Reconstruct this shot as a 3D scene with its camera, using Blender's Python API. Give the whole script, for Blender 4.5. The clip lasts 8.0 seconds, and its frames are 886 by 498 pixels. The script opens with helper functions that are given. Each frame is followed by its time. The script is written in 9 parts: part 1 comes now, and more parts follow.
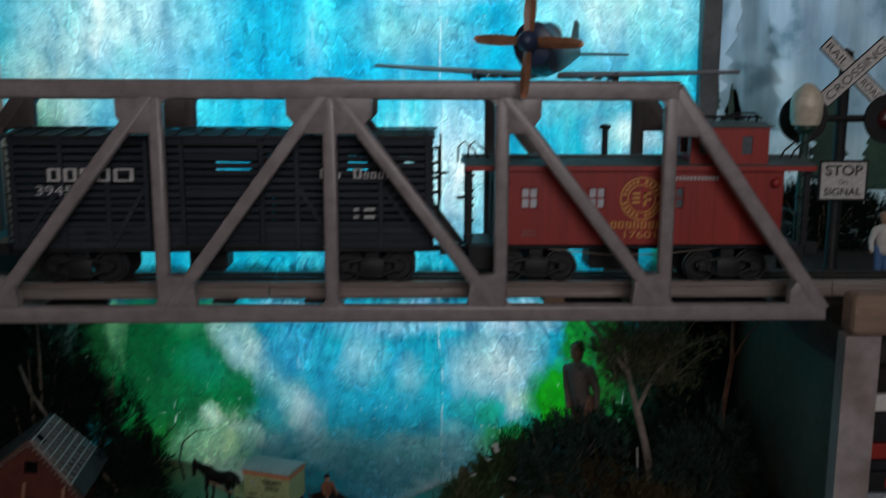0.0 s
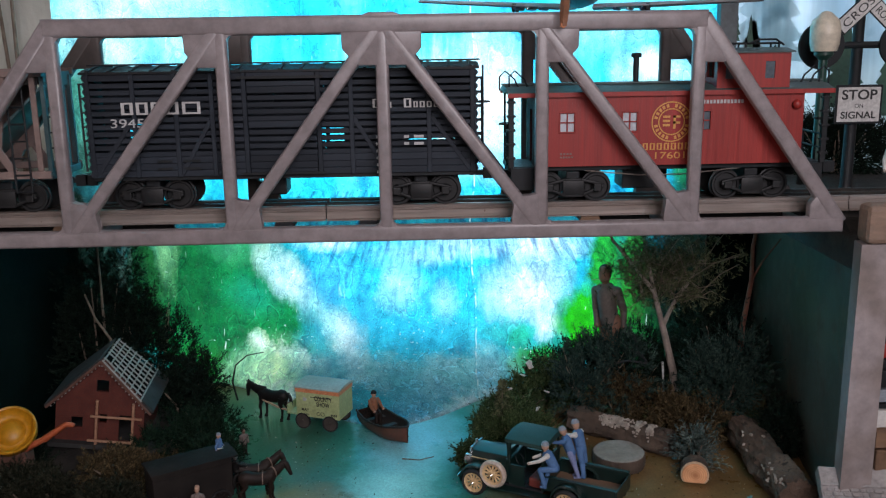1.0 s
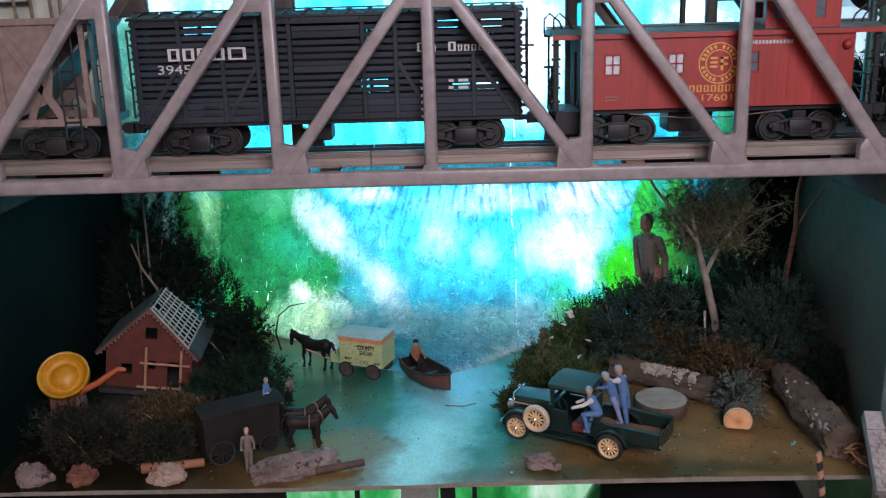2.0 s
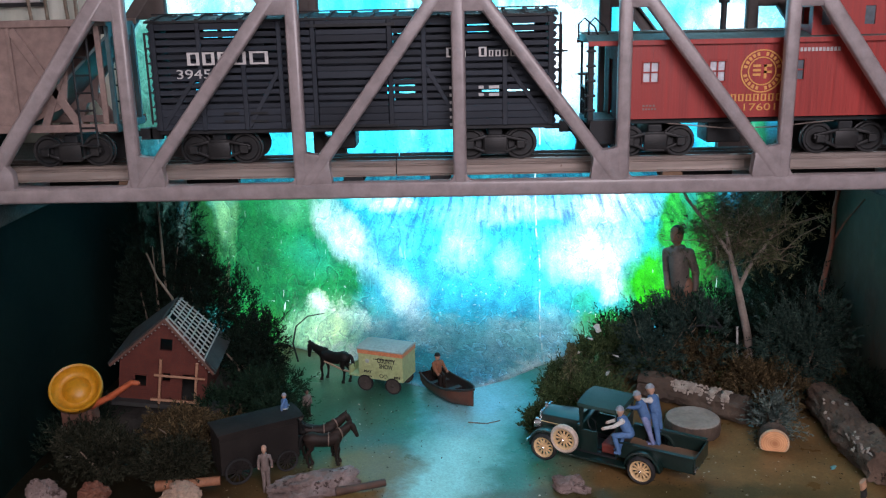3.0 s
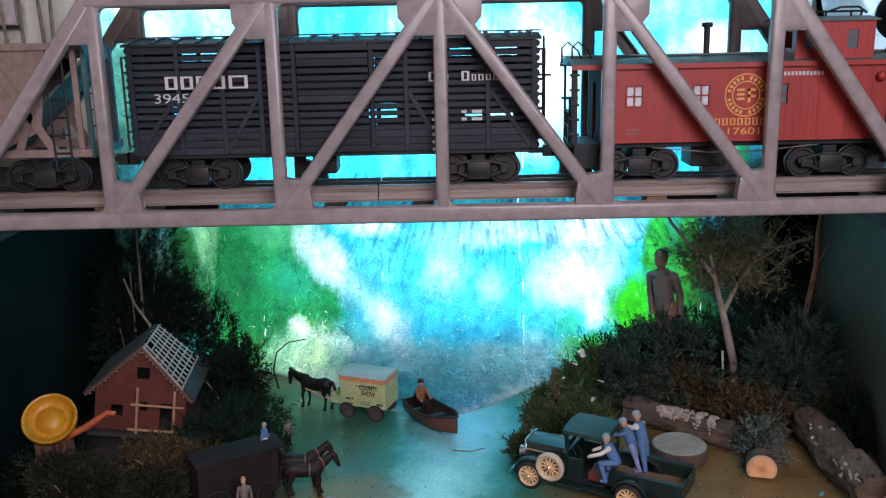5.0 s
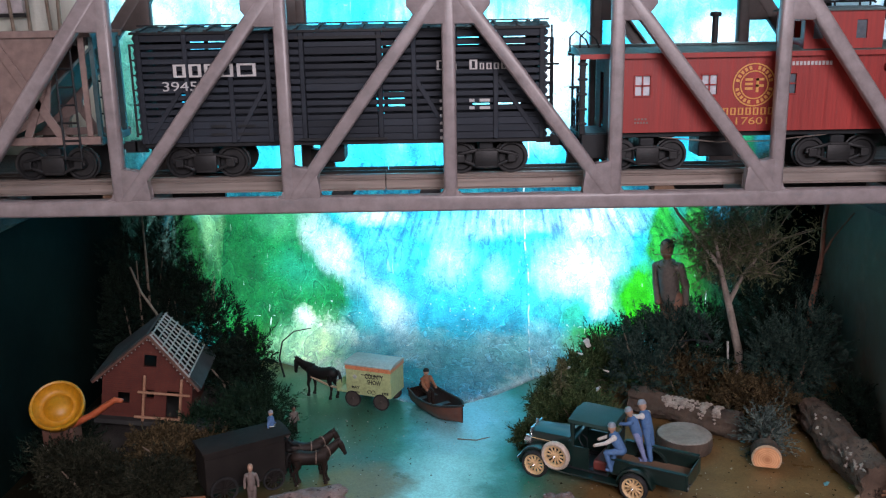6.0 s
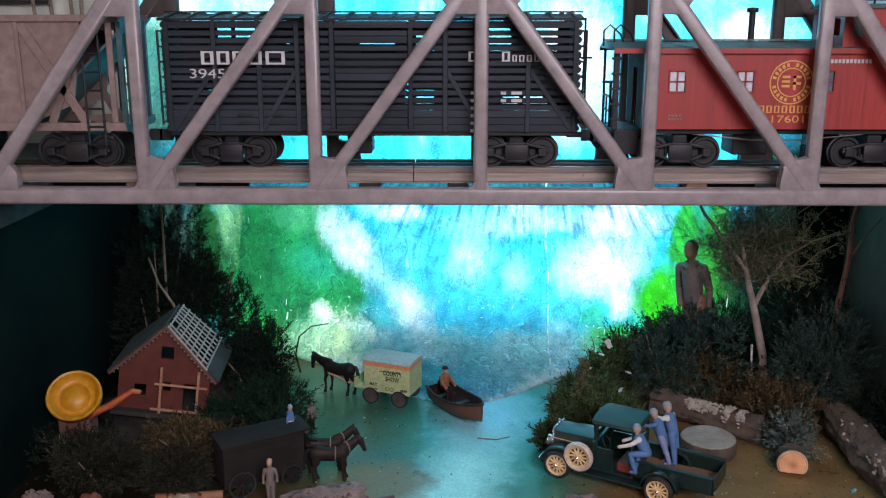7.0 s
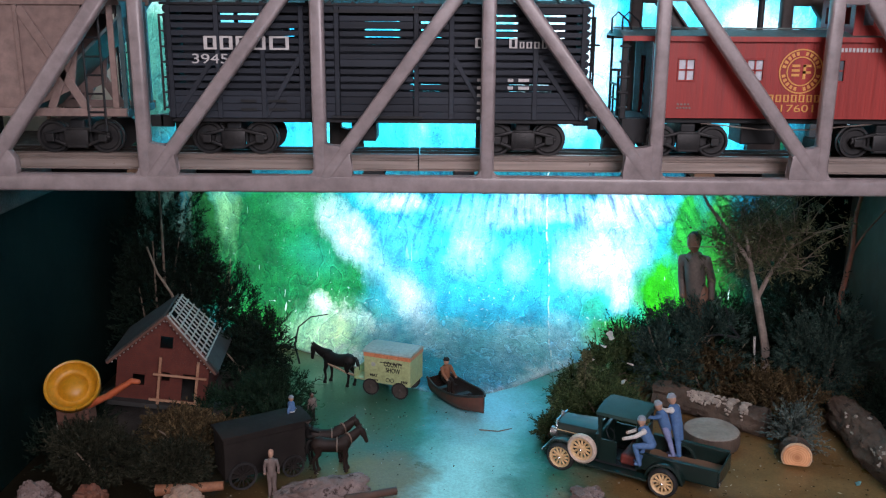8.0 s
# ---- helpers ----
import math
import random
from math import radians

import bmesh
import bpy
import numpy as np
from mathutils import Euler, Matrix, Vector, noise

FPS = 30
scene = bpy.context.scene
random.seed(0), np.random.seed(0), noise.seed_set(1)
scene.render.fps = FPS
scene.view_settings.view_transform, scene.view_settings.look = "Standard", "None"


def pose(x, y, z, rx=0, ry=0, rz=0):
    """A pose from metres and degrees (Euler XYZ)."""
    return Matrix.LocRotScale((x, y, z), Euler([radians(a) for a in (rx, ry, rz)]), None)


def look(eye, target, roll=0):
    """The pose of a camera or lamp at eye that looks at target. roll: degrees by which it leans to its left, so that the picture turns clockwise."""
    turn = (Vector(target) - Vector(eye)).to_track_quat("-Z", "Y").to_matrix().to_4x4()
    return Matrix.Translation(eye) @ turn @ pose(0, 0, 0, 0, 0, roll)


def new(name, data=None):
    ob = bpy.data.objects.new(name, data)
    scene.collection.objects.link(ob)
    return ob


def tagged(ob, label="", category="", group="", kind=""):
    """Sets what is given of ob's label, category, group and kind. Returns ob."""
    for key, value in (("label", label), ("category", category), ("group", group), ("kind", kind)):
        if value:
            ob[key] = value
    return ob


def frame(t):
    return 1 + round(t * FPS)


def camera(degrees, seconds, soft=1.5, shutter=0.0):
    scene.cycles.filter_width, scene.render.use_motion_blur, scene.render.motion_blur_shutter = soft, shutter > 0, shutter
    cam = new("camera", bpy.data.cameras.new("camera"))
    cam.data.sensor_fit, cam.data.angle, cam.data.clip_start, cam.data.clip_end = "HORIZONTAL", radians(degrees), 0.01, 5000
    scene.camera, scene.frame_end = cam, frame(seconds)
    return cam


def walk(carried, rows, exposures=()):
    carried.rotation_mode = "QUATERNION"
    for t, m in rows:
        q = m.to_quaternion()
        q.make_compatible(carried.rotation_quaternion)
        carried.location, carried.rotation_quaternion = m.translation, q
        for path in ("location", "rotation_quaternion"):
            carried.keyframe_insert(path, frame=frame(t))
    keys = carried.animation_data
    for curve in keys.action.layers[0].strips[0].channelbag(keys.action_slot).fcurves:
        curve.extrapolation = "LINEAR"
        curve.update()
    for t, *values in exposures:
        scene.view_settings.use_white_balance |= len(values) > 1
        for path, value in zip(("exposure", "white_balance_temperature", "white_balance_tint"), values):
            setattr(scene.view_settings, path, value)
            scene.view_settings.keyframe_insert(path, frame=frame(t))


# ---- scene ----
cam = camera(52.0, 8.0, soft=1.2, shutter=0.5)
PATH = [
    (0, (0.053, -0.579, 0.376), (0.115, 1.391, 0.033), 0.2),
    (0.2, (0.044, -0.589, 0.374), (0.080, 1.373, -0.026), 0.2),
    (0.5, (0.031, -0.609, 0.367), (0.108, 1.344, -0.058), 0.6),
    (0.7, (0.028, -0.618, 0.366), (0.084, 1.326, -0.081), -0.1),
    (1, (0.024, -0.631, 0.366), (0.069, 1.317, -0.085), -0.9),
    (1.2, (0.024, -0.637, 0.363), (0.056, 1.295, -0.110), -0.9),
    (1.5, (0.022, -0.645, 0.356), (0.043, 1.28, -0.185), -1.0),
    (1.7, (0.019, -0.643, 0.354), (0.007, 1.275, -0.180), -1.6),
    (2, (0.013, -0.637, 0.352), (-0.01, 1.293, -0.171), -1.6),
    (3.5, (-0.001, -0.603, 0.354), (-0.054, 1.33, -0.157), -1.2),
    (4, (-0.002, -0.605, 0.356), (-0.034, 1.339, -0.111), -1.1),
    (4.5, (-0.003, -0.603, 0.356), (-0.025, 1.347, -0.089), -1.0),
    (5, (0.0, -0.599, 0.354), (-0.006, 1.344, -0.12), -1.2),
    (6.5, (-0.01, -0.601, 0.35), (-0.033, 1.337, -0.142), -0.7),
    (7, (-0.019, -0.592, 0.345), (-0.041, 1.347, -0.142), 0.0),
    (7.5, (-0.021, -0.589, 0.341), (-0.03, 1.348, -0.159), 0.1),
    (8, (-0.028, -0.586, 0.34), (-0.032, 1.351, -0.16), 0.4),
]
walk(cam, [(t, look(eye, target, roll)) for t, eye, target, roll in PATH],
     exposures=[(0.0, -1.70, 6500, 8), (0.3, -1.40, 6500, 8), (0.6, -0.80, 6500, 12), (1.0, -0.42, 6450, 15), (1.5, -0.10, 6450, 18), (2.0, 0.03, 6450, 21), (8.0, 0.03, 6450, 21)])

# ---- light ----
def area_lamp(name, eye, target, sx, sy, watts, colour):
    data = bpy.data.lights.new(name, "AREA")
    data.shape, data.size, data.size_y, data.energy, data.color = "RECTANGLE", sx, sy, watts, colour
    ob = new(name, data)
    ob.matrix_world = look(eye, target)
    return ob


world = bpy.data.worlds.new("room_air")
scene.world = world
world.use_nodes = True
world.node_tree.nodes["Background"].inputs[0].default_value = (0.5, 0.55, 0.6, 1)
world.node_tree.nodes["Background"].inputs[1].default_value = 0.02
# the room's ceiling lamp, a side light with an unseen window added for it, and the tubes in the light box behind the
# painted sheet
area_lamp("ceiling_lamp_light", (0.26, -1.12, 0.70), (0.05, 0.0, 0.2), 0.60, 0.42, 13.2, (0.985, 0.925, 0.95))
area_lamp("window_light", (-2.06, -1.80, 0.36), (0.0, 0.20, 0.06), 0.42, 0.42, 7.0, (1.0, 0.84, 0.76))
area_lamp("backlight_upper", (0.06, 0.55, 0.47), (0.06, 0.0, 0.47), 0.80, 0.34, 5.7, (0.81, 0.955, 1.01))
area_lamp("backlight_lower", (0.0, 0.55, 0.09), (0.0, 0.0, 0.08), 0.52, 0.22, 1.65, (0.80, 0.965, 0.99))


# ---- materials ----
def nodes_of(name):
    m = bpy.data.materials.new(name)
    m.use_nodes = True
    nt = m.node_tree
    return m, nt, nt.nodes["Principled BSDF"]


def noise_node(nt, scale, detail=4.0, rough=0.55, stretch=None, coord="Object"):
    tc = nt.nodes.new("ShaderNodeTexCoord")
    n = nt.nodes.new("ShaderNodeTexNoise")
    n.inputs["Scale"].default_value, n.inputs["Detail"].default_value, n.inputs["Roughness"].default_value = scale, detail, rough
    if stretch:
        mp = nt.nodes.new("ShaderNodeMapping")
        mp.inputs["Scale"].default_value = stretch
        nt.links.new(tc.outputs[coord], mp.inputs[0])
        nt.links.new(mp.outputs[0], n.inputs["Vector"])
    else:
        nt.links.new(tc.outputs[coord], n.inputs["Vector"])
    return n


def ramp(nt, fac, stops):
    r = nt.nodes.new("ShaderNodeValToRGB")
    while len(r.color_ramp.elements) < len(stops):
        r.color_ramp.elements.new(0.5)
    for e, (pos, c) in zip(r.color_ramp.elements, stops):
        e.position, e.color = pos, (*c, 1)
    nt.links.new(fac, r.inputs[0])
    return r.outputs[0]


def blend(nt, fac, a, b, mode="MIX"):
    n = nt.nodes.new("ShaderNodeMix")
    n.data_type, n.blend_type = "RGBA", mode
    for value, slot in ((fac, n.inputs[0]), (a, n.inputs[6]), (b, n.inputs[7])):
        if isinstance(value, (int, float)):
            slot.default_value = value
        elif isinstance(value, tuple):
            slot.default_value = (*value, 1)
        else:
            nt.links.new(value, slot)
    return n.outputs[2]


def surface(name, c1, c2, scale, rough=0.6, metal=0.0, bump=0.2, depth=0.0005, speck=None, stretch=None, vary=0.0, wear=None, coat=0.0, gloss=0.5):
    """Two scales of variation: broad tone from c1 to c2, a fine grain, and optional wear spots or piece-to-piece change."""
    m, nt, p = nodes_of(name)
    big = noise_node(nt, scale, 3, 0.5, stretch)
    fine = noise_node(nt, scale * 6, 5, 0.65, stretch)
    col = ramp(nt, big.outputs[0], [(0.3, c1), (0.7, c2)])
    dark = ramp(nt, fine.outputs[0], [(0.25, (0.62, 0.62, 0.62)), (0.75, (1.12, 1.12, 1.12))])
    col = blend(nt, 1.0, col, dark, "MULTIPLY")
    if speck:
        spot = noise_node(nt, scale * 2.3, 6, 0.7)
        col = blend(nt, ramp(nt, spot.outputs[0], [(speck[1], (0, 0, 0)), (speck[1] + 0.04, (1, 1, 1))]), col, speck[0])
    if vary:
        info = nt.nodes.new("ShaderNodeObjectInfo")
        col = blend(nt, 1.0, col, ramp(nt, info.outputs["Random"], [(0, (1 - vary,) * 3), (1, (1 + vary,) * 3)]), "MULTIPLY")
    nt.links.new(col, p.inputs["Base Color"])
    rr = ramp(nt, fine.outputs[0], [(0.3, (rough * 0.8,) * 3), (0.7, (min(1, rough * 1.2),) * 3)])
    nt.links.new(rr, p.inputs["Roughness"])
    p.inputs["Metallic"].default_value, p.inputs["Specular IOR Level"].default_value = metal, gloss
    if coat:
        p.inputs["Coat Weight"].default_value, p.inputs["Coat Roughness"].default_value = coat, 0.15
    if bump:
        b = nt.nodes.new("ShaderNodeBump")
        b.inputs["Strength"].default_value, b.inputs["Distance"].default_value = bump, depth
        nt.links.new(fine.outputs[0], b.inputs["Height"])
        nt.links.new(b.outputs[0], p.inputs["Normal"])
    return m


def leafy(name, dark, mid, light, rough=0.7):
    """Foliage with a change from leaf to leaf; a little light passes through."""
    m, nt, p = nodes_of(name)
    geo = nt.nodes.new("ShaderNodeNewGeometry")
    col = ramp(nt, geo.outputs["Random Per Island"], [(0.0, dark), (0.55, mid), (1.0, light)])
    n = noise_node(nt, 60, 3)
    col = blend(nt, 1.0, col, ramp(nt, n.outputs[0], [(0.3, (0.55, 0.55, 0.55)), (0.7, (1.2, 1.2, 1.2))]), "MULTIPLY")
    nt.links.new(col, p.inputs["Base Color"])
    p.inputs["Roughness"].default_value, p.inputs["Specular IOR Level"].default_value = rough, 0.10
    return m


M = {}
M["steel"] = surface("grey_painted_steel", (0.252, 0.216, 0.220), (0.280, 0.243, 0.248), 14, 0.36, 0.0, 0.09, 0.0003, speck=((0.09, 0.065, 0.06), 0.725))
# darker copy of the steel for the far truss, its shade put into the colour
M["steel_dark"] = surface("shaded_brown_steel", (0.070, 0.054, 0.050), (0.110, 0.088, 0.082), 20, 0.55, 0.0, 0.15, 0.0003, speck=((0.04, 0.026, 0.022), 0.68))
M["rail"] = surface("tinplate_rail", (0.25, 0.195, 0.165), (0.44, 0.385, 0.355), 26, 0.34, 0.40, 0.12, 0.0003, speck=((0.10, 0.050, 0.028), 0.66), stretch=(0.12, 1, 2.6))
M["rail_dark"] = surface("blackened_shaded_rail", (0.020, 0.017, 0.015), (0.045, 0.036, 0.030), 40, 0.5, 0.3, 0.15, 0.0003)
M["rust"] = surface("rusty_steel", (0.14, 0.08, 0.05), (0.25, 0.15, 0.09), 60, 0.7, 0.3, 0.3)
M["black"] = surface("black_plastic", (0.010, 0.012, 0.014), (0.018, 0.020, 0.023), 60, 0.55, 0.0, 0.12, 0.0003, gloss=0.3)
M["stock"] = surface("black_stock_car_boards", (0.0205, 0.0255, 0.0345), (0.0310, 0.0385, 0.0500), 50, 0.6, 0.0, 0.25, 0.0003, stretch=(0.15, 1, 1), vary=0.25, gloss=0.2)
M["wheel"] = surface("dark_wheel_iron", (0.008, 0.009, 0.010), (0.017, 0.017, 0.018), 120, 0.55, 0.2, 0.15)
M["red"] = surface("caboose_red_paint", (0.285, 0.020, 0.0155), (0.335, 0.026, 0.019), 60, 0.5, 0.0, 0.35, 0.0004, stretch=(1, 1, 0.03))
M["end_red"] = surface("dull_dark_red_end", (0.060, 0.010, 0.009), (0.090, 0.016, 0.014), 60, 0.8, gloss=0.1)
M["roofgreen"] = surface("grey_green_roof_paint", (0.055, 0.085, 0.085), (0.08, 0.115, 0.11), 60, 0.55)
M["gold"] = surface("gold_lettering", (0.60, 0.27, 0.055), (0.70, 0.34, 0.085), 200, 0.5, bump=0)
M["white"] = surface("white_lettering", (0.80, 0.79, 0.78), (0.88, 0.87, 0.86), 200, 0.5, bump=0)
M["ink"] = surface("black_lettering", (0.015, 0.015, 0.015), (0.03, 0.03, 0.03), 200, 0.6, bump=0)
M["tan"] = surface("dusty_tan_hopper_paint", (0.195, 0.134, 0.118), (0.260, 0.185, 0.164), 30, 0.6, 0.0, 0.15, 0.0003, speck=((0.22, 0.14, 0.11), 0.72))
M["wood"] = surface("brown_wood", (0.16, 0.09, 0.055), (0.28, 0.17, 0.10), 40, 0.65, 0.0, 0.4, 0.0006, stretch=(0.12, 1, 1))
M["pier"] = surface("scuffed_grey_board", (0.22, 0.175, 0.155), (0.42, 0.37, 0.38), 14, 0.6, 0.0, 0.25, 0.0006)
M["plaster"] = surface("room_wall_paint", (0.66, 0.64, 0.61), (0.74, 0.72, 0.69), 3, 0.8, 0.0, 0.1)
M["boxwhite"] = surface("white_light_box", (0.8, 0.8, 0.8), (0.84, 0.84, 0.84), 5, 0.8, 0.0, 0.05)
M["darkearth"] = surface("dark_ballast", (0.02, 0.018, 0.016), (0.05, 0.042, 0.036), 60, 0.9, 0.0, 0.8, 0.002)


# ---- mesh tools ----
def box(bm, x0, x1, y0, y1, z0, z1, bevel=0.0, seg=2):
    made = bmesh.ops.create_cube(bm, size=1.0, matrix=Matrix.Translation(((x0 + x1) / 2, (y0 + y1) / 2, (z0 + z1) / 2)) @ Matrix.Diagonal((abs(x1 - x0), abs(y1 - y0), abs(z1 - z0), 1)))
    if bevel:
        edges = list({e for v in made["verts"] for e in v.link_edges})
        bmesh.ops.bevel(bm, geom=edges, offset=bevel, segments=seg, affect="EDGES", profile=0.5)


def frame_of(d):
    d = Vector(d).normalized()
    a = Vector((0, 0, 1)) if abs(d.z) < 0.9 else Vector((1, 0, 0))
    u = d.cross(a).normalized()
    return u, d.cross(u).normalized()


def tube(bm, pts, radii, seg=8, caps=True, rough=0.0):
    """A round bar along points, with closed ends; rough: uneven radius."""
    pts = [Vector(p) for p in pts]
    rings = []
    u = None
    for i, p in enumerate(pts):
        d = pts[min(i + 1, len(pts) - 1)] - pts[max(i - 1, 0)]
        if u is None:
            u, _ = frame_of(d)
        u = (u - d.normalized() * u.dot(d.normalized())).normalized()
        v = d.normalized().cross(u)
        r = radii[i] if isinstance(radii, (list, tuple)) else radii
        rings.append([bm.verts.new(p + (u * math.cos(a) + v * math.sin(a)) * r * (1 + rough * noise.noise(p * 300 + Vector((math.cos(a), math.sin(a), 0)) * 2))) for a in (2 * math.pi * k / seg for k in range(seg))])
    for a, b in zip(rings, rings[1:]):
        for k in range(seg):
            bm.faces.new((a[k], a[(k + 1) % seg], b[(k + 1) % seg], b[k]))
    if caps:
        bm.faces.new(rings[0][::-1])
        bm.faces.new(rings[-1])
    return rings


def limb(bm, p0, p1, r0, r1, seg=8):
    """A tapered bar with round ends."""
    p0, p1 = Vector(p0), Vector(p1)
    d = (p1 - p0).normalized()
    pts, rad = [], []
    for a in (80, 50, 20):
        pts.append(p0 - d * r0 * math.sin(radians(a)))
        rad.append(r0 * math.cos(radians(a)))
    pts += [p0, p1]
    rad += [r0, r1]
    for a in (20, 50, 80):
        pts.append(p1 + d * r1 * math.sin(radians(a)))
        rad.append(r1 * math.cos(radians(a)))
    tube(bm, pts, rad, seg)


def ball(bm, c, rx, ry, rz, sub=2, lump=0.0, freq=40.0):
    made = bmesh.ops.create_icosphere(bm, subdivisions=sub, radius=1.0)
    for v in made["verts"]:
        k = 1 + lump * noise.fractal(Vector(v.co) * 1.7 + Vector(c) * freq, 0.8, 2.0, 4)
        v.co = Vector(c) + Vector((v.co.x * rx, v.co.y * ry, v.co.z * rz)) * k


def lathe(bm, profile, m=None, seg=24):
    """Turns (radius, height) pairs round z; m places the result."""
    m = m or Matrix.Identity(4)
    rings = []
    for r, h in profile:
        if r < 1e-6:
            rings.append([bm.verts.new(m @ Vector((0, 0, h)))])
        else:
            rings.append([bm.verts.new(m @ Vector((r * math.cos(2 * math.pi * k / seg), r * math.sin(2 * math.pi * k / seg), h))) for k in range(seg)])
    for a, b in zip(rings, rings[1:]):
        for k in range(seg):
            q = (a[k % len(a)], a[(k + 1) % len(a)], b[(k + 1) % len(b)], b[k % len(b)])
            q = tuple(dict.fromkeys(q))
            if len(q) > 2:
                bm.faces.new(q)


def prism(bm, outline, axis, a, b, bevel=0.0):
    """Extrudes a 2D outline along an axis from a to b. For 'y' the outline is (x, z), for 'x' (y, z), for 'z' (x, y)."""
    def at(p, h):
        return {"y": (p[0], h, p[1]), "x": (h, p[0], p[1]), "z": (p[0], p[1], h)}[axis]
    lo, hi = [bm.verts.new(at(p, a)) for p in outline], [bm.verts.new(at(p, b)) for p in outline]
    n = len(outline)
    faces = [bm.faces.new(lo), bm.faces.new(hi[::-1])]
    faces += [bm.faces.new((lo[i], hi[i], hi[(i + 1) % n], lo[(i + 1) % n])) for i in range(n)]
    if bevel:
        edges = list({e for f in faces[:2] for e in f.edges})
        bmesh.ops.bevel(bm, geom=edges, offset=bevel, segments=3 if bevel > 0.0015 else 2, affect="EDGES", profile=0.5)


def bar(bm, p, q, width, y0, y1, bevel=0.0012):
    """A flat bar in an upright plane from (x, z) p to q."""
    p, q = Vector(p), Vector(q)
    d = (q - p).normalized() * 1.0
    nrm = Vector((-d.y, d.x)) * width / 2
    prism(bm, [p + nrm, q + nrm, q - nrm, p - nrm], "y", y0, y1, bevel)


def part(name, bm, material, parent=None, label="", smooth=None):
    """Links a bmesh as one mesh object under a thing or a part."""
    bmesh.ops.recalc_face_normals(bm, faces=bm.faces[:])
    me = bpy.data.meshes.new(name)
    bm.to_mesh(me)
    bm.free()
    for mm in material if isinstance(material, (list, tuple)) else [material]:
        me.materials.append(mm)
    if smooth:
        me.polygons.foreach_set("use_smooth", [True] * len(me.polygons))
        me.set_sharp_from_angle(angle=radians(smooth))
    ob = new(name, me)
    if parent:
        ob.parent = parent
    return tagged(ob, label)


def thing(name, label, category, m=None, group="", kind=""):
    ob = new(name)
    ob.empty_display_size = 0.01
    if m:
        ob.matrix_basis = m
    return tagged(ob, label, category, group, kind)


def solid(name, material, parent=None, label="", smooth=None, **kw):
    bm = bmesh.new()
    box(bm, *kw["at"], kw.get("bevel", 0.0))
    return part(name, bm, material, parent, label, smooth)


def letters(name, text, width, height, material, parent, m, depth=0.0002, bold=0.0):
    """Raised lettering in the built-in font, width by height, its lower left corner at m, reading along x and up along z."""
    cu = bpy.data.curves.new(name, "FONT")
    cu.body, cu.extrude, cu.offset = text, depth, bold
    ob = bpy.data.objects.new(name, cu)
    me = bpy.data.meshes.new_from_object(ob)
    bpy.data.objects.remove(ob)
    co = np.empty(len(me.vertices) * 3)
    me.vertices.foreach_get("co", co)
    co = co.reshape(-1, 3)
    lo, hi = co.min(0), co.max(0)
    out = np.stack([(co[:, 0] - lo[0]) / (hi[0] - lo[0]) * width, -co[:, 2], (co[:, 1] - lo[1]) / (hi[1] - lo[1]) * height], 1)
    me.vertices.foreach_set("co", out.ravel())
    me.materials.append(material)
    o = new(name, me)
    o.parent = parent
    o.matrix_basis = m
    return o


# ---- the painted, back-lit sheet ----
def spot(nt, vec, base, cx, cz, rx, rz, turn, colour, strength=1.0, hard=0.6):
    """One patch of paint: a soft ellipse of colour laid over base."""
    mp = nt.nodes.new("ShaderNodeMapping")
    mp.vector_type = "TEXTURE"
    mp.inputs["Location"].default_value, mp.inputs["Rotation"].default_value, mp.inputs["Scale"].default_value = (cx, 0, cz), (0, radians(turn), 0), (rx, 1000, rz)
    nt.links.new(vec, mp.inputs[0])
    g = nt.nodes.new("ShaderNodeTexGradient")
    g.gradient_type = "SPHERICAL"
    nt.links.new(mp.outputs[0], g.inputs[0])
    return blend(nt, ramp(nt, g.outputs["Fac"], [(0.0, (0, 0, 0)), (hard, (strength,) * 3)]), base, colour)


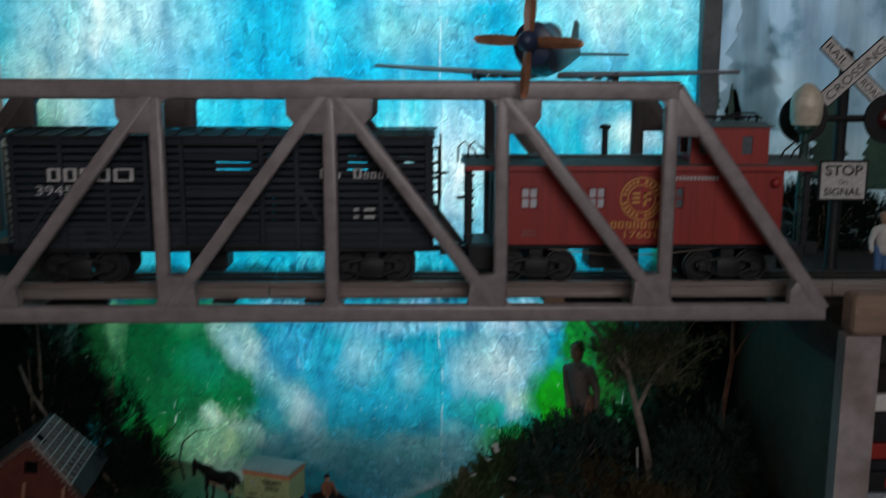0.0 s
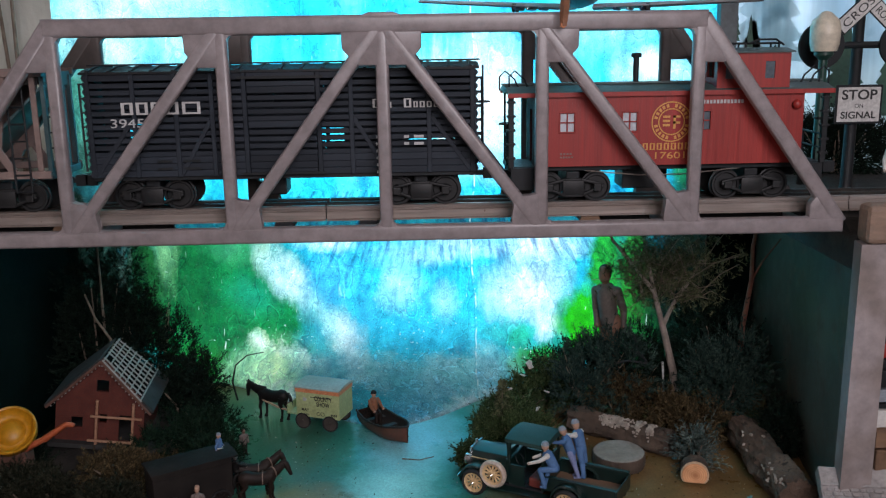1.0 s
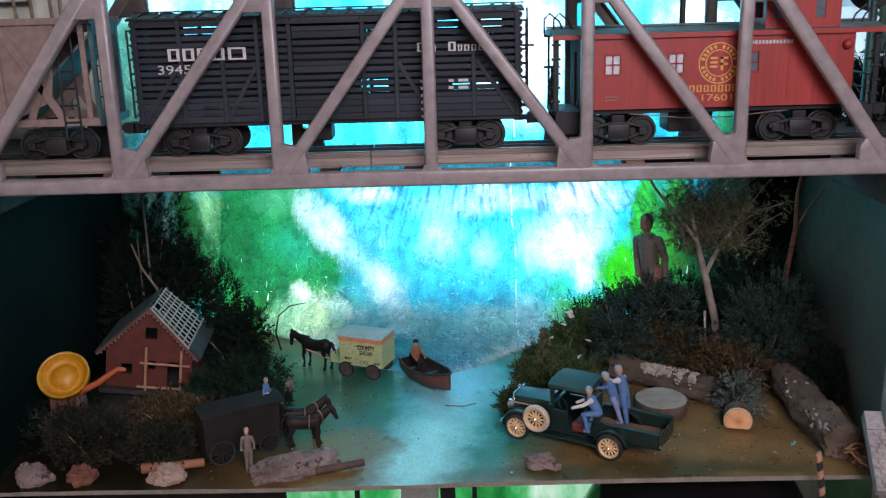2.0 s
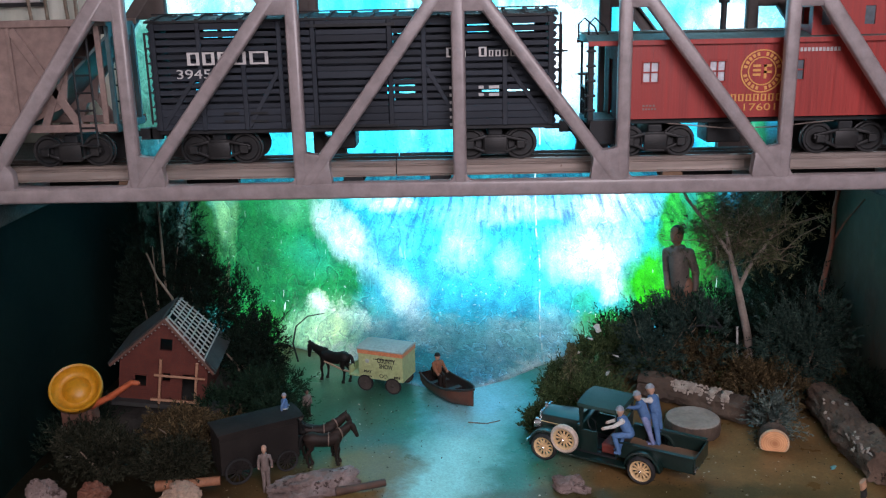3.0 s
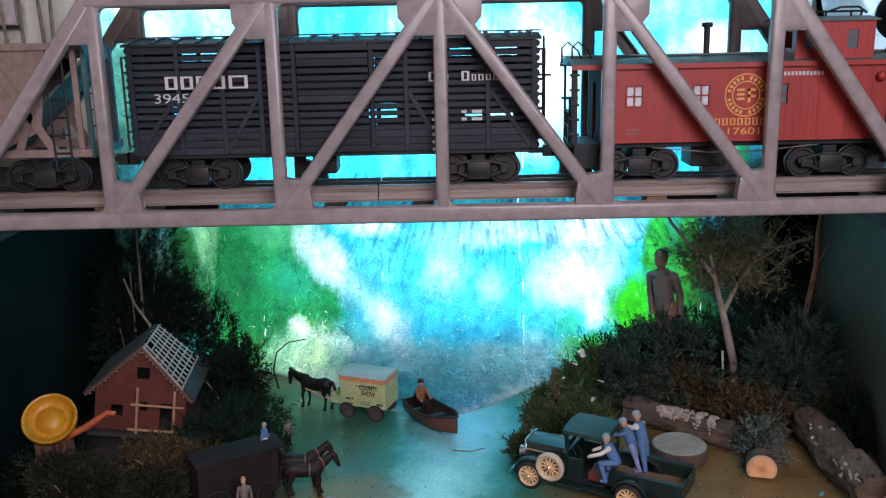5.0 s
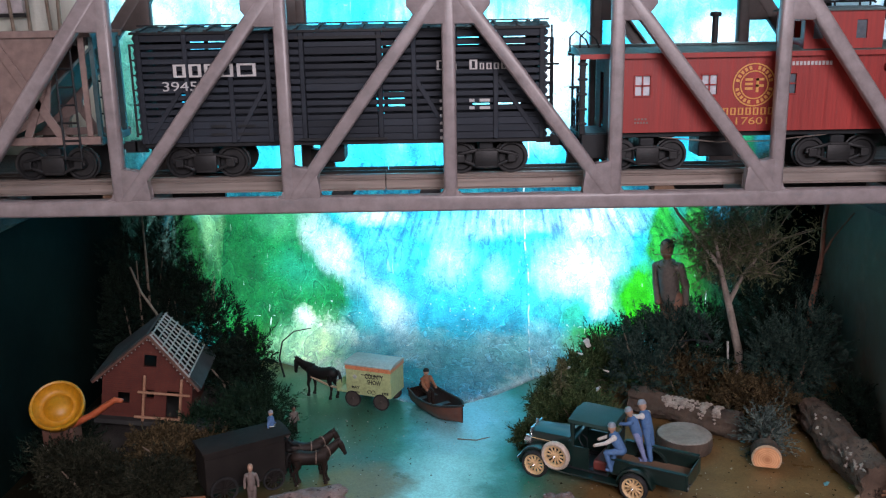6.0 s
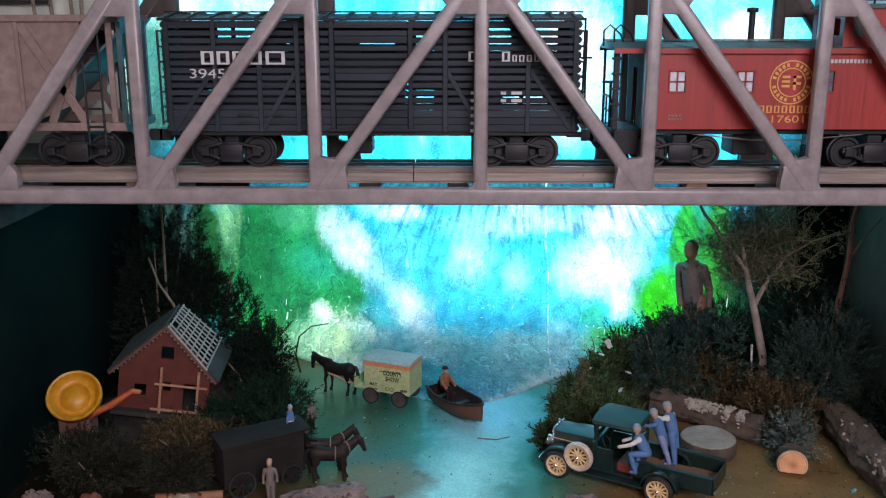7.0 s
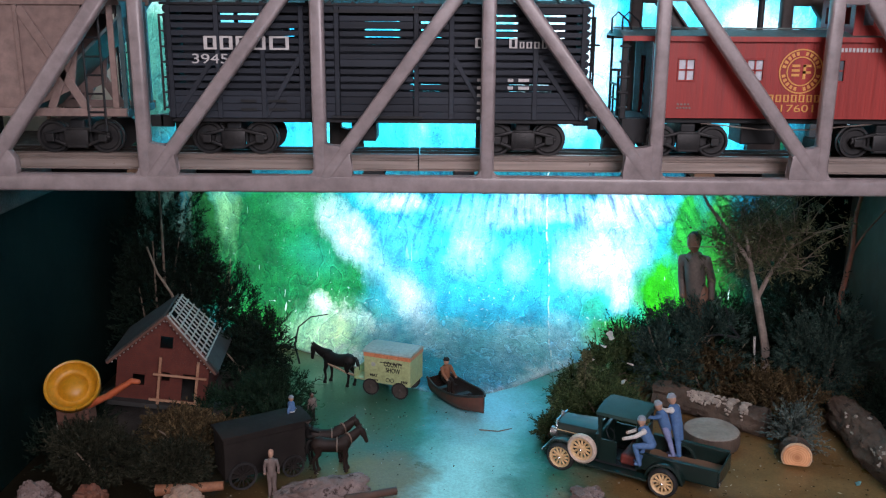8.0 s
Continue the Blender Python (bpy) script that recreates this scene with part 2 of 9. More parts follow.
def sheet_paint():
    m, nt, p = nodes_of("painted_backlit_sheet")
    tc = nt.nodes.new("ShaderNodeTexCoord")
    warp = noise_node(nt, 22, 5, 0.6)
    off = nt.nodes.new("ShaderNodeVectorMath")
    off.operation = "MULTIPLY_ADD"
    off.inputs[1].default_value = (0.034, 0.0, 0.034)
    nt.links.new(warp.outputs["Color"], off.inputs[0])
    nt.links.new(tc.outputs["Object"], off.inputs[2])
    fray = noise_node(nt, 75, 6, 0.72, (1.0, 1.0, 0.45))
    off2 = nt.nodes.new("ShaderNodeVectorMath")
    off2.operation = "MULTIPLY_ADD"
    off2.inputs[1].default_value = (0.022, 0.0, 0.030)
    nt.links.new(fray.outputs["Color"], off2.inputs[0])
    nt.links.new(off.outputs[0], off2.inputs[2])
    vec = off2.outputs[0]
    # the warp moves everything by about +0.03; the patches are placed with that in mind
    o = 0.030
    streak = noise_node(nt, 26, 5, 0.6, (1.0, 1.0, 0.16))
    base = ramp(nt, streak.outputs[0], [(0.30, (0.004, 0.33, 0.53)), (0.46, (0.010, 0.46, 0.66)), (0.62, (0.07, 0.64, 0.77)), (0.76, (0.50, 0.86, 0.92))])
    def lay(c, cx, cz, rx, rz, turn, colour, strength=1.0, hard=0.85):
        return spot(nt, vec, c, cx + o, cz + o, rx, rz, turn, colour, strength, hard)
    c = base
    # upper sky: pale at the left and in the middle, deep cyan low down
    c = lay(c, -0.24, 0.45, 0.12, 0.13, 0, (0.62, 0.84, 0.82), 0.9)
    c = lay(c, -0.31, 0.36, 0.06, 0.10, 0, (0.60, 0.78, 0.66), 0.9)
    c = lay(c, 0.08, 0.52, 0.13, 0.07, 0, (0.92, 0.97, 0.97), 1.0)
    c = lay(c, 0.25, 0.47, 0.11, 0.08, 0, (0.52, 0.76, 0.76), 0.9)
    c = lay(c, 0.05, 0.43, 0.08, 0.05, 10, (0.30, 0.52, 0.52), 0.7)
    c = lay(c, -0.02, 0.40, 0.30, 0.035, 0, (0.002, 0.40, 0.64), 0.8)
    c = lay(c, 0.22, 0.375, 0.09, 0.035, 0, (0.20, 0.48, 0.54), 0.85)
    c = lay(c, 0.09, 0.30, 0.06, 0.09, 0, (0.85, 0.97, 0.98), 0.9)
    c = lay(c, 0.27, 0.335, 0.06, 0.03, 0, (0.80, 0.97, 0.94), 0.9)
    # lower fall: blue water between green banks
    c = lay(c, 0.0, 0.09, 0.24, 0.14, 0, (0.014, 0.43, 0.60), 0.95, 0.4)
    c = lay(c, -0.195, 0.085, 0.105, 0.120, 0, (0.001, 0.190, 0.052), 1.0, 0.30)
    c = lay(c, -0.235, 0.105, 0.045, 0.100, 0, (0.003, 0.110, 0.030), 0.9, 0.6)
    c = lay(c, -0.258, 0.145, 0.022, 0.055, 0, (0.22, 0.52, 0.22), 0.8)
    c = lay(c, -0.185, 0.150, 0.040, 0.022, 0, (0.06, 0.30, 0.17), 0.5)
    c = lay(c, -0.165, 0.100, 0.040, 0.035, 20, (0.004, 0.24, 0.15), 0.7)
    c = lay(c, -0.215, 0.022, 0.050, 0.034, 0, (0.010, 0.22, 0.035), 0.95, 0.6)
    # the white fall running down to the right, in two reaches
    c = lay(c, -0.100, 0.093, 0.095, 0.026, 46, (0.20, 0.50, 0.50), 0.8, 0.8)
    c = lay(c, -0.128, 0.124, 0.054, 0.023, 42, (0.66, 0.84, 0.84), 0.95, 0.95)
    c = lay(c, -0.064, 0.057, 0.050, 0.020, 50, (0.64, 0.86, 0.90), 0.95, 0.95)
    # mist at its foot
    c = lay(c, -0.140, 0.026, 0.075, 0.034, -12, (0.16, 0.50, 0.28), 0.8, 0.95)
    c = lay(c, -0.160, 0.044, 0.014, 0.018, 0, (0.80, 1.0, 0.82), 0.85, 0.8)
    c = lay(c, -0.118, 0.036, 0.040, 0.010, 14, (0.72, 0.92, 0.80), 0.85, 0.8)
    c = lay(c, -0.150, 0.016, 0.062, 0.026, -8, (0.56, 0.98, 0.60), 0.95, 0.75)
    c = lay(c, -0.125, 0.002, 0.050, 0.016, 0, (0.90, 1.0, 0.92), 0.95, 0.7)
    c = lay(c, -0.088, 0.026, 0.036, 0.022, 0, (0.14, 0.36, 0.46), 0.8, 0.7)
    # blue water with pale falls in the middle
    c = lay(c, -0.072, 0.118, 0.034, 0.040, 30, (0.040, 0.38, 0.62), 0.9, 0.7)
    c = lay(c, -0.078, 0.154, 0.045, 0.016, 0, (0.48, 0.80, 0.90), 0.8)
    c = lay(c, -0.036, 0.082, 0.026, 0.050, 25, (0.025, 0.40, 0.62), 0.85, 0.7)
    c = lay(c, -0.004, 0.108, 0.026, 0.040, 0, (0.40, 0.78, 0.88), 0.85, 0.95)
    c = lay(c, 0.026, 0.100, 0.010, 0.040, 8, (0.05, 0.46, 0.78), 0.6, 0.8)
    c = lay(c, 0.045, 0.090, 0.022, 0.030, -12, (0.40, 0.80, 0.88), 0.8, 0.95)
    c = lay(c, 0.000, 0.142, 0.050, 0.018, 0, (0.16, 0.48, 0.68), 0.8, 0.7)
    c = lay(c, 0.010, 0.052, 0.062, 0.024, 0, (0.020, 0.54, 0.80), 0.85, 0.6)
    c = lay(c, 0.084, 0.080, 0.012, 0.075, 4, (0.030, 0.50, 0.76), 0.75, 0.8)
    c = lay(c, 0.052, 0.150, 0.055, 0.024, 0, (0.34, 0.56, 0.72), 0.85, 0.7)
    c = lay(c, 0.150, 0.148, 0.070, 0.022, 0, (0.52, 0.70, 0.84), 0.85, 0.7)
    # the brightest foam
    c = lay(c, 0.136, 0.098, 0.062, 0.046, -16, (0.70, 0.86, 0.88), 0.95, 0.80)
    c = lay(c, 0.160, 0.058, 0.024, 0.022, -40, (0.70, 0.92, 0.84), 0.9, 0.7)
    c = lay(c, 0.112, 0.052, 0.034, 0.018, 0, (0.030, 0.50, 0.52), 0.85, 0.6)
    c = lay(c, 0.128, 0.046, 0.018, 0.014, 0, (0.010, 0.44, 0.30), 0.9, 0.6)
    # vivid green at the right bank
    c = lay(c, 0.205, 0.060, 0.046, 0.046, 12, (0.012, 0.46, 0.010), 1.0, 0.42)
    c = lay(c, 0.152, 0.022, 0.052, 0.020, 0, (0.015, 0.38, 0.06), 0.95, 0.5)
    c = lay(c, 0.222, 0.120, 0.022, 0.080, 0, (0.010, 0.34, 0.040), 1.0, 0.45)
    # grey-blue haze low down
    c = lay(c, -0.030, 0.030, 0.040, 0.016, 0, (0.24, 0.52, 0.62), 0.75, 0.6)
    c = lay(c, 0.060, 0.020, 0.085, 0.024, 0, (0.30, 0.64, 0.76), 0.85, 0.6)
    c = lay(c, 0.055, -0.002, 0.070, 0.012, 0, (0.70, 0.80, 0.86), 0.85, 0.6)
    # dimness painted into a band where the deck of the bridge hides the sheet
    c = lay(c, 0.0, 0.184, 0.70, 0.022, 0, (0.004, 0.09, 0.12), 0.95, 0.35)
    c = lay(c, 0.302, 0.220, 0.016, 0.032, 0, (0.010, 0.36, 0.10), 0.9, 0.5)
    c = lay(c, -0.322, 0.290, 0.055, 0.085, 0, (0.040, 0.19, 0.145), 1.0, 0.4)
    c = lay(c, 0.252, 0.115, 0.028, 0.095, 0, (0.012, 0.20, 0.035), 1.0, 0.5)
    c = lay(c, -0.282, 0.110, 0.030, 0.110, 0, (0.008, 0.085, 0.022), 1.0, 0.5)
    c = lay(c, 0.268, 0.060, 0.042, 0.10, 0, (0.015, 0.22, 0.025), 0.95, 0.4)
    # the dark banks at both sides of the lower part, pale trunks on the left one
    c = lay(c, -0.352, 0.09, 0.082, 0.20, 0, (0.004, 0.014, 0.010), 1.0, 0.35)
    for tx, tw in ((-0.318, 0.004), (-0.300, 0.003), (-0.292, 0.0025)):
        c = lay(c, tx, 0.150, tw, 0.060, 2, (0.045, 0.085, 0.070), 0.8)
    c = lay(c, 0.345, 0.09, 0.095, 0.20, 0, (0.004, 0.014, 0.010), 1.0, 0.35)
    # brushed lines fanning down with the water, mottled pigment, and the film's creases with their shade and shine
    # painted in
    sep = nt.nodes.new("ShaderNodeSeparateXYZ")
    nt.links.new(tc.outputs["Object"], sep.inputs[0])

    def calc(op, a, b):
        n = nt.nodes.new("ShaderNodeMath")
        n.operation = op
        for v, slot in ((a, n.inputs[0]), (b, n.inputs[1])):
            if isinstance(v, (int, float)):
                slot.default_value = v
            else:
                nt.links.new(v, slot)
        return n.outputs[0]
    fan = nt.nodes.new("ShaderNodeCombineXYZ")
    nt.links.new(calc("DIVIDE", calc("SUBTRACT", sep.outputs[0], 0.05), calc("MAXIMUM", calc("SUBTRACT", 0.42, sep.outputs[2]), 0.05)), fan.inputs[0])
    nt.links.new(calc("MULTIPLY", sep.outputs[2], 0.6), fan.inputs[2])
    brush = noise_node(nt, 44, 5, 0.58)
    nt.links.new(fan.outputs[0], brush.inputs["Vector"])
    high = nt.nodes.new("ShaderNodeMapRange")
    high.inputs["From Min"].default_value, high.inputs["From Max"].default_value = 0.085, 0.150
    high.inputs["To Min"].default_value, high.inputs["To Max"].default_value = 0.10, 1.0
    nt.links.new(sep.outputs[2], high.inputs[0])
    right = nt.nodes.new("ShaderNodeMapRange")
    right.inputs["From Min"].default_value, right.inputs["From Max"].default_value = -0.150, -0.090
    nt.links.new(sep.outputs[0], right.inputs[0])
    c = blend(nt, calc("MULTIPLY", calc("MULTIPLY", high.outputs[0], right.outputs[0]), calc("LESS_THAN", sep.outputs[2], 0.21)), c, ramp(nt, brush.outputs[0], [(0.36, (0.34, 0.38, 0.48)), (0.43, (0.62, 0.68, 0.78)), (0.49, (1.0, 1.0, 1.0)), (0.55, (1.15, 1.06, 1.05)), (0.61, (1.6, 1.26, 1.16))]), "MULTIPLY")
    hue = noise_node(nt, 28, 4, 0.6, (1, 1, 0.6))
    c = blend(nt, 0.55, c, ramp(nt, hue.outputs[0], [(0.36, (0.70, 1.06, 0.98)), (0.50, (1, 1, 1)), (0.64, (1.1, 0.98, 1.0))]), "MULTIPLY")
    blot = noise_node(nt, 55, 6, 0.7)
    c = blend(nt, 0.8, c, ramp(nt, blot.outputs[0], [(0.34, (0.46, 0.62, 0.68)), (0.50, (1, 1, 1)), (0.66, (1.35, 1.22, 1.16))]), "MULTIPLY")
    # rivulets running down through the whole fall
    drip = noise_node(nt, 42, 5, 0.62, (1.0, 1.0, 0.30))
    c = blend(nt, 0.75, c, ramp(nt, drip.outputs[0], [(0.34, (0.42, 0.62, 0.76)), (0.47, (0.92, 0.96, 0.98)), (0.56, (1.05, 1.03, 1.02)), (0.68, (1.7, 1.28, 1.18))]), "MULTIPLY")
    grit = noise_node(nt, 700, 4, 0.75)
    c = blend(nt, 0.5, c, ramp(nt, grit.outputs[0], [(0.36, (0.46, 0.53, 0.56)), (0.50, (1.0, 1.0, 1.0)), (0.64, (1.5, 1.42, 1.4))]), "MULTIPLY")
    for sc, st, w in ((16, (1, 1, 0.55), 0.010), (34, (1, 1, 0.8), 0.009), (75, (1, 1, 0.7), 0.012)):
        fold = noise_node(nt, sc, 3, 0.6, st)
        c = blend(nt, 0.75, c, ramp(nt, fold.outputs[0], [(0.5 - 2 * w, (1, 1, 1)), (0.5 - w, (0.45, 0.55, 0.60)), (0.5, (1.5, 1.5, 1.5)), (0.5 + w, (1, 1, 1))]), "MULTIPLY")
    # long creases where the film was folded, their shade painted as dark lines
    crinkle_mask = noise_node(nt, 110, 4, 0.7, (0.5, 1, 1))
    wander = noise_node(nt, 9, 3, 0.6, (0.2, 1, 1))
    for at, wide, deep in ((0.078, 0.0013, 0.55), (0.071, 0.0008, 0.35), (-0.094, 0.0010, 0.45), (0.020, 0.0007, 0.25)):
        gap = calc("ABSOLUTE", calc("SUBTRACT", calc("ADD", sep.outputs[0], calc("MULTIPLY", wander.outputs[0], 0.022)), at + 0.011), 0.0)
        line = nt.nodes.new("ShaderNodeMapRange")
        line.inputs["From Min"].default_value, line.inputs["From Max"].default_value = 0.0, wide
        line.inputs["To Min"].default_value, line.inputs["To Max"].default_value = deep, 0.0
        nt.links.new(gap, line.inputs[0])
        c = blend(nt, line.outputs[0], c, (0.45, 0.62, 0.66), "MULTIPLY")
    # small glints of the crinkled film painted as pale dashes, gathered in patches and towards the foot, and dark
    # specks
    where = noise_node(nt, 30, 4, 0.7)
    foot_share = nt.nodes.new("ShaderNodeMapRange")
    foot_share.inputs["From Min"].default_value, foot_share.inputs["From Max"].default_value = 0.02, 0.13
    foot_share.inputs["To Min"].default_value, foot_share.inputs["To Max"].default_value = 1.0, 0.2
    nt.links.new(sep.outputs[2], foot_share.inputs[0])
    for sc, st in ((330, (1, 1, 0.14)), (360, (0.4, 1, 0.8))):
        dash = noise_node(nt, sc, 2, 0.5, st)
        c = blend(nt, calc("MULTIPLY", calc("MULTIPLY", ramp(nt, dash.outputs[0], [(0.69, (0, 0, 0)), (0.72, (0.75, 0.75, 0.75))]), ramp(nt, where.outputs[0], [(0.46, (0.1, 0.1, 0.1)), (0.60, (1, 1, 1))])), foot_share.outputs[0]), c, (0.86, 0.96, 0.96))
    dust = noise_node(nt, 420, 2, 0.5)
    c = blend(nt, 0.7, c, ramp(nt, dust.outputs[0], [(0.29, (0.22, 0.28, 0.30)), (0.325, (1, 1, 1))]), "MULTIPLY")
    # a broken glint painted beside the longest crease
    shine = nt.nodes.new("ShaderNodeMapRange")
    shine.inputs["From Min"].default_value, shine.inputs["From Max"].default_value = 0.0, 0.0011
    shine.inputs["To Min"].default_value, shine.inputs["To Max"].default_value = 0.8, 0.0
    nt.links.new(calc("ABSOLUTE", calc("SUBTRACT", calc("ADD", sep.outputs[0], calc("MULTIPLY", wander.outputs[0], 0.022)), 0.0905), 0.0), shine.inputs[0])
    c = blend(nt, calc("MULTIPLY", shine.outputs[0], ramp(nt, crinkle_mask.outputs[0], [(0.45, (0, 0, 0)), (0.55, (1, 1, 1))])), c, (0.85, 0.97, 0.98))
    # the foot is painted over with the floor's colour and lets no light through
    foot = nt.nodes.new("ShaderNodeMapRange")
    foot.inputs["From Min"].default_value, foot.inputs["From Max"].default_value = -0.001, 0.004
    foot.inputs["To Min"].default_value, foot.inputs["To Max"].default_value = 1.0, 0.0
    nt.links.new(sep.outputs[2], foot.inputs[0])
    milk = nt.nodes.new("ShaderNodeMapRange")
    milk.inputs["From Min"].default_value, milk.inputs["From Max"].default_value = 0.004, 0.050
    milk.inputs["To Min"].default_value, milk.inputs["To Max"].default_value = 0.22, 0.10
    nt.links.new(sep.outputs[2], milk.inputs[0])
    footc = nt.nodes.new("ShaderNodeMapRange")
    footc.inputs["From Min"].default_value, footc.inputs["From Max"].default_value = -0.003, 0.0015
    nt.links.new(sep.outputs[2], footc.inputs[0])
    c = blend(nt, footc.outputs[0], (0.09, 0.24, 0.27), c)
    tr, di, gl = nt.nodes.new("ShaderNodeBsdfTranslucent"), nt.nodes.new("ShaderNodeBsdfDiffuse"), nt.nodes.new("ShaderNodeBsdfGlossy")
    a, b = nt.nodes.new("ShaderNodeMixShader"), nt.nodes.new("ShaderNodeMixShader")
    crinkle = noise_node(nt, 80, 6, 0.66, (1, 1, 0.7))
    facet = nt.nodes.new("ShaderNodeTexVoronoi")
    facet.feature = "DISTANCE_TO_EDGE"
    facet.inputs["Scale"].default_value = 95
    nt.links.new(vec, facet.inputs["Vector"])
    fold_edge = calc("MULTIPLY", calc("MINIMUM", facet.outputs["Distance"], 0.16), 2.6)
    bp = nt.nodes.new("ShaderNodeBump")
    bp.inputs["Strength"].default_value, bp.inputs["Distance"].default_value = 1.0, 0.0075
    nt.links.new(calc("ADD", crinkle.outputs[0], fold_edge), bp.inputs["Height"])
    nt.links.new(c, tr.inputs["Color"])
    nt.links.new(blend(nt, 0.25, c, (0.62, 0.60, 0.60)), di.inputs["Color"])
    gl.inputs["Roughness"].default_value = 0.10
    for n in (di, gl):
        nt.links.new(bp.outputs[0], n.inputs["Normal"])
    nt.links.new(calc("MAXIMUM", foot.outputs[0], milk.outputs[0]), a.inputs[0])
    b.inputs[0].default_value = 0.11
    nt.links.new(tr.outputs[0], a.inputs[1])
    nt.links.new(di.outputs[0], a.inputs[2])
    nt.links.new(a.outputs[0], b.inputs[1])
    nt.links.new(gl.outputs[0], b.inputs[2])
    nt.links.new(b.outputs[0], nt.nodes["Material Output"].inputs["Surface"])
    return m


def sheet_depth(x, z):
    """How far back the sheet hangs; its foot runs out over the floor like water."""
    wide = 0.13 if x < -0.01 else 0.12
    return 0.33 - 0.138 * math.exp(-((x + 0.01) / wide) ** 2) * math.exp(-(max(z, 0) / 0.030) ** 1.2)


def backdrop_sheet():
    bm = bmesh.new()
    nx, nz = 250, 190
    rows = []
    for j in range(nz + 1):
        z = -0.004 + 0.625 * (j / nz) ** 1.25
        row = []
        for i in range(nx + 1):
            x = -0.3475 + 0.6815 * i / nx
            wr = 0.0035 * noise.fractal(Vector((x * 9, 3.0, z * 5)), 0.9, 2.0, 4) + 0.0012 * noise.noise(Vector((x * 60, 7.0, z * 25)))
            patch = max(0.0, 0.35 + noise.noise(Vector((x * 14, 2.0, z * 14)))) + (0.7 if z < 0.07 else 0.0)
            wr += 0.0011 * patch * (abs(noise.noise(Vector((x * 48, 11.0, z * 34)))) + 0.5 * abs(noise.noise(Vector((x * 105, 5.0, z * 80)))))
            row.append(bm.verts.new((x, sheet_depth(x, z) + wr, z)))
        rows.append(row)
    for a, b in zip(rows, rows[1:]):
        for i in range(nx):
            bm.faces.new((a[i], a[i + 1], b[i + 1], b[i]))
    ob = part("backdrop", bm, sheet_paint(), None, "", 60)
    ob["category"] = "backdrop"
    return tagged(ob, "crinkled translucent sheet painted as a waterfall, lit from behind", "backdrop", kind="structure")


backdrop_sheet()


# ---- structure ----
def floor_paint():
    """River of pale blue running through olive ground, under a dull varnish."""
    m, nt, p = nodes_of("painted_floor")
    tc = nt.nodes.new("ShaderNodeTexCoord")
    warp = noise_node(nt, 30, 4, 0.6)
    off = nt.nodes.new("ShaderNodeVectorMath")
    off.operation = "MULTIPLY_ADD"
    off.inputs[1].default_value = (0.05, 0.05, 0.0)
    nt.links.new(warp.outputs["Color"], off.inputs[0])
    nt.links.new(tc.outputs["Object"], off.inputs[2])

    def pool(base, cx, cy, rx, ry, turn, colour, strength, hard):
        mp = nt.nodes.new("ShaderNodeMapping")
        mp.vector_type = "TEXTURE"
        mp.inputs["Location"].default_value, mp.inputs["Rotation"].default_value, mp.inputs["Scale"].default_value = (cx + 0.025, cy + 0.025, 0), (0, 0, radians(turn)), (rx, ry, 1000)
        nt.links.new(off.outputs[0], mp.inputs[0])
        g = nt.nodes.new("ShaderNodeTexGradient")
        g.gradient_type = "SPHERICAL"
        nt.links.new(mp.outputs[0], g.inputs[0])
        return blend(nt, ramp(nt, g.outputs["Fac"], [(0.0, (0, 0, 0)), (hard, (strength,) * 3)]), base, colour)
    n = noise_node(nt, 25, 5, 0.6)
    c = ramp(nt, n.outputs[0], [(0.3, (0.115, 0.070, 0.026)), (0.7, (0.215, 0.128, 0.052))])
    c = pool(c, -0.12, 0.17, 0.17, 0.16, 0, (0.026, 0.100, 0.062), 0.95, 0.4)
    c = pool(c, 0.02, 0.15, 0.11, 0.19, 0, (0.026, 0.225, 0.175), 0.95, 0.45)
    c = pool(c, -0.016, 0.035, 0.046, 0.15, -12, (0.34, 0.70, 0.66), 0.9, 0.75)
    c = pool(c, 0.010, 0.165, 0.058, 0.085, -12, (0.24, 0.58, 0.68), 0.85, 0.7)
    c = pool(c, 0.050, 0.055, 0.028, 0.085, -22, (0.018, 0.150, 0.100), 0.8, 0.6)
    c = pool(c, -0.080, 0.040, 0.052, 0.052, 0, (0.17, 0.128, 0.044), 0.9, 0.5)
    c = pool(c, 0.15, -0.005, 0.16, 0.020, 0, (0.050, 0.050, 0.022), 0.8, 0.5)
    # the dark left corner, its shade put into the floor paint
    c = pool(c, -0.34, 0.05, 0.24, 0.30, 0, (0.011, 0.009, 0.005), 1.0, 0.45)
    fine = noise_node(nt, 500, 5, 0.7)
    c = blend(nt, 1.0, c, ramp(nt, fine.outputs[0], [(0.3, (0.84, 0.84, 0.84)), (0.6, (1.22, 1.22, 1.22))]), "MULTIPLY")
    dots = nt.nodes.new("ShaderNodeTexVoronoi")
    dots.inputs["Scale"].default_value = 130
    nt.links.new(tc.outputs["Object"], dots.inputs["Vector"])
    c = blend(nt, ramp(nt, dots.outputs["Distance"], [(0.05, (0.6, 0.6, 0.6)), (0.09, (0, 0, 0))]), c, (0.30, 0.28, 0.20))
    nt.links.new(c, p.inputs["Base Color"])
    p.inputs["Coat Weight"].default_value, p.inputs["Coat Roughness"].default_value, p.inputs["Specular IOR Level"].default_value = 0.28, 0.20, 0.20
    rr = ramp(nt, n.outputs[0], [(0.3, (0.24,) * 3), (0.7, (0.42,) * 3)])
    nt.links.new(rr, p.inputs["Roughness"])
    b = nt.nodes.new("ShaderNodeBump")
    b.inputs["Strength"].default_value, b.inputs["Distance"].default_value = 0.2, 0.0006
    nt.links.new(fine.outputs[0], b.inputs["Height"])
    nt.links.new(b.outputs[0], p.inputs["Normal"])
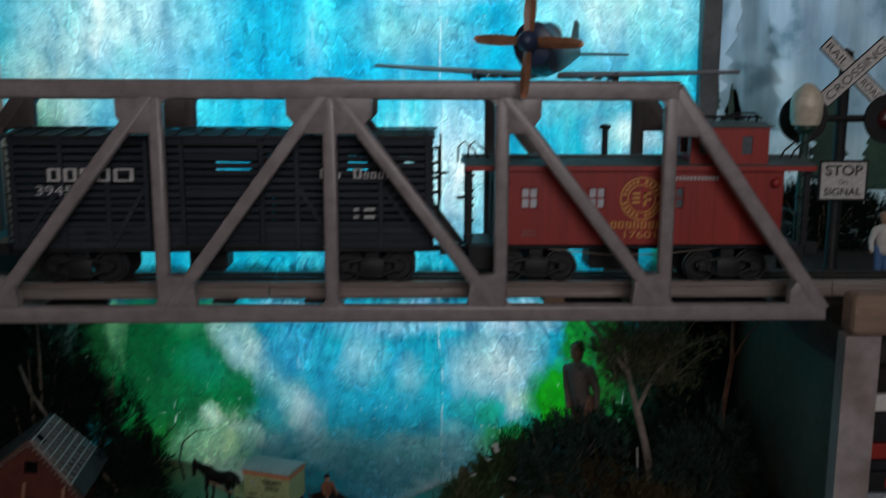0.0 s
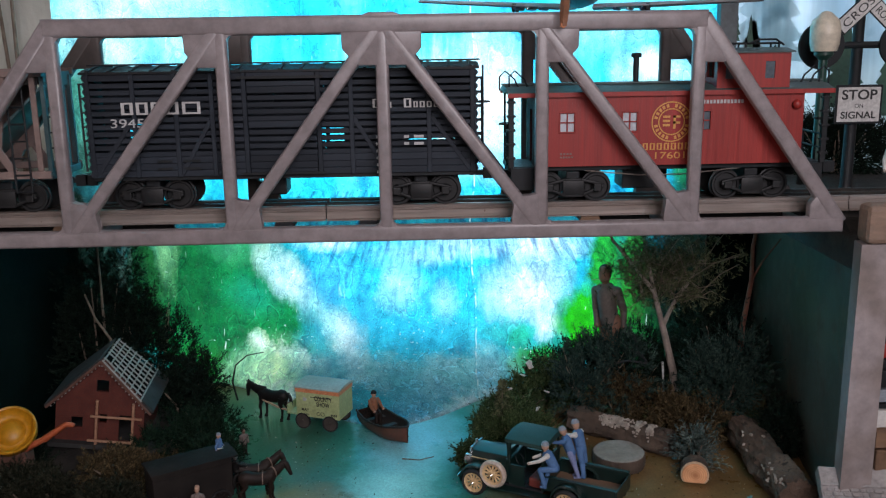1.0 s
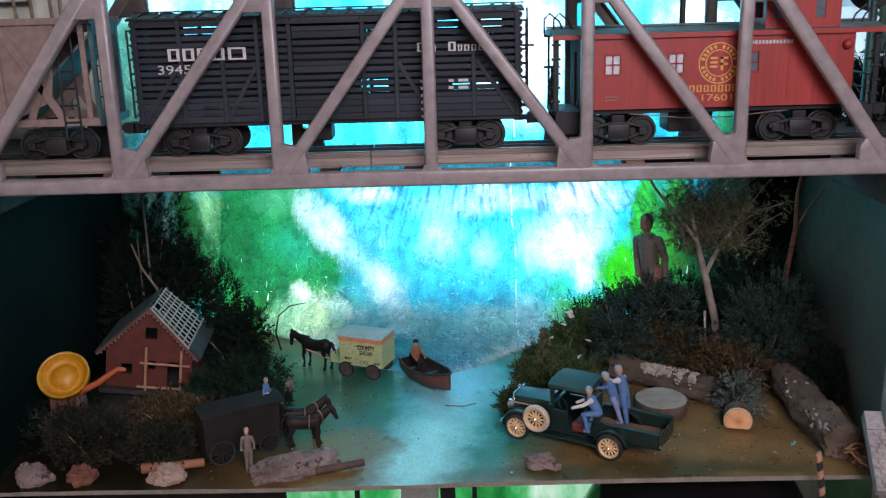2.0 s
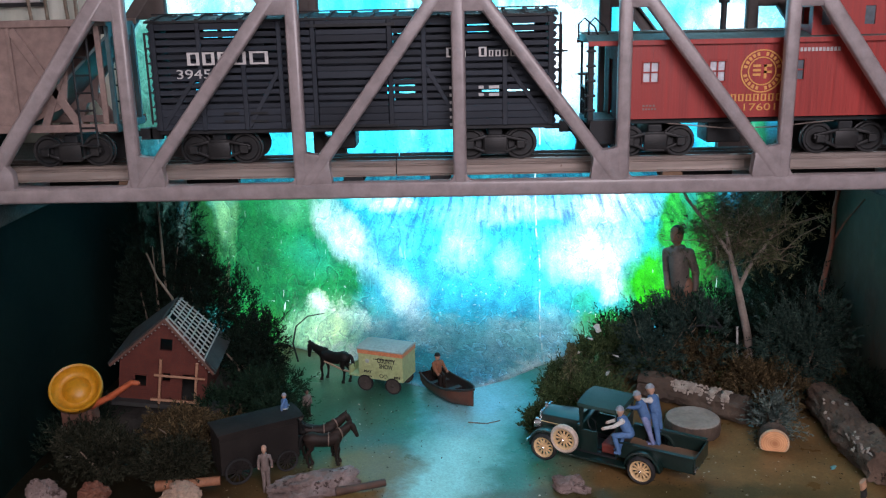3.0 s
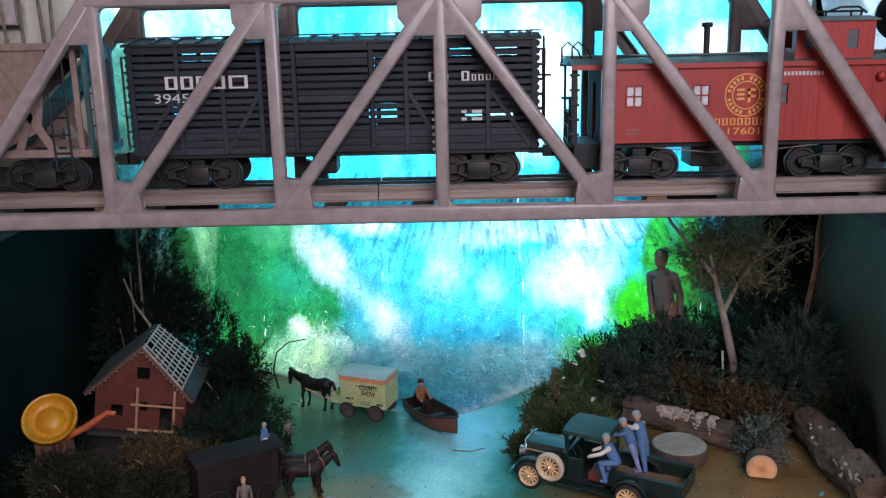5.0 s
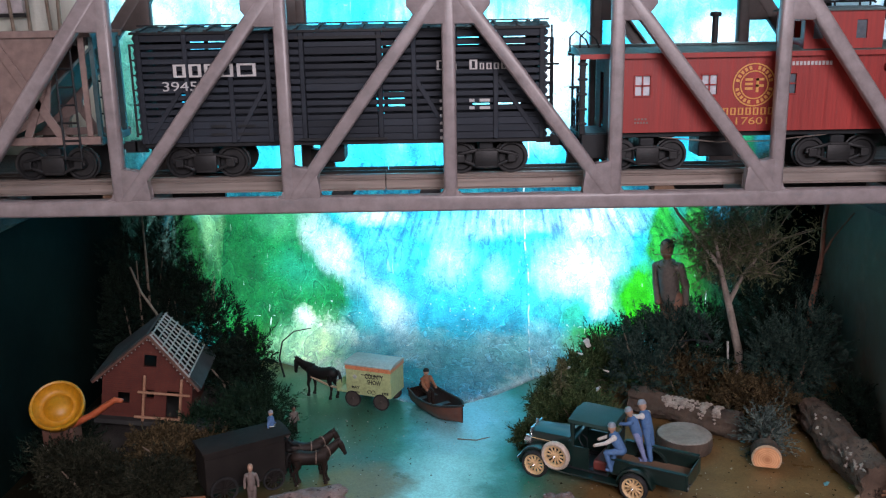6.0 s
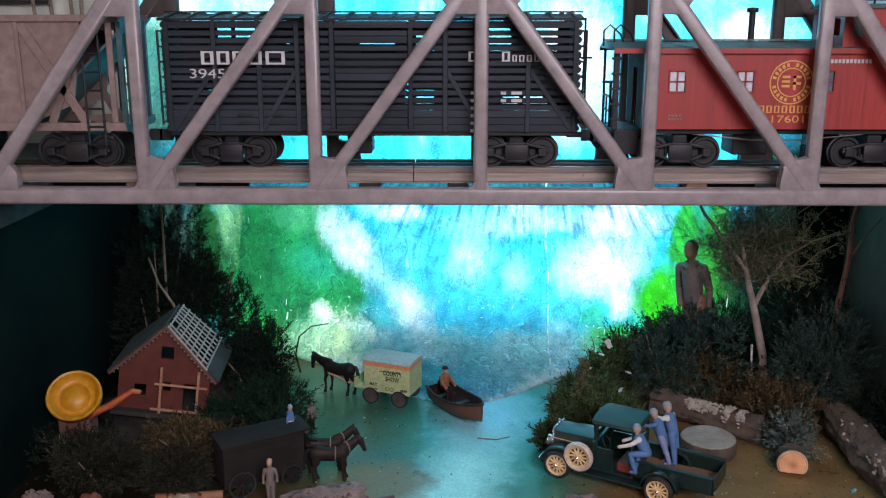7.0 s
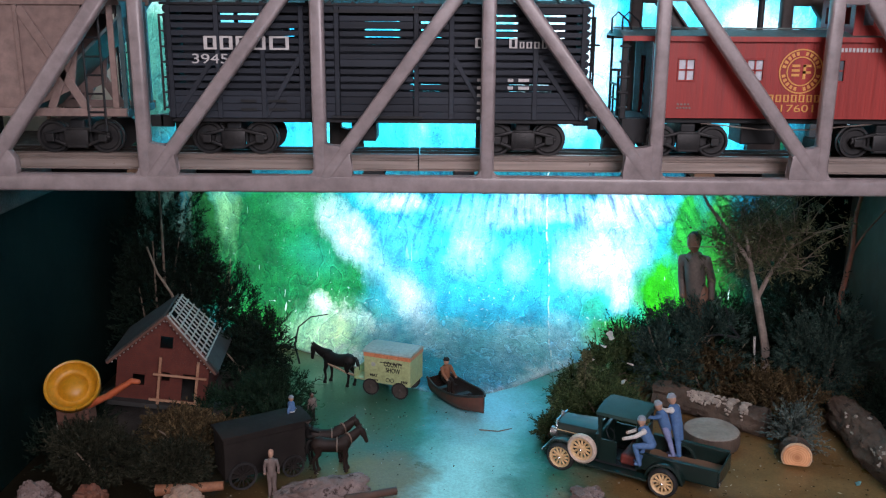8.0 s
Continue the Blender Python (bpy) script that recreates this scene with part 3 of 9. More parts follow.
    return m


M["floor"] = floor_paint()
M["edge"] = surface("pale_board_edge", (0.17, 0.15, 0.12), (0.26, 0.23, 0.19), 60, 0.7)


def diorama_floor():
    bm = bmesh.new()
    nx, ny = 90, 50
    rows = []
    for j in range(ny + 1):
        row = []
        for i in range(nx + 1):
            x = -0.36 + 0.76 * i / nx
            y0 = -0.017 + 0.0012 * math.sin(x * 14) + 0.004 * max(0, x - 0.1)
            y = y0 + (0.345 - y0) * j / ny
            z = 0.0008 * noise.fractal(Vector((x * 18, y * 18, 0)), 0.9, 2, 3)
            row.append(bm.verts.new((x, y, z - 0.0008)))
        rows.append(row)
    for a, b in zip(rows, rows[1:]):
        for i in range(nx):
            bm.faces.new((a[i], a[i + 1], b[i + 1], b[i]))
    low = [bm.verts.new((v.co.x, v.co.y, -0.0045)) for v in rows[0]]
    for i in range(nx):
        bm.faces.new((low[i], low[i + 1], rows[0][i + 1], rows[0][i])).material_index = 1
    back = [bm.verts.new((v.co.x, v.co.y, -0.0045)) for v in rows[-1]]
    for i in range(nx):
        bm.faces.new((low[i + 1], low[i], back[i], back[i + 1])).material_index = 1
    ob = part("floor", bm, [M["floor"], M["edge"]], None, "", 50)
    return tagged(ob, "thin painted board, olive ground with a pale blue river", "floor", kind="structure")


diorama_floor()


def wall(name, outline, z0, z1, material, label):
    bm = bmesh.new()
    prism(bm, outline, "z", z0, z1)
    return tagged(part(name, bm, material), label, "wall", kind="structure")


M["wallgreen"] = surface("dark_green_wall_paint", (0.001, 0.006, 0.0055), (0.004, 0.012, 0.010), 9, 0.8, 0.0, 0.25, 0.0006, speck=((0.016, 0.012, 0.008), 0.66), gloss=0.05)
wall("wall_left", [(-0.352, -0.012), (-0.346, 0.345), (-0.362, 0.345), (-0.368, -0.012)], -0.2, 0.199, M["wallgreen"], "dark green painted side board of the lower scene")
M["wallbrown"] = surface("green_brown_wall_paint", (0.042, 0.052, 0.040), (0.104, 0.090, 0.068), 9, 0.6, 0.0, 0.25, 0.0006, speck=((0.085, 0.060, 0.042), 0.54))
wall("wall_right", [(0.336, -0.010), (0.392, 0.345), (0.408, 0.345), (0.352, -0.010)], -0.2, 0.199, M["wallbrown"], "dark green and brown painted side board of the lower scene")
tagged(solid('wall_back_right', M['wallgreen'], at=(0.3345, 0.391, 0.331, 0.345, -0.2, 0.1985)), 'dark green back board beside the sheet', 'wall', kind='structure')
# upright grey board that carries the right end of the bridge
wall("pillar", [(0.328, -0.026), (0.351, -0.026), (0.351, -0.0105), (0.330, -0.0105)], -0.2, 0.2225, M["pier"], "scuffed grey upright board under the bridge end")



def shelf(name, x0, x1, label):
    bm = bmesh.new()
    box(bm, x0, x1, -0.010, 0.345, 0.199, 0.2235, 0.002)
    return tagged(part(name, bm, M["darkearth"]), label, "shelf", kind="structure")


shelf("shelf_right", 0.332, 1.6, "dark shelf board carrying the track beyond the bridge")
shelf("shelf_left", -1.6, -0.345, "dark shelf board carrying the track beyond the bridge")


# painted wall panels of the upper level, on both sides of the lit sheet
def panel_paint(name, sky, low, tree, lit=0.0):
    m, nt, p = nodes_of(name)
    tc = nt.nodes.new("ShaderNodeTexCoord")
    sep = nt.nodes.new("ShaderNodeSeparateXYZ")
    nt.links.new(tc.outputs["Object"], sep.inputs[0])
    n = noise_node(nt, 11, 5, 0.55)
    mr = nt.nodes.new("ShaderNodeMapRange")
    mr.inputs["From Min"].default_value, mr.inputs["From Max"].default_value = 0.26, 0.46
    nt.links.new(sep.outputs[2], mr.inputs[0])
    c = blend(nt, mr.outputs[0], ramp(nt, n.outputs[0], [(0.3, low[0]), (0.6, low[1])]), ramp(nt, n.outputs[0], [(0.3, sky[0]), (0.65, sky[1])]))
    blot = noise_node(nt, 26, 4, 0.5)
    c = blend(nt, ramp(nt, blot.outputs[0], [(0.58, (0, 0, 0)), (0.68, (0.7, 0.7, 0.7))]), c, tree)
    wash = noise_node(nt, 40, 4, 0.6, (1, 1, 0.1))
    c = blend(nt, 1.0, c, ramp(nt, wash.outputs[0], [(0.3, (0.72, 0.74, 0.74)), (0.65, (1.08, 1.08, 1.08))]), "MULTIPLY")
    nt.links.new(c, p.inputs["Base Color"])
    p.inputs["Roughness"].default_value = 0.4
    b = nt.nodes.new("ShaderNodeBump")
    b.inputs["Strength"].default_value, b.inputs["Distance"].default_value = 0.4, 0.002
    f = noise_node(nt, 120, 5, 0.7)
    nt.links.new(f.outputs[0], b.inputs["Height"])
    nt.links.new(b.outputs[0], p.inputs["Normal"])
    if lit:
        tr, mx = nt.nodes.new("ShaderNodeBsdfTranslucent"), nt.nodes.new("ShaderNodeMixShader")
        nt.links.new(c, tr.inputs["Color"])
        mx.inputs[0].default_value = lit
        nt.links.new(p.outputs[0], mx.inputs[1])
        nt.links.new(tr.outputs[0], mx.inputs[2])
        nt.links.new(mx.outputs[0], nt.nodes["Material Output"].inputs["Surface"])
    return m


M["sky_panel"] = panel_paint("painted_sky_panel", ((0.50, 0.62, 0.74), (0.78, 0.84, 0.90)), ((0.58, 0.70, 0.74), (0.80, 0.86, 0.88)), (0.28, 0.42, 0.50), 0.75)
M["pale_panel"] = panel_paint("painted_pale_panel", ((0.44, 0.43, 0.40), (0.62, 0.62, 0.58)), ((0.34, 0.40, 0.30), (0.56, 0.58, 0.50)), (0.20, 0.19, 0.17))
for nm, x0, x1, y0, y1, mm, lb in (("wall_panel_right", 0.352, 0.660, 0.331, 0.3318, M["sky_panel"], "thin upper panel painted with a pale blue sky, dimly lit from behind"), ("wall_panel_far_right", 0.6605, 1.6, 0.331, 0.345, M["pale_panel"], "upper wall panel painted in pale streaks"), ("wall_panel_left", -1.6, -0.3480, 0.331, 0.345, M["pale_panel"], "upper wall panel painted in pale streaks")):
    bm = bmesh.new()
    box(bm, x0, x1, y0, y1, 0.2236, 0.95)
    tagged(part(nm, bm, mm), lb, "wall", kind="structure")
tagged(solid("trim", surface("grey_post_paint", (0.10, 0.12, 0.13), (0.16, 0.18, 0.19), 20, 0.6), at=(0.333, 0.3515, 0.318, 0.345, 0.224, 0.95), bevel=0.001), "dark grey upright post beside the lit sheet", "trim", kind="structure")


# light box behind the sheet
def light_box():
    bm = bmesh.new()
    x0, x1, y0, y1, z0, z1 = -0.345, 0.650, 0.346, 0.62, -0.012, 0.64
    box(bm, x0 - 0.01, x1 + 0.01, y1, y1 + 0.01, z0 - 0.01, z1 + 0.01)
    box(bm, x0 - 0.01, x0, y0, y1 - 0.0005, z0, z1)
    box(bm, x1, x1 + 0.01, y0, y1 - 0.0005, z0, z1)
    box(bm, x0 + 0.0005, x1 - 0.0005, y0, y1 - 0.0005, z1 + 0.001, z1 + 0.01)
    box(bm, x0 + 0.0005, x1 - 0.0005, y0, y1 - 0.0005, z0 - 0.01, z0 - 0.001)
    return tagged(part("light_box", bm, M["boxwhite"]), "white light box behind the painted sheet", "light box", kind="structure")


light_box()


# the room around
def room():
    def slab(name, label, *a):
        tagged(solid(name, M["plaster"], at=a), label, name.split("_")[0], kind="structure")
    slab("floor_room", "plain room floor", -2.2, 2.2, -2.2, 1.1, -1.0, -0.95)
    slab("ceiling", "plain pale ceiling", -2.2, 2.2, -2.2, 1.1, 1.15, 1.20)
    slab("wall_west", "plain painted room wall", -2.2, -2.15, -2.0, 1.05, -0.9495, 1.1495)
    slab("wall_east", "plain painted room wall", 2.15, 2.2, -2.0, 1.05, -0.9495, 1.1495)
    slab("wall_north", "plain painted room wall", -2.2, 2.2, 1.05, 1.1, -0.9495, 1.1495)
    bm = bmesh.new()
    for a in ((-2.2, 2.2, -2.05, -2.0, -0.9495, 1.1495),):
        box(bm, *a)
    tagged(part("wall_south", bm, M["plaster"]), "plain painted room wall", "wall", kind="structure")


room()


def added_window():
    """An unseen plain sash added on the west wall near the corner, to go with the side light."""
    w = thing("window_unseen", "unseen white-framed window added in the room's wall for side light", "window", Matrix.Translation((-2.1495, -1.62, 0.36)), kind="structure")
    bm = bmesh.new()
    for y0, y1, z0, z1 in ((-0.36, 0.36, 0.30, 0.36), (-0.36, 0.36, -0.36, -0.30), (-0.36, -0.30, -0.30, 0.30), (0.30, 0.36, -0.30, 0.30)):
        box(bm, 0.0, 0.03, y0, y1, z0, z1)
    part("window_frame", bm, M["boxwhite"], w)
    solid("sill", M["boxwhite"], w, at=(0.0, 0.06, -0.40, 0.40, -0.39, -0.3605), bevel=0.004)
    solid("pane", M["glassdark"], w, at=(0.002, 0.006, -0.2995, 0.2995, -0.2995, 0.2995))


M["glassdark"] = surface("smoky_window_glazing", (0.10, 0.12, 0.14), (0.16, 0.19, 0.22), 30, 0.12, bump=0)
added_window()


def ceiling_light():
    """The lamp that lights the room: a flat housing whose open front holds the glowing tubes."""
    m = look((0.2633, -1.1379, 0.7080), (0.05, 0.0, 0.2))
    th = thing("ceiling_light", "flat white ceiling lamp housing of the room", "lamp", m)
    bm = bmesh.new()
    box(bm, -0.32, 0.32, -0.23, 0.23, 0.0, 0.03, 0.004)
    part("housing", bm, M["boxwhite"], th)
    up = m.inverted() @ Vector((0.27, -1.18, 1.149))
    bm = bmesh.new()
    tube(bm, [(0, 0, 0.028), (0, 0, 0.06), up], 0.006, 8)
    part("bracket", bm, M["steel"], th)


ceiling_light()


# ---- the truss bridge ----
TOP, LOW, DECK = 0.3765, 0.2350, 0.254
RAIL = 0.2362
POSTS = (-0.2245, -0.1100, -0.0010, 0.1090, 0.2175)


def gusset(outline, y0, y1, parent, paint):
    bm = bmesh.new()
    prism(bm, outline, "y", y0, y1, 0.0008)
    return part("gusset_plate", bm, paint, parent, "", 40)


def truss(bridge, y0, y1, paint):
    """One side of the bridge: two chords, five posts, six sloping bars and the plates at the joints."""
    inset = 0.0012
    def piece(name, p, q, w, dy=0.0, bevel=0.0028):
        bm = bmesh.new()
        bar(bm, p, q, w, y0 + dy, y1 - dy, bevel)
        part(name, bm, paint, bridge, "", 50)
    def hollow(name, p, q, w):
        """A channel whose open side faces the track."""
        bm = bmesh.new()
        bar(bm, p, q, w, y1 - 0.003, y1 - inset, 0.0004)
        d = (Vector(q) - Vector(p)).normalized()
        n = Vector((-d.y, d.x)) * (w / 2 - 0.0007)
        for k in (-1, 1):
            bar(bm, Vector(p) + n * k, Vector(q) + n * k, 0.0014, y0 + inset, y1 - 0.0029, 0.0003)
        part(name, bm, paint, bridge, "", 40)
    def fillet(x, z, sx, sz, r=0.0040):
        bm = bmesh.new()
        arc = [(x + sx * r * (1 - math.cos(radians(a))), z + sz * r * (1 - math.sin(radians(a)))) for a in (0, 18, 36, 54, 72, 90)]
        prism(bm, [(x - sx * 0.001, z - sz * 0.001), (x - sx * 0.001, z + sz * r)] + arc + [(x + sx * r, z - sz * 0.001)], "y", y0 + 0.0013, y1 - 0.0013)
        part("fillet", bm, paint, bridge)
    piece("top_chord", (-0.2290, TOP), (0.2225, TOP), 0.0125)
    piece("bottom_chord", (-0.334, LOW - 0.0033), (0.327, LOW - 0.0033), 0.0116)
    for x in POSTS:
        piece("post", (x, LOW - 0.002), (x, TOP - 0.001), 0.0092, 0.0006)
    hi, lo = TOP - 0.001, LOW - 0.001
    piece("end_post", (0.2195, TOP + 0.0015), (0.3250, LOW - 0.0025), 0.0105, 0.0004)
    piece("end_post", (-0.2250, TOP + 0.0015), (-0.3335, LOW - 0.0025), 0.0105, 0.0004)
    for x0, x1 in ((-0.2220, -0.1120), (-0.1085, -0.0030), (0.1075, 0.0005), (0.2180, 0.1075)):
        if y0 < 0.05:
            piece("diagonal", (x0, lo), (x1, hi), 0.0092, 0.0003)
        else:
            hollow("diagonal", (x0, lo), (x1, hi), 0.0092)
    # rounded inner corners where posts meet the chords
    for i, sides in enumerate(((-1,), (-1,), (-1, 1), (1,), (1,))):
        for s in sides:
            fillet(POSTS[i] + s * 0.0045, LOW + 0.0023, s, 1)
    for i, s in ((0, 1), (1, 1), (3, -1), (4, -1)):
        fillet(POSTS[i] + s * 0.0045, TOP - 0.0061, s, -1)
    # plates at the joints, set a little behind the faces of the bars
    ya, yb = y0 + 0.0009, y1 - 0.0009
    for x, s in ((-0.2245, 1), (-0.1100, 1), (0.1090, -1), (0.2175, -1)):
        gusset([(x, LOW), (x + s * 0.0220, LOW), (x + s * 0.0203, LOW + 0.0040), (x + s * 0.0198, LOW + 0.0095), (x + s * 0.0204, LOW + 0.0165), (x + s * 0.0165, LOW + 0.0215), (x + s * 0.0110, LOW + 0.0212), (x + s * 0.0075, LOW + 0.0222), (x, LOW + 0.0250)], ya, yb, bridge, paint)
    for x, s in ((-0.1100, -1), (0.1090, 1)):
        gusset([(x, TOP), (x + s * 0.025, TOP), (x + s * 0.0245, TOP - 0.017), (x + s * 0.0165, TOP - 0.0275), (x, TOP - 0.0275)], ya, yb, bridge, paint)
    gusset([(-0.0010 + a, TOP + b) for a, b in ((-0.0275, 0), (-0.0270, -0.016), (-0.0175, -0.0275), (0.0175, -0.0275), (0.0270, -0.016), (0.0275, 0), (0.0085, 0.0078), (-0.0085, 0.0078))], ya, yb, bridge, paint)
    for x, s in ((-0.2245, -1), (0.2175, 1)):
        gusset([(x, TOP), (x + s * 0.006, TOP), (x + s * 0.018, TOP - 0.024), (x + s * 0.0175, TOP - 0.029), (x, TOP - 0.029)], ya, yb, bridge, paint)
        gusset([(x + s * 0.084, LOW), (x + s * 0.105, LOW), (x + s * 0.101, LOW + 0.012), (x + s * 0.090, LOW + 0.020), (x + s * 0.084, LOW + 0.012)], ya, yb, bridge, paint)


bridge = thing("truss_bridge", "grey painted steel truss bridge spanning the gap", "bridge")
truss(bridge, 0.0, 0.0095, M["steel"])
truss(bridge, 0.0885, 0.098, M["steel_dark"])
for x in (-0.322, -0.215, -0.110, -0.001, 0.109, 0.2085, 0.316):
    bm = bmesh.new()
    box(bm, x - 0.003, x + 0.003, 0.0097, 0.0883, RAIL - 0.0120, RAIL - 0.0030, 0.0006)
    part("cross_beam", bm, M["steel"], bridge)
# dark strips added under the far rail to block the bright sheet, with a gap between them
for x0, x1 in ((-0.330, -0.172), (0.150, 0.325)):
    solid("floor_plate", M["black"], bridge, at=(x0, x1, 0.0775, 0.0840, 0.2120, 0.2300), bevel=0.0005)


# ---- the track ----
def rail_mesh(name, y, x0, x1, parent):
    bm = bmesh.new()
    half = [(0.0042, 0.0), (0.0042, 0.0007), (0.0026, 0.0012), (0.0023, 0.0066), (0.0010, 0.0073), (0.0010, 0.0080), (0.0025, 0.0086), (0.0026, 0.0102), (0.0013, 0.0110)]
    prof = [(a, RAIL + b) for a, b in half] + [(-a, RAIL + b) for a, b in reversed(half)]
    prism(bm, [(y + a, b) for a, b in prof], "x", x0, x1)
    # middle rail blackened; the rear rail's shade is put into the same colour
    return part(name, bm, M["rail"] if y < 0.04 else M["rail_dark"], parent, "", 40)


cuts = (-1.5, -0.82, -0.43, -0.0465, 0.3435, 0.73, 1.5)
for i, (a, b) in enumerate(zip(cuts, cuts[1:])):
    track = thing("track_section", "worn tinplate three-rail toy track section", "track", group="track sections")
    for y in (0.033, 0.049, 0.065):
        rail_mesh("rail", y, a + 0.0004, b - 0.0004, track)
    n = 3 if b - a < 0.5 else 5
    for k in range(n):
        x = a + (b - a) * (0.08 + 0.84 * k / (n - 1))
        bm = bmesh.new()
        prism(bm, [(-0.0075, RAIL - 0.0029), (0.0075, RAIL - 0.0029), (0.0066, RAIL - 0.0001), (-0.0066, RAIL - 0.0001)], "y", 0.026, 0.072)
        for v in bm.verts:
            v.co.x += x
        part("tie", bm, M["rust"] if k % 2 else M["black"], track)
bm = bmesh.new()
for x0, x1 in ((-1.5, -0.347), (0.335, 1.5)):
    prism(bm, [(0.006, 0.2238), (0.020, RAIL - 0.0030), (0.078, RAIL - 0.0030), (0.092, 0.2238)], "x", x0, x1)
tagged(part("roadbed", bm, M["darkearth"]), "dark ballast roadbed under the track", "roadbed", kind="structure")


# ---- the train ----
def bogie(parent, x, r=0.0108):
    """A four-wheel truck under a car: arch-bar side frames, bolster, axles with wheels."""
    t = new("wheel_truck")
    t.parent = parent
    t.location = (x, 0, RAIL + 0.0110 - DECK)
    h = 0.0178
    for s in (-1, 1):
        y = s * 0.0225
        bm = bmesh.new()
        ya, yb = y - 0.0013, y + 0.0013
        bar(bm, (-h - 0.0045, 0.0128), (-0.0055, 0.0168), 0.0020, ya, yb, 0.0003)
        bar(bm, (0.0055, 0.0168), (h + 0.0045, 0.0128), 0.0020, ya, yb, 0.0003)
        bar(bm, (-0.0065, 0.0166), (0.0065, 0.0166), 0.0022, ya, yb, 0.0003)
        bar(bm, (-h - 0.0045, 0.0118), (-0.0060, 0.0052), 0.0020, ya, yb, 0.0003)
        bar(bm, (0.0060, 0.0052), (h + 0.0045, 0.0118), 0.0020, ya, yb, 0.0003)
        bar(bm, (-0.0070, 0.0050), (0.0070, 0.0050), 0.0022, ya, yb, 0.0003)
        box(bm, -0.0080, 0.0080, y + s * 0.0004 - 0.0014, y + s * 0.0004 + 0.0014, 0.0054, 0.0162, 0.0008)
        part("side_frame", bm, M["wheel"], t, "", 40)
        for k in (-1, 1):
            bm = bmesh.new()
            box(bm, k * h - 0.0030, k * h + 0.0030, y - 0.0016, y + 0.0016 + 0.0012, 0.0080, 0.0136, 0.0007)
            if s < 0:
                for v in bm.verts:
                    v.co.y -= 0.0012
            part("journal_box", bm, M["wheel"], t)
    for k in (-1, 1):
        bm = bmesh.new()
        for s in (-1, 1):
            m = Matrix.Translation((k * h, s * 0.0158, r)) @ Matrix.Rotation(-s * math.pi / 2, 4, "X")
            lathe(bm, [(0, -0.0022), (r * 1.10, -0.0022), (r * 1.10, -0.0010), (r, -0.0008), (r, 0.0030), (r * 0.86, 0.0030), (r * 0.78, 0.0016), (r * 0.40, 0.0016), (r * 0.30, 0.0034), (0, 0.0034)], m, 28)
        tube(bm, [(k * h, -0.0158, r), (k * h, 0.0158, r)], 0.0016, 8)
        part("wheelset", bm, M["wheel"], t, "", 40)
    bm = bmesh.new()
    box(bm, -0.0050, 0.0050, -0.0205, 0.0205, 0.0095, 0.0225, 0.001)
    part("bolster", bm, M["black"], t)
    return t


def coupler(parent, x, s, z=0.0135):
    bm = bmesh.new()
    box(bm, min(x, x + s * 0.016), max(x, x + s * 0.016), -0.0030, 0.0030, z - 0.0018, z + 0.0018, 0.0004)
    prism(bm, [(x + s * 0.016, -0.0048), (x + s * 0.0245, -0.0048), (x + s * 0.0245, -0.0012), (x + s * 0.020, -0.0002), (x + s * 0.023, 0.0040), (x + s * 0.016, 0.0050)], "z", z - 0.0040, z + 0.0040)
    return part("coupler", bm, M["black"], parent)


def bars(name, parent, x, z, y, heights, widths, gap, material):
    """Lettering that stands for a name: one plain open block a letter, on the side y."""
    for h, w in zip(heights, widths):
        bm = bmesh.new()
        a, b = x + w * 0.06, x + w * 0.94
        if w > 0.0028:
            t = min(w * 0.26, h * 0.26)
            for q in ((a, a + t, z, z + h), (b - t, b, z, z + h), (a + t, b - t, z, z + t * 0.55), (a + t, b - t, z + h - t * 0.55, z + h)):
                box(bm, q[0], q[1], y - 0.0003, y, q[2], q[3])
        else:
            box(bm, a, b, y - 0.0003, y, z, z + h)
        part(name, bm, material, parent)
        x += w + gap


M["dimwhite"] = surface("faded_white_lettering", (0.48, 0.47, 0.47), (0.60, 0.59, 0.58), 200, 0.5, bump=0)
DECKY = 0.049
M["marking"] = surface("worn_white_marking", (0.40, 0.40, 0.41), (0.58, 0.58, 0.58), 160, 0.6, bump=0, speck=((0.10, 0.10, 0.11), 0.62))


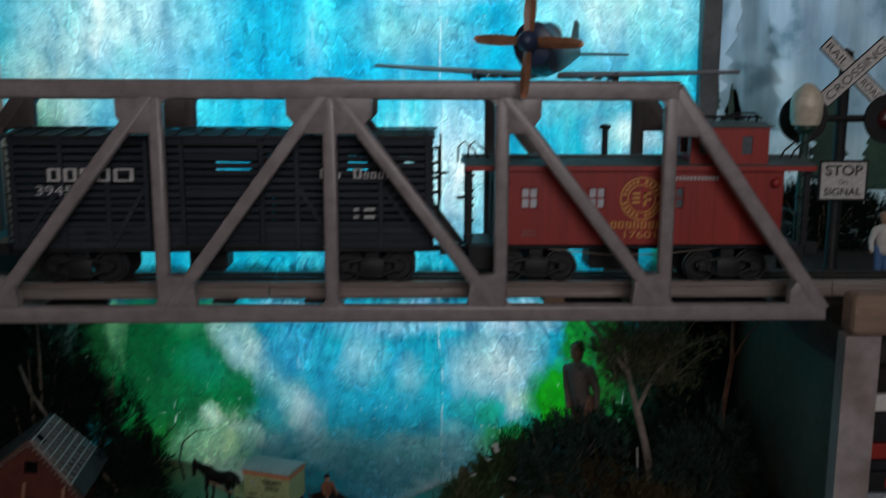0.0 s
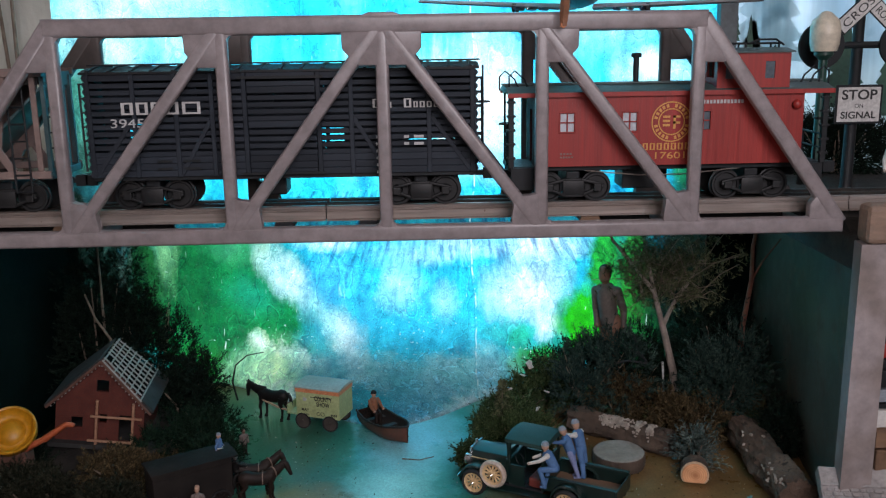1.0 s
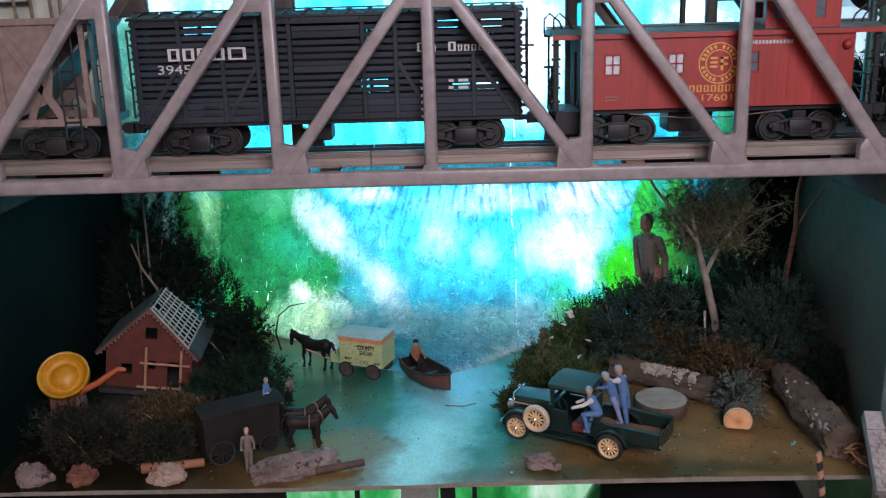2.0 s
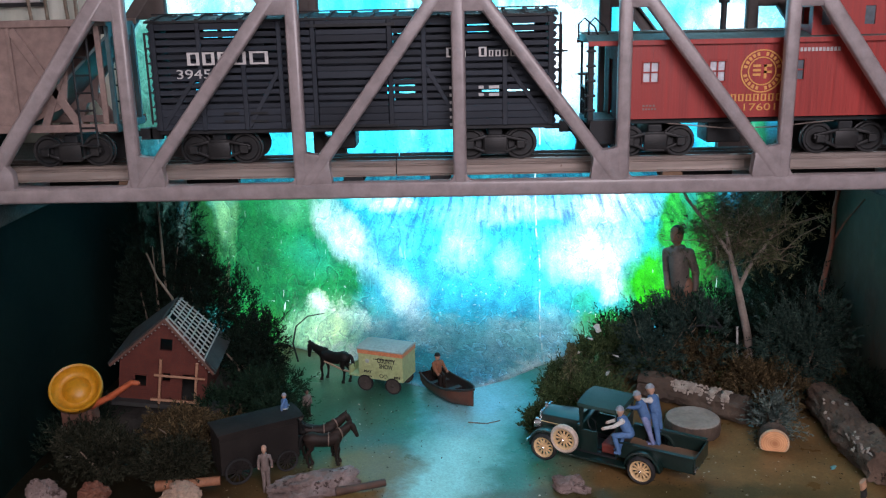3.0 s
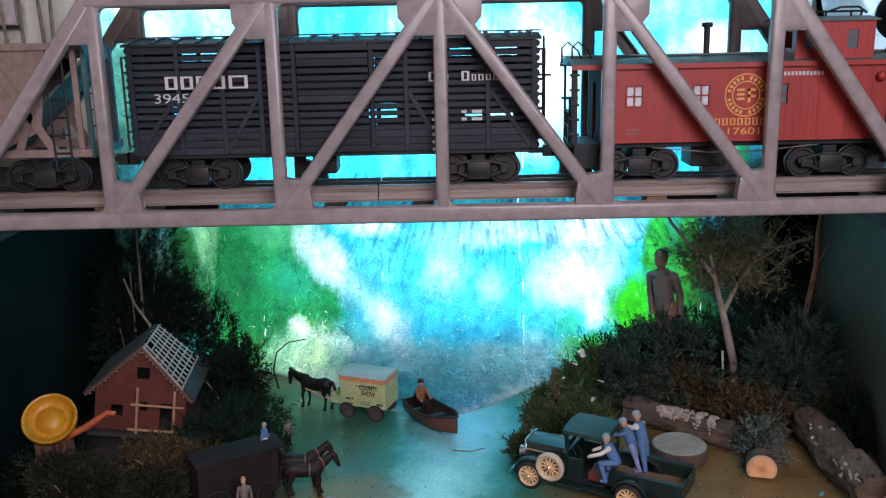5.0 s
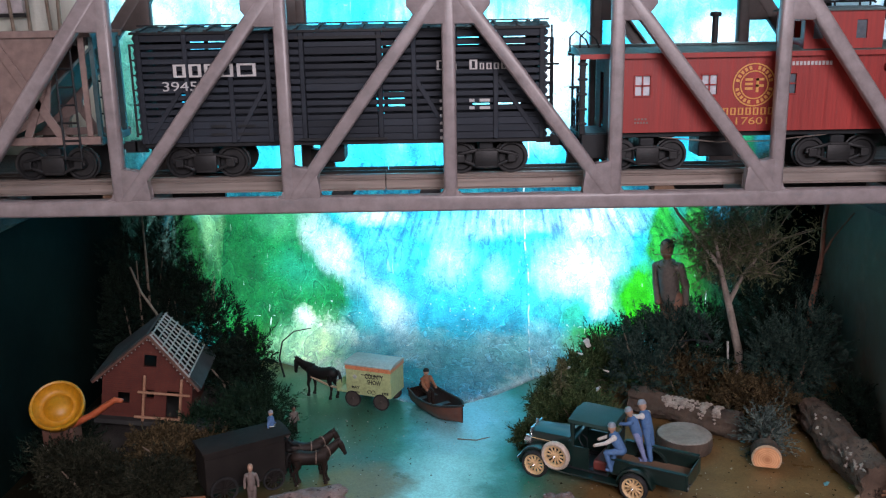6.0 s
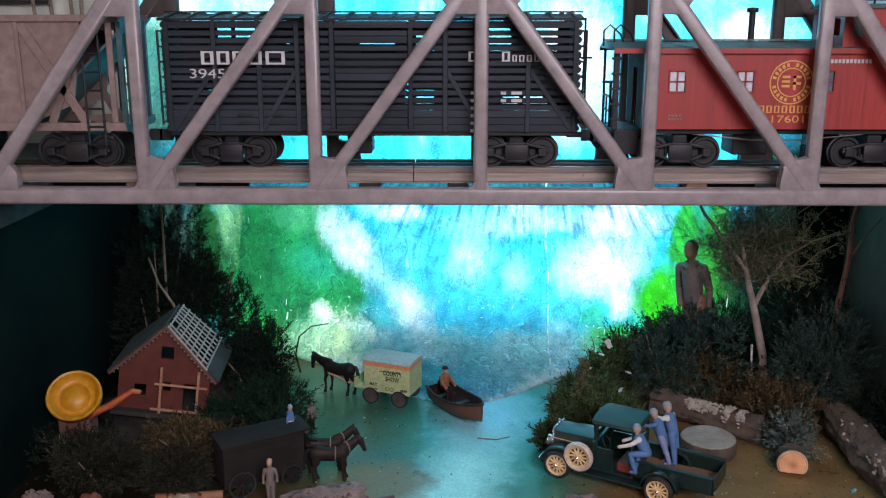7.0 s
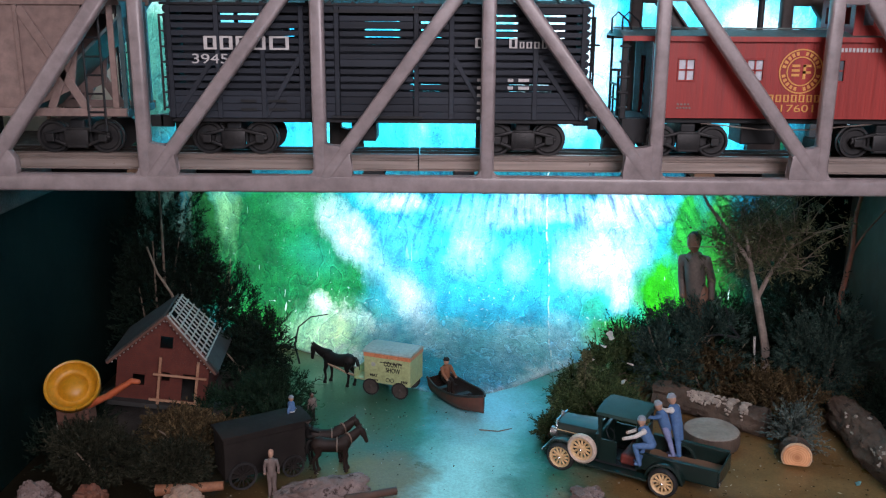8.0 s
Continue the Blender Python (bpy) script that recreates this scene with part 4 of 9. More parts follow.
def stock_car():
    """Slatted cattle car; local origin under its middle, 7 mm over the rail top."""
    car = thing("stock_car", "black slatted toy stock car with white lettering standing on the track", "train car", pose(-0.0735, DECKY, DECK))
    L, W, z0, z1 = 0.138, 0.0285, 0.0185, 0.0912
    rng = random.Random(12)
    solid("underframe", M["black"], car, at=(-L + 0.001, L - 0.001, -W + 0.002, W - 0.002, z0 - 0.003, z0), bevel=0.0005)
    pitch = (z1 - z0) / 15
    for s in (-1, 1):
        meshes = {}
        for k in range(15):
            x_cuts = ((-L, -0.0245), (-0.0240, 0.0240), (0.0245, L))
            for j, (a, b) in enumerate(x_cuts):
                closed = k < 3 or k > 13 or (j == 1 and k % 5 == 2)
                h = pitch * (0.97 if closed else 0.70)
                key = (j, closed)
                if key not in meshes:
                    bm = bmesh.new()
                    y = s * (W - (0.0 if j != 1 else -0.0012))
                    box(bm, a, b, min(y, y - s * 0.0013), max(y, y - s * 0.0013), 0, h, 0.0003, 1)
                    ob = part("slat", bm, M["stock"], car)
                    meshes[key] = ob.data
                else:
                    ob = new("slat", meshes[key])
                    ob.parent = car
                ob.location = (0, 0, z0 + pitch * k - (0.0004 if s > 0 else 0.0))
        for x in (-L + 0.003, -0.104, -0.0745, -0.0490, -0.0260, 0.0260, 0.0490, 0.0745, 0.104, L - 0.003):
            bm = bmesh.new()
            y = s * (W + 0.0002)
            box(bm, x - 0.0016, x + 0.0016, min(y, y + s * 0.0012), max(y, y + s * 0.0012), z0, z1, 0.0003, 1)
            part("side_post", bm, M["stock"], car)
        for x0, x1 in ((-0.133, -0.106), (-0.073, -0.0505), (0.133, 0.106), (0.073, 0.0505)):
            bm = bmesh.new()
            y = s * (W + 0.0001)
            bar(bm, (x0, z0 + 0.002), (x1, z0 + 0.040), 0.0030, min(y, y + s * 0.0009), max(y, y + s * 0.0009), 0.0002)
            part("brace", bm, M["stock"], car)
        y = s * (W + 0.0014)
        for za, zb in ((z1 - 0.0045, z1 - 0.0025), (z0 + 0.0005, z0 + 0.0022)):
            solid("door_track", M["black"], car, at=(-0.030, 0.030, min(y, y + s * 0.0012), max(y, y + s * 0.0012), za, zb))
    # panels added inside to block the light, open in a few places where it shows right through the car
    gaps = ((-0.010, 0.014, 0.066, 0.083), (0.026, 0.042, 0.070, 0.083), (0.079, 0.094, 0.068, 0.086), (0.111, 0.126, 0.070, 0.087), (0.021, 0.041, 0.027, 0.049), (0.089, 0.123, 0.027, 0.043), (-0.117, -0.102, 0.040, 0.054), (-0.108, -0.074, 0.079, 0.087), (-0.066, -0.058, 0.070, 0.080))
    xs = sorted({-L + 0.004, L - 0.004, *[g[0] for g in gaps], *[g[1] for g in gaps]})
    for a, b in zip(xs, xs[1:]):
        z = z0 + 0.0005
        for g in sorted((g for g in gaps if g[0] < (a + b) / 2 < g[1]), key=lambda g: g[2]):
            solid("inner_board", M["stock"], car, at=(a, b, -0.0008, 0.0008, z, g[2]))
            z = g[3]
        if z < z1 - 0.002:
            solid("inner_board", M["stock"], car, at=(a, b, -0.0008, 0.0008, z, z1 - 0.001))
    # ends, with corrugated edges
    for s in (-1, 1):
        n = 15
        for k in range(n):
            bm = bmesh.new()
            za = z0 + pitch * k
            x = s * L
            prism(bm, [(x - s * 0.0015, za), (x + s * 0.0006, za + pitch * 0.15), (x + s * 0.0014, za + pitch * 0.5), (x + s * 0.0006, za + pitch * 0.85), (x - s * 0.0015, za + pitch * 0.995)], "y", -W + 0.0015, W - 0.0015)
            part("end_board", bm, M["stock"], car, "", 50)
        for y in (-W + 0.006, -W + 0.017):
            bm = bmesh.new()
            tube(bm, [(s * (L + 0.0048), y, z0 + 0.004), (s * (L + 0.0048), y, z1 - 0.006)], 0.0008, 6)
            for k in range(7):
                z = z0 + 0.006 + k * 0.010
                tube(bm, [(s * (L + 0.0015), y, z), (s * (L + 0.0048), y, z)], 0.0007, 5)
            part("grab_rail", bm, M["black"], car)
    bm = bmesh.new()
    tube(bm, [(L + 0.0062, -0.004, z0 + 0.03), (L + 0.0062, -0.004, z1 + 0.002)], 0.0008, 6)
    lathe(bm, [(0.0055, -0.0006), (0.0055, 0.0006), (0.0045, 0.0006), (0.0045, -0.0006), (0.0055, -0.0006)], Matrix.Translation((L + 0.0062, -0.004, z0 + 0.048)), 18)
    part("brake_wheel", bm, M["black"], car)
    # roof, ribs and running board
    bm = bmesh.new()
    prism(bm, [(-W - 0.002, z1), (-W - 0.002, z1 + 0.0016), (-0.010, z1 + 0.0044), (0.010, z1 + 0.0044), (W + 0.002, z1 + 0.0016), (W + 0.002, z1)], "x", -L - 0.002, L + 0.002, 0.0003)
    part("roof", bm, M["black"], car, "", 30)
    for k in range(19):
        x = -L + 0.004 + k * (2 * L - 0.008) / 18
        bm = bmesh.new()
        prism(bm, [(-W - 0.0018, z1 + 0.0014), (-W - 0.0018, z1 + 0.0026), (-0.0105, z1 + 0.0054), (0.0105, z1 + 0.0054), (W + 0.0018, z1 + 0.0026), (W + 0.0018, z1 + 0.0014)], "x", x - 0.0010, x + 0.0010)
        part("roof_rib", bm, M["black"], car)
    for y in (-0.0045, 0.0, 0.0045):
        solid("running_board", M["black"], car, at=(-L - 0.004, L + 0.004, y - 0.0019, y + 0.0019, z1 + 0.0053, z1 + 0.0063))
    for k in range(10):
        x = -L + 0.01 + k * (2 * L - 0.02) / 9
        solid("board_support", M["black"], car, at=(x - 0.0012, x + 0.0012, -0.006, 0.006, z1 + 0.0043, z1 + 0.0052))
    # tank and brake gear under the floor
    solid("brake_box", M["black"], car, at=(-0.0190, -0.0020, -0.012, 0.012, 0.0012, 0.0153), bevel=0.0015)
    for x in (-0.0975, 0.0975):
        bogie(car, x)
    for s in (-1, 1):
        coupler(car, s * (L - 0.004), s)
    # lettering on the side: the road's name as plain blocks, the number, and small print
    y = -W - 0.0014
    bars("lettering", car, -0.1130, 0.0630, y, (0.0086,) * 5, (0.0095, 0.0095, 0.0095, 0.0100, 0.0145), 0.0010, M["dimwhite"])
    letters("number", "3945", 0.0235, 0.0062, M["marking"], car, Matrix.Translation((-0.1205, y, 0.0540)))
    bars("lettering", car, 0.0640, 0.0650, y, (0.0064, 0.0040, 0.0040), (0.0060, 0.0018, 0.0040), 0.0010, M["dimwhite"])
    bars("lettering", car, 0.0860, 0.0650, y, (0.0064, 0.0042, 0.0042, 0.0042, 0.0060, 0.0042), (0.0060, 0.0034, 0.0040, 0.0040, 0.0040, 0.0036), 0.0010, M["dimwhite"])
    for k, (x, w) in enumerate(((0.0660, 0.006), (0.0700, 0.0), (0.0860, 0.0035), (0.0930, 0.007))):
        for j in range(2 if x > 0.08 else 6):
            if w:
                solid("small_print", M["marking"], car, at=(x, x + w, y - 0.0002, y, 0.0435 - j * 0.0050, 0.0455 - j * 0.0050))
    for x, w in ((-0.0900, 0.0105), (-0.0715, 0.0120)):
        for j in range(2):
            solid("small_print", M["black"], car, at=(x, x + w, y - 0.0002, y, 0.0290 - j * 0.0055, 0.0308 - j * 0.0055))
    return car


stock_car()


# pale panes: the bright sheet seen through the car is put into their colour
M["pane_bright"] = surface("bright_window_plastic", (0.52, 0.55, 0.60), (0.62, 0.65, 0.70), 40, 0.3, bump=0)


def side_with_holes(bm, x0, x1, z0, z1, y0, y1, holes):
    """A flat side pierced by windows, built of the pieces between them."""
    xs = sorted({x0, x1, *[h[0] for h in holes], *[h[1] for h in holes]})
    for a, b in zip(xs, xs[1:]):
        inside = [h for h in holes if h[0] <= a + 1e-9 and h[1] >= b - 1e-9]
        z = z0
        for h in sorted(inside, key=lambda q: q[2]):
            box(bm, a, b, y0, y1, z, h[2])
            z = h[3]
        box(bm, a, b, y0, y1, z, z1)
    bmesh.ops.remove_doubles(bm, verts=bm.verts[:], dist=1e-6)


def window_set(parent, x0, x1, z0, z1, y, glazing, material, cross=True):
    """Frame, glazing bars and panes of one car window."""
    w = new("window")
    w.parent = parent
    bm = bmesh.new()
    t = 0.0011
    for a in ((x0 - t, x1 + t, z1, z1 + t), (x0 - t, x1 + t, z0 - t, z0), (x0 - t, x0, z0, z1), (x1, x1 + t, z0, z1)):
        box(bm, a[0], a[1], y - 0.0007, y + 0.0010, a[2], a[3], 0.0002, 1)
    if cross:
        box(bm, (x0 + x1) / 2 - 0.0005, (x0 + x1) / 2 + 0.0005, y, y + 0.0009, z0, z1)
    box(bm, x0, x1, y, y + 0.0008, (z0 + z1) / 2 - 0.0005, (z0 + z1) / 2 + 0.0005)
    part("window_frame", bm, material, w)
    bm = bmesh.new()
    box(bm, x0, x1, y + 0.0010, y + 0.0014, z0, z1)
    part("pane", bm, glazing, w)
    return w


def caboose():
    car = thing("caboose", "red toy caboose with gold lettering and a cupola on the track", "train car", pose(0.2035, DECKY, DECK))
    L, W, z0, z1 = 0.0965, 0.0285, 0.0205, 0.0725
    holes = [(-0.0790, -0.0690, 0.0455, 0.0585), (-0.0340, -0.0240, 0.0455, 0.0585), (0.0190, 0.0290, 0.0455, 0.0585)]
    for s in (-1, 1):
        bm = bmesh.new()
        side_with_holes(bm, -L, L, z0, z1, min(s * W, s * (W - 0.0016)), max(s * W, s * (W - 0.0016)), holes)
        # narrow upright boards scribed into the side
        x = -L + 0.002
        part("side", bm, M["red"], car)
        k = 0
        bm = bmesh.new()
        while x < L - 0.002:
            if not any(h[0] - 0.0015 < x < h[1] + 0.0015 for h in holes):
                box(bm, x, x + 0.0016, min(s * W, s * (W + 0.00012)), max(s * W, s * (W + 0.00012)), z0 + 0.002, z1 - 0.002)
            else:
                for a, b in ((z0 + 0.002, 0.0435), (0.0600, z1 - 0.002)):
                    box(bm, x, x + 0.0016, min(s * W, s * (W + 0.00012)), max(s * W, s * (W + 0.00012)), a, b)
            x += 0.0020
        tagged(part("scribed_siding", bm, M["red"], car), kind="stuff")
        for i, h in enumerate(holes):
            window_set(car, *h, s * W if s < 0 else s * W - 0.0012, M["pane_bright"] if i < 2 else M["glassdark"], M["red"])
    for s in (-1, 1):
        bm = bmesh.new()
        x = s * L
        side = [min(x, x - s * 0.0016), max(x, x - s * 0.0016)]
        box(bm, *side, -W + 0.0017, -0.0070, z0, z1)
        box(bm, *side, 0.0070, W - 0.0017, z0, z1)
        box(bm, *side, -0.0069, 0.0069, 0.0600, z1)
        part("end_wall", bm, M["end_red"], car)
        solid("door", M["glassdark"], car, at=(min(x - s * 0.003, x - s * 0.002), max(x - s * 0.003, x - s * 0.002), -0.0069, 0.0069, z0, 0.0600))
    solid("underframe", M["black"], car, at=(-L - 0.019, L + 0.019, -0.023, 0.023, z0 - 0.004, z0 - 0.0005), bevel=0.0006)
    # roof with gentle camber, overhanging the platforms
    bm = bmesh.new()
    prism(bm, [(-W - 0.0025, z1), (-W - 0.0025, z1 + 0.0012), (-0.017, z1 + 0.0042), (0, z1 + 0.0052), (0.017, z1 + 0.0042), (W + 0.0025, z1 + 0.0012), (W + 0.0025, z1)], "x", -L - 0.0205, L + 0.0205, 0.0003)
    part("roof", bm, M["roofgreen"], car, "grey-green painted roof", 30)
    for s in (-1, 1):
        bm = bmesh.new()
        y = s * (W + 0.0026)
        box(bm, -L - 0.0205, L + 0.0205, min(y, y + s * 0.0008), max(y, y + s * 0.0008), z1 - 0.0022, z1 + 0.0010)
        part("eave", bm, M["red"], car)
    bm = bmesh.new()
    for a, b in ((-L - 0.022, 0.030), (0.0880, L + 0.022)):
        for y in (-0.004, 0.0, 0.004):
            box(bm, a, b, y - 0.0017, y + 0.0017, z1 + 0.0054, z1 + 0.0064)
        for k in range(4):
            x = a + (b - a) * (k + 0.5) / 4
            box(bm, x - 0.001, x + 0.001, -0.005, 0.005, z1 + 0.0036, z1 + 0.0053)
    part("running_board", bm, M["roofgreen"], car)
    # cupola
    cup = new("cupola")
    cup.parent = car
    ca, cb, ct = 0.0330, 0.0855, z1 + 0.0265
    cw = 0.0270
    for s in (-1, 1):
        bm = bmesh.new()
        side_with_holes(bm, ca, cb, z1 + 0.001, ct, min(s * cw, s * (cw - 0.0015)), max(s * cw, s * (cw - 0.0015)), [(ca + 0.0060, ca + 0.0130, z1 + 0.0085, z1 + 0.0205), (cb - 0.0180, cb - 0.0110, z1 + 0.0085, z1 + 0.0205)])
        part("cupola_side", bm, M["red"], cup)
        for a in (ca + 0.0060, cb - 0.0180):
            bm = bmesh.new()
            y = s * (cw - 0.0012)
            box(bm, a, a + 0.0070, min(y, y + 0.0004), max(y, y + 0.0004), z1 + 0.0085, z1 + 0.0205)
            part("pane", bm, M["glassdark"], cup)
        bm = bmesh.new()
        x = ca if s < 0 else cb
        for y0, y1, za, zb in ((-cw + 0.0016, cw - 0.0016, z1 + 0.001, z1 + 0.009), (-cw + 0.0016, -0.020, z1 + 0.009, z1 + 0.020), (-0.003, 0.003, z1 + 0.009, z1 + 0.020), (0.020, cw - 0.0016, z1 + 0.009, z1 + 0.020), (-cw + 0.0016, cw - 0.0016, z1 + 0.020, ct)):
            box(bm, min(x, x - s * 0.0015), max(x, x - s * 0.0015), y0, y1, za, zb)
        part("cupola_end", bm, M["red"], cup)
    bm = bmesh.new()
    prism(bm, [(-cw - 0.002, ct), (-cw - 0.002, ct + 0.0010), (-0.012, ct + 0.0032), (0.012, ct + 0.0032), (cw + 0.002, ct + 0.0010), (cw + 0.002, ct)], "x", ca - 0.0025, cb + 0.0025, 0.0003)
    part("cupola_roof", bm, M["roofgreen"], cup)
    bm = bmesh.new()
    for y in (-0.008, 0.008):
        tube(bm, [(ca, y, ct + 0.0062), (cb, y, ct + 0.0062)], 0.0008, 6)
        for x in (ca + 0.002, (ca + cb) / 2, cb - 0.002):
            tube(bm, [(x, y, ct + 0.0025), (x, y, ct + 0.0062)], 0.0008, 5)
    tube(bm, [(cb - 0.026, -0.012, ct + 0.0062), (cb - 0.018, -0.012, ct + 0.0090), (cb - 0.006, -0.012, ct + 0.0090), (cb, -0.012, ct + 0.0050)], 0.0008, 6)
    part("roof_rail", bm, M["black"], cup)
    # stove pipe
    bm = bmesh.new()
    lathe(bm, [(0.0022, 0), (0.0022, 0.0200), (0.0036, 0.0200), (0.0040, 0.0215), (0.0036, 0.0230), (0, 0.0235)], Matrix.Translation((-0.0190, 0.0, z1 + 0.0040)), 14)
    part("stove_pipe", bm, M["black"], car)
    # end platforms: rails, brake stand, ladder hoops
    for s in (-1, 1):
        bm = bmesh.new()
        x = s * (L + 0.0175)
        for y in (-0.022, -0.011, 0.011, 0.022):
            tube(bm, [(x, y, z0 - 0.001), (x, y, 0.0400)], 0.0008, 6)
        tube(bm, [(x, -0.022, 0.0400), (x, 0.022, 0.0400)], 0.0009, 6)
        tube(bm, [(x, -0.022, 0.0300), (x, 0.022, 0.0300)], 0.0007, 6)
        tube(bm, [(x, -0.024, z0 - 0.001), (x, -0.024, z1)], 0.0010, 6)
        tube(bm, [(x, 0.024, z0 - 0.001), (x, 0.024, z1)], 0.0010, 6)
        for k in (0, 0.007):
            tube(bm, [(x + s * k, -0.010, z1 + 0.002), (x + s * k, -0.010, z1 + 0.012), (x + s * (k - 0.004), -0.010, z1 + 0.016), (x + s * (k - 0.011), -0.010, z1 + 0.010), (x + s * (k - 0.014), -0.010, z1 + 0.003)], 0.0007, 6)
        part("platform_rail", bm, M["black"], car)
        bm = bmesh.new()
        box(bm, x - 0.0020, x + 0.0020, -0.0262, -0.0225, z0 - 0.001, z1 - 0.0005, 0.0006)
        for k in range(5):
            z = 0.026 + k * 0.010
            box(bm, x - 0.0032, x + 0.0032, -0.0270, -0.0222, z, z + 0.0016, 0.0003)
        part("end_ladder", bm, M["black"], car)
        bm = bmesh.new()
        tube(bm, [(x + s * 0.002, -0.016, z0), (x + s * 0.002, -0.016, 0.0510)], 0.0010, 6)
        lathe(bm, [(0.0060, -0.0006), (0.0060, 0.0006), (0.0048, 0.0006), (0.0048, -0.0006), (0.0060, -0.0006)], Matrix.Translation((x + s * 0.002, -0.016, 0.0510)), 16)
        part("brake_wheel", bm, M["black"], car)
        for ya, yb in ((-0.0265, -0.0235), (0.0235, 0.0265)):
            solid("step", M["black"], car, at=(min(s * (L + 0.0005), x), max(s * (L + 0.0005), x), ya, yb, 0.0035, z0 - 0.001))
        bm = bmesh.new()
        ball(bm, (s * (L - 0.006), -W - 0.0022, z1 - 0.010), 0.0034, 0.0030, 0.0036)
        part("marker_lamp", bm, M["red"], car, "round red marker lamp", 60)
        coupler(car, s * (L + 0.012), s)
    for x in (-0.0680, 0.0640):
        bogie(car, x, 0.0104)
    solid("tool_box", M["black"], car, at=(-0.0300, -0.0060, -0.014, 0.014, 0.0012, 0.0160), bevel=0.001)
    bm = bmesh.new()
    tube(bm, [(-0.060, -0.022, 0.0165), (-0.020, -0.022, 0.0125), (0.012, -0.022, 0.0125), (0.055, -0.022, 0.0165)], 0.0005, 5)
    part("truss_rod", bm, M["rail"], car)
    # round emblem: two gold rings and plain marks; lettering below
    y = -W - 0.0004
    bm = bmesh.new()
    m = Matrix.Translation((0.0010, y, 0.0515)) @ Matrix.Rotation(math.pi / 2, 4, "X")
    for r0, r1 in ((0.0136, 0.0145), (0.0088, 0.0096)):
        lathe(bm, [(r0, 0), (r0, 0.0003), (r1, 0.0003), (r1, 0)], m, 40)
    part("emblem_ring", bm, M["gold"], car)
    bm = bmesh.new()
    for k in range(24):
        a = 2 * math.pi * k / 24
        if k % 6:
            c, s = math.cos(a), math.sin(a)
            prism(bm, [(0.0010 + c * r - s * w, 0.0515 + s * r + c * w) for r, w in ((0.0104, -0.0008), (0.0104, 0.0008), (0.0128, 0.0010), (0.0128, -0.0010))], "y", y - 0.0003, y)
    part("emblem_mark", bm, M["gold"], car)
    bm = bmesh.new()
    for a in ((-0.0062, -0.0010, 0.0018), (-0.0062, -0.0010, -0.0012), (-0.0062, -0.0010, 0.0048), (0.0012, 0.0064, 0.0048), (0.0012, 0.0064, 0.0006)):
        box(bm, 0.0010 + a[0], 0.0010 + a[1], y - 0.0003, y, 0.0515 + a[2] - 0.0020, 0.0515 + a[2] - 0.0004)
    box(bm, 0.0022, 0.0040, y - 0.0003, y, 0.0465, 0.0560)
    part("emblem_letters", bm, M["gold"], car)
    bars("lettering", car, -0.0195, 0.0315, y, (0.0048,) * 8, (0.0042,) * 8, 0.0009, M["gold"])
    letters("number", "17601", 0.0215, 0.0048, M["gold"], car, Matrix.Translation((-0.0100, y, 0.0250)))
    bars("small_lettering", car, 0.0205, 0.0640, y, (0.0026,) * 13, (0.0019,) * 13, 0.0006, M["marking"])
    bars("small_print", car, -0.0790, 0.0290, y, (0.0012,) * 4, (0.0016,) * 4, 0.0007, M["tan"])
    bars("small_print", car, -0.0790, 0.0266, y, (0.0012,) * 5, (0.0014,) * 5, 0.0006, M["tan"])
    return car


caboose()


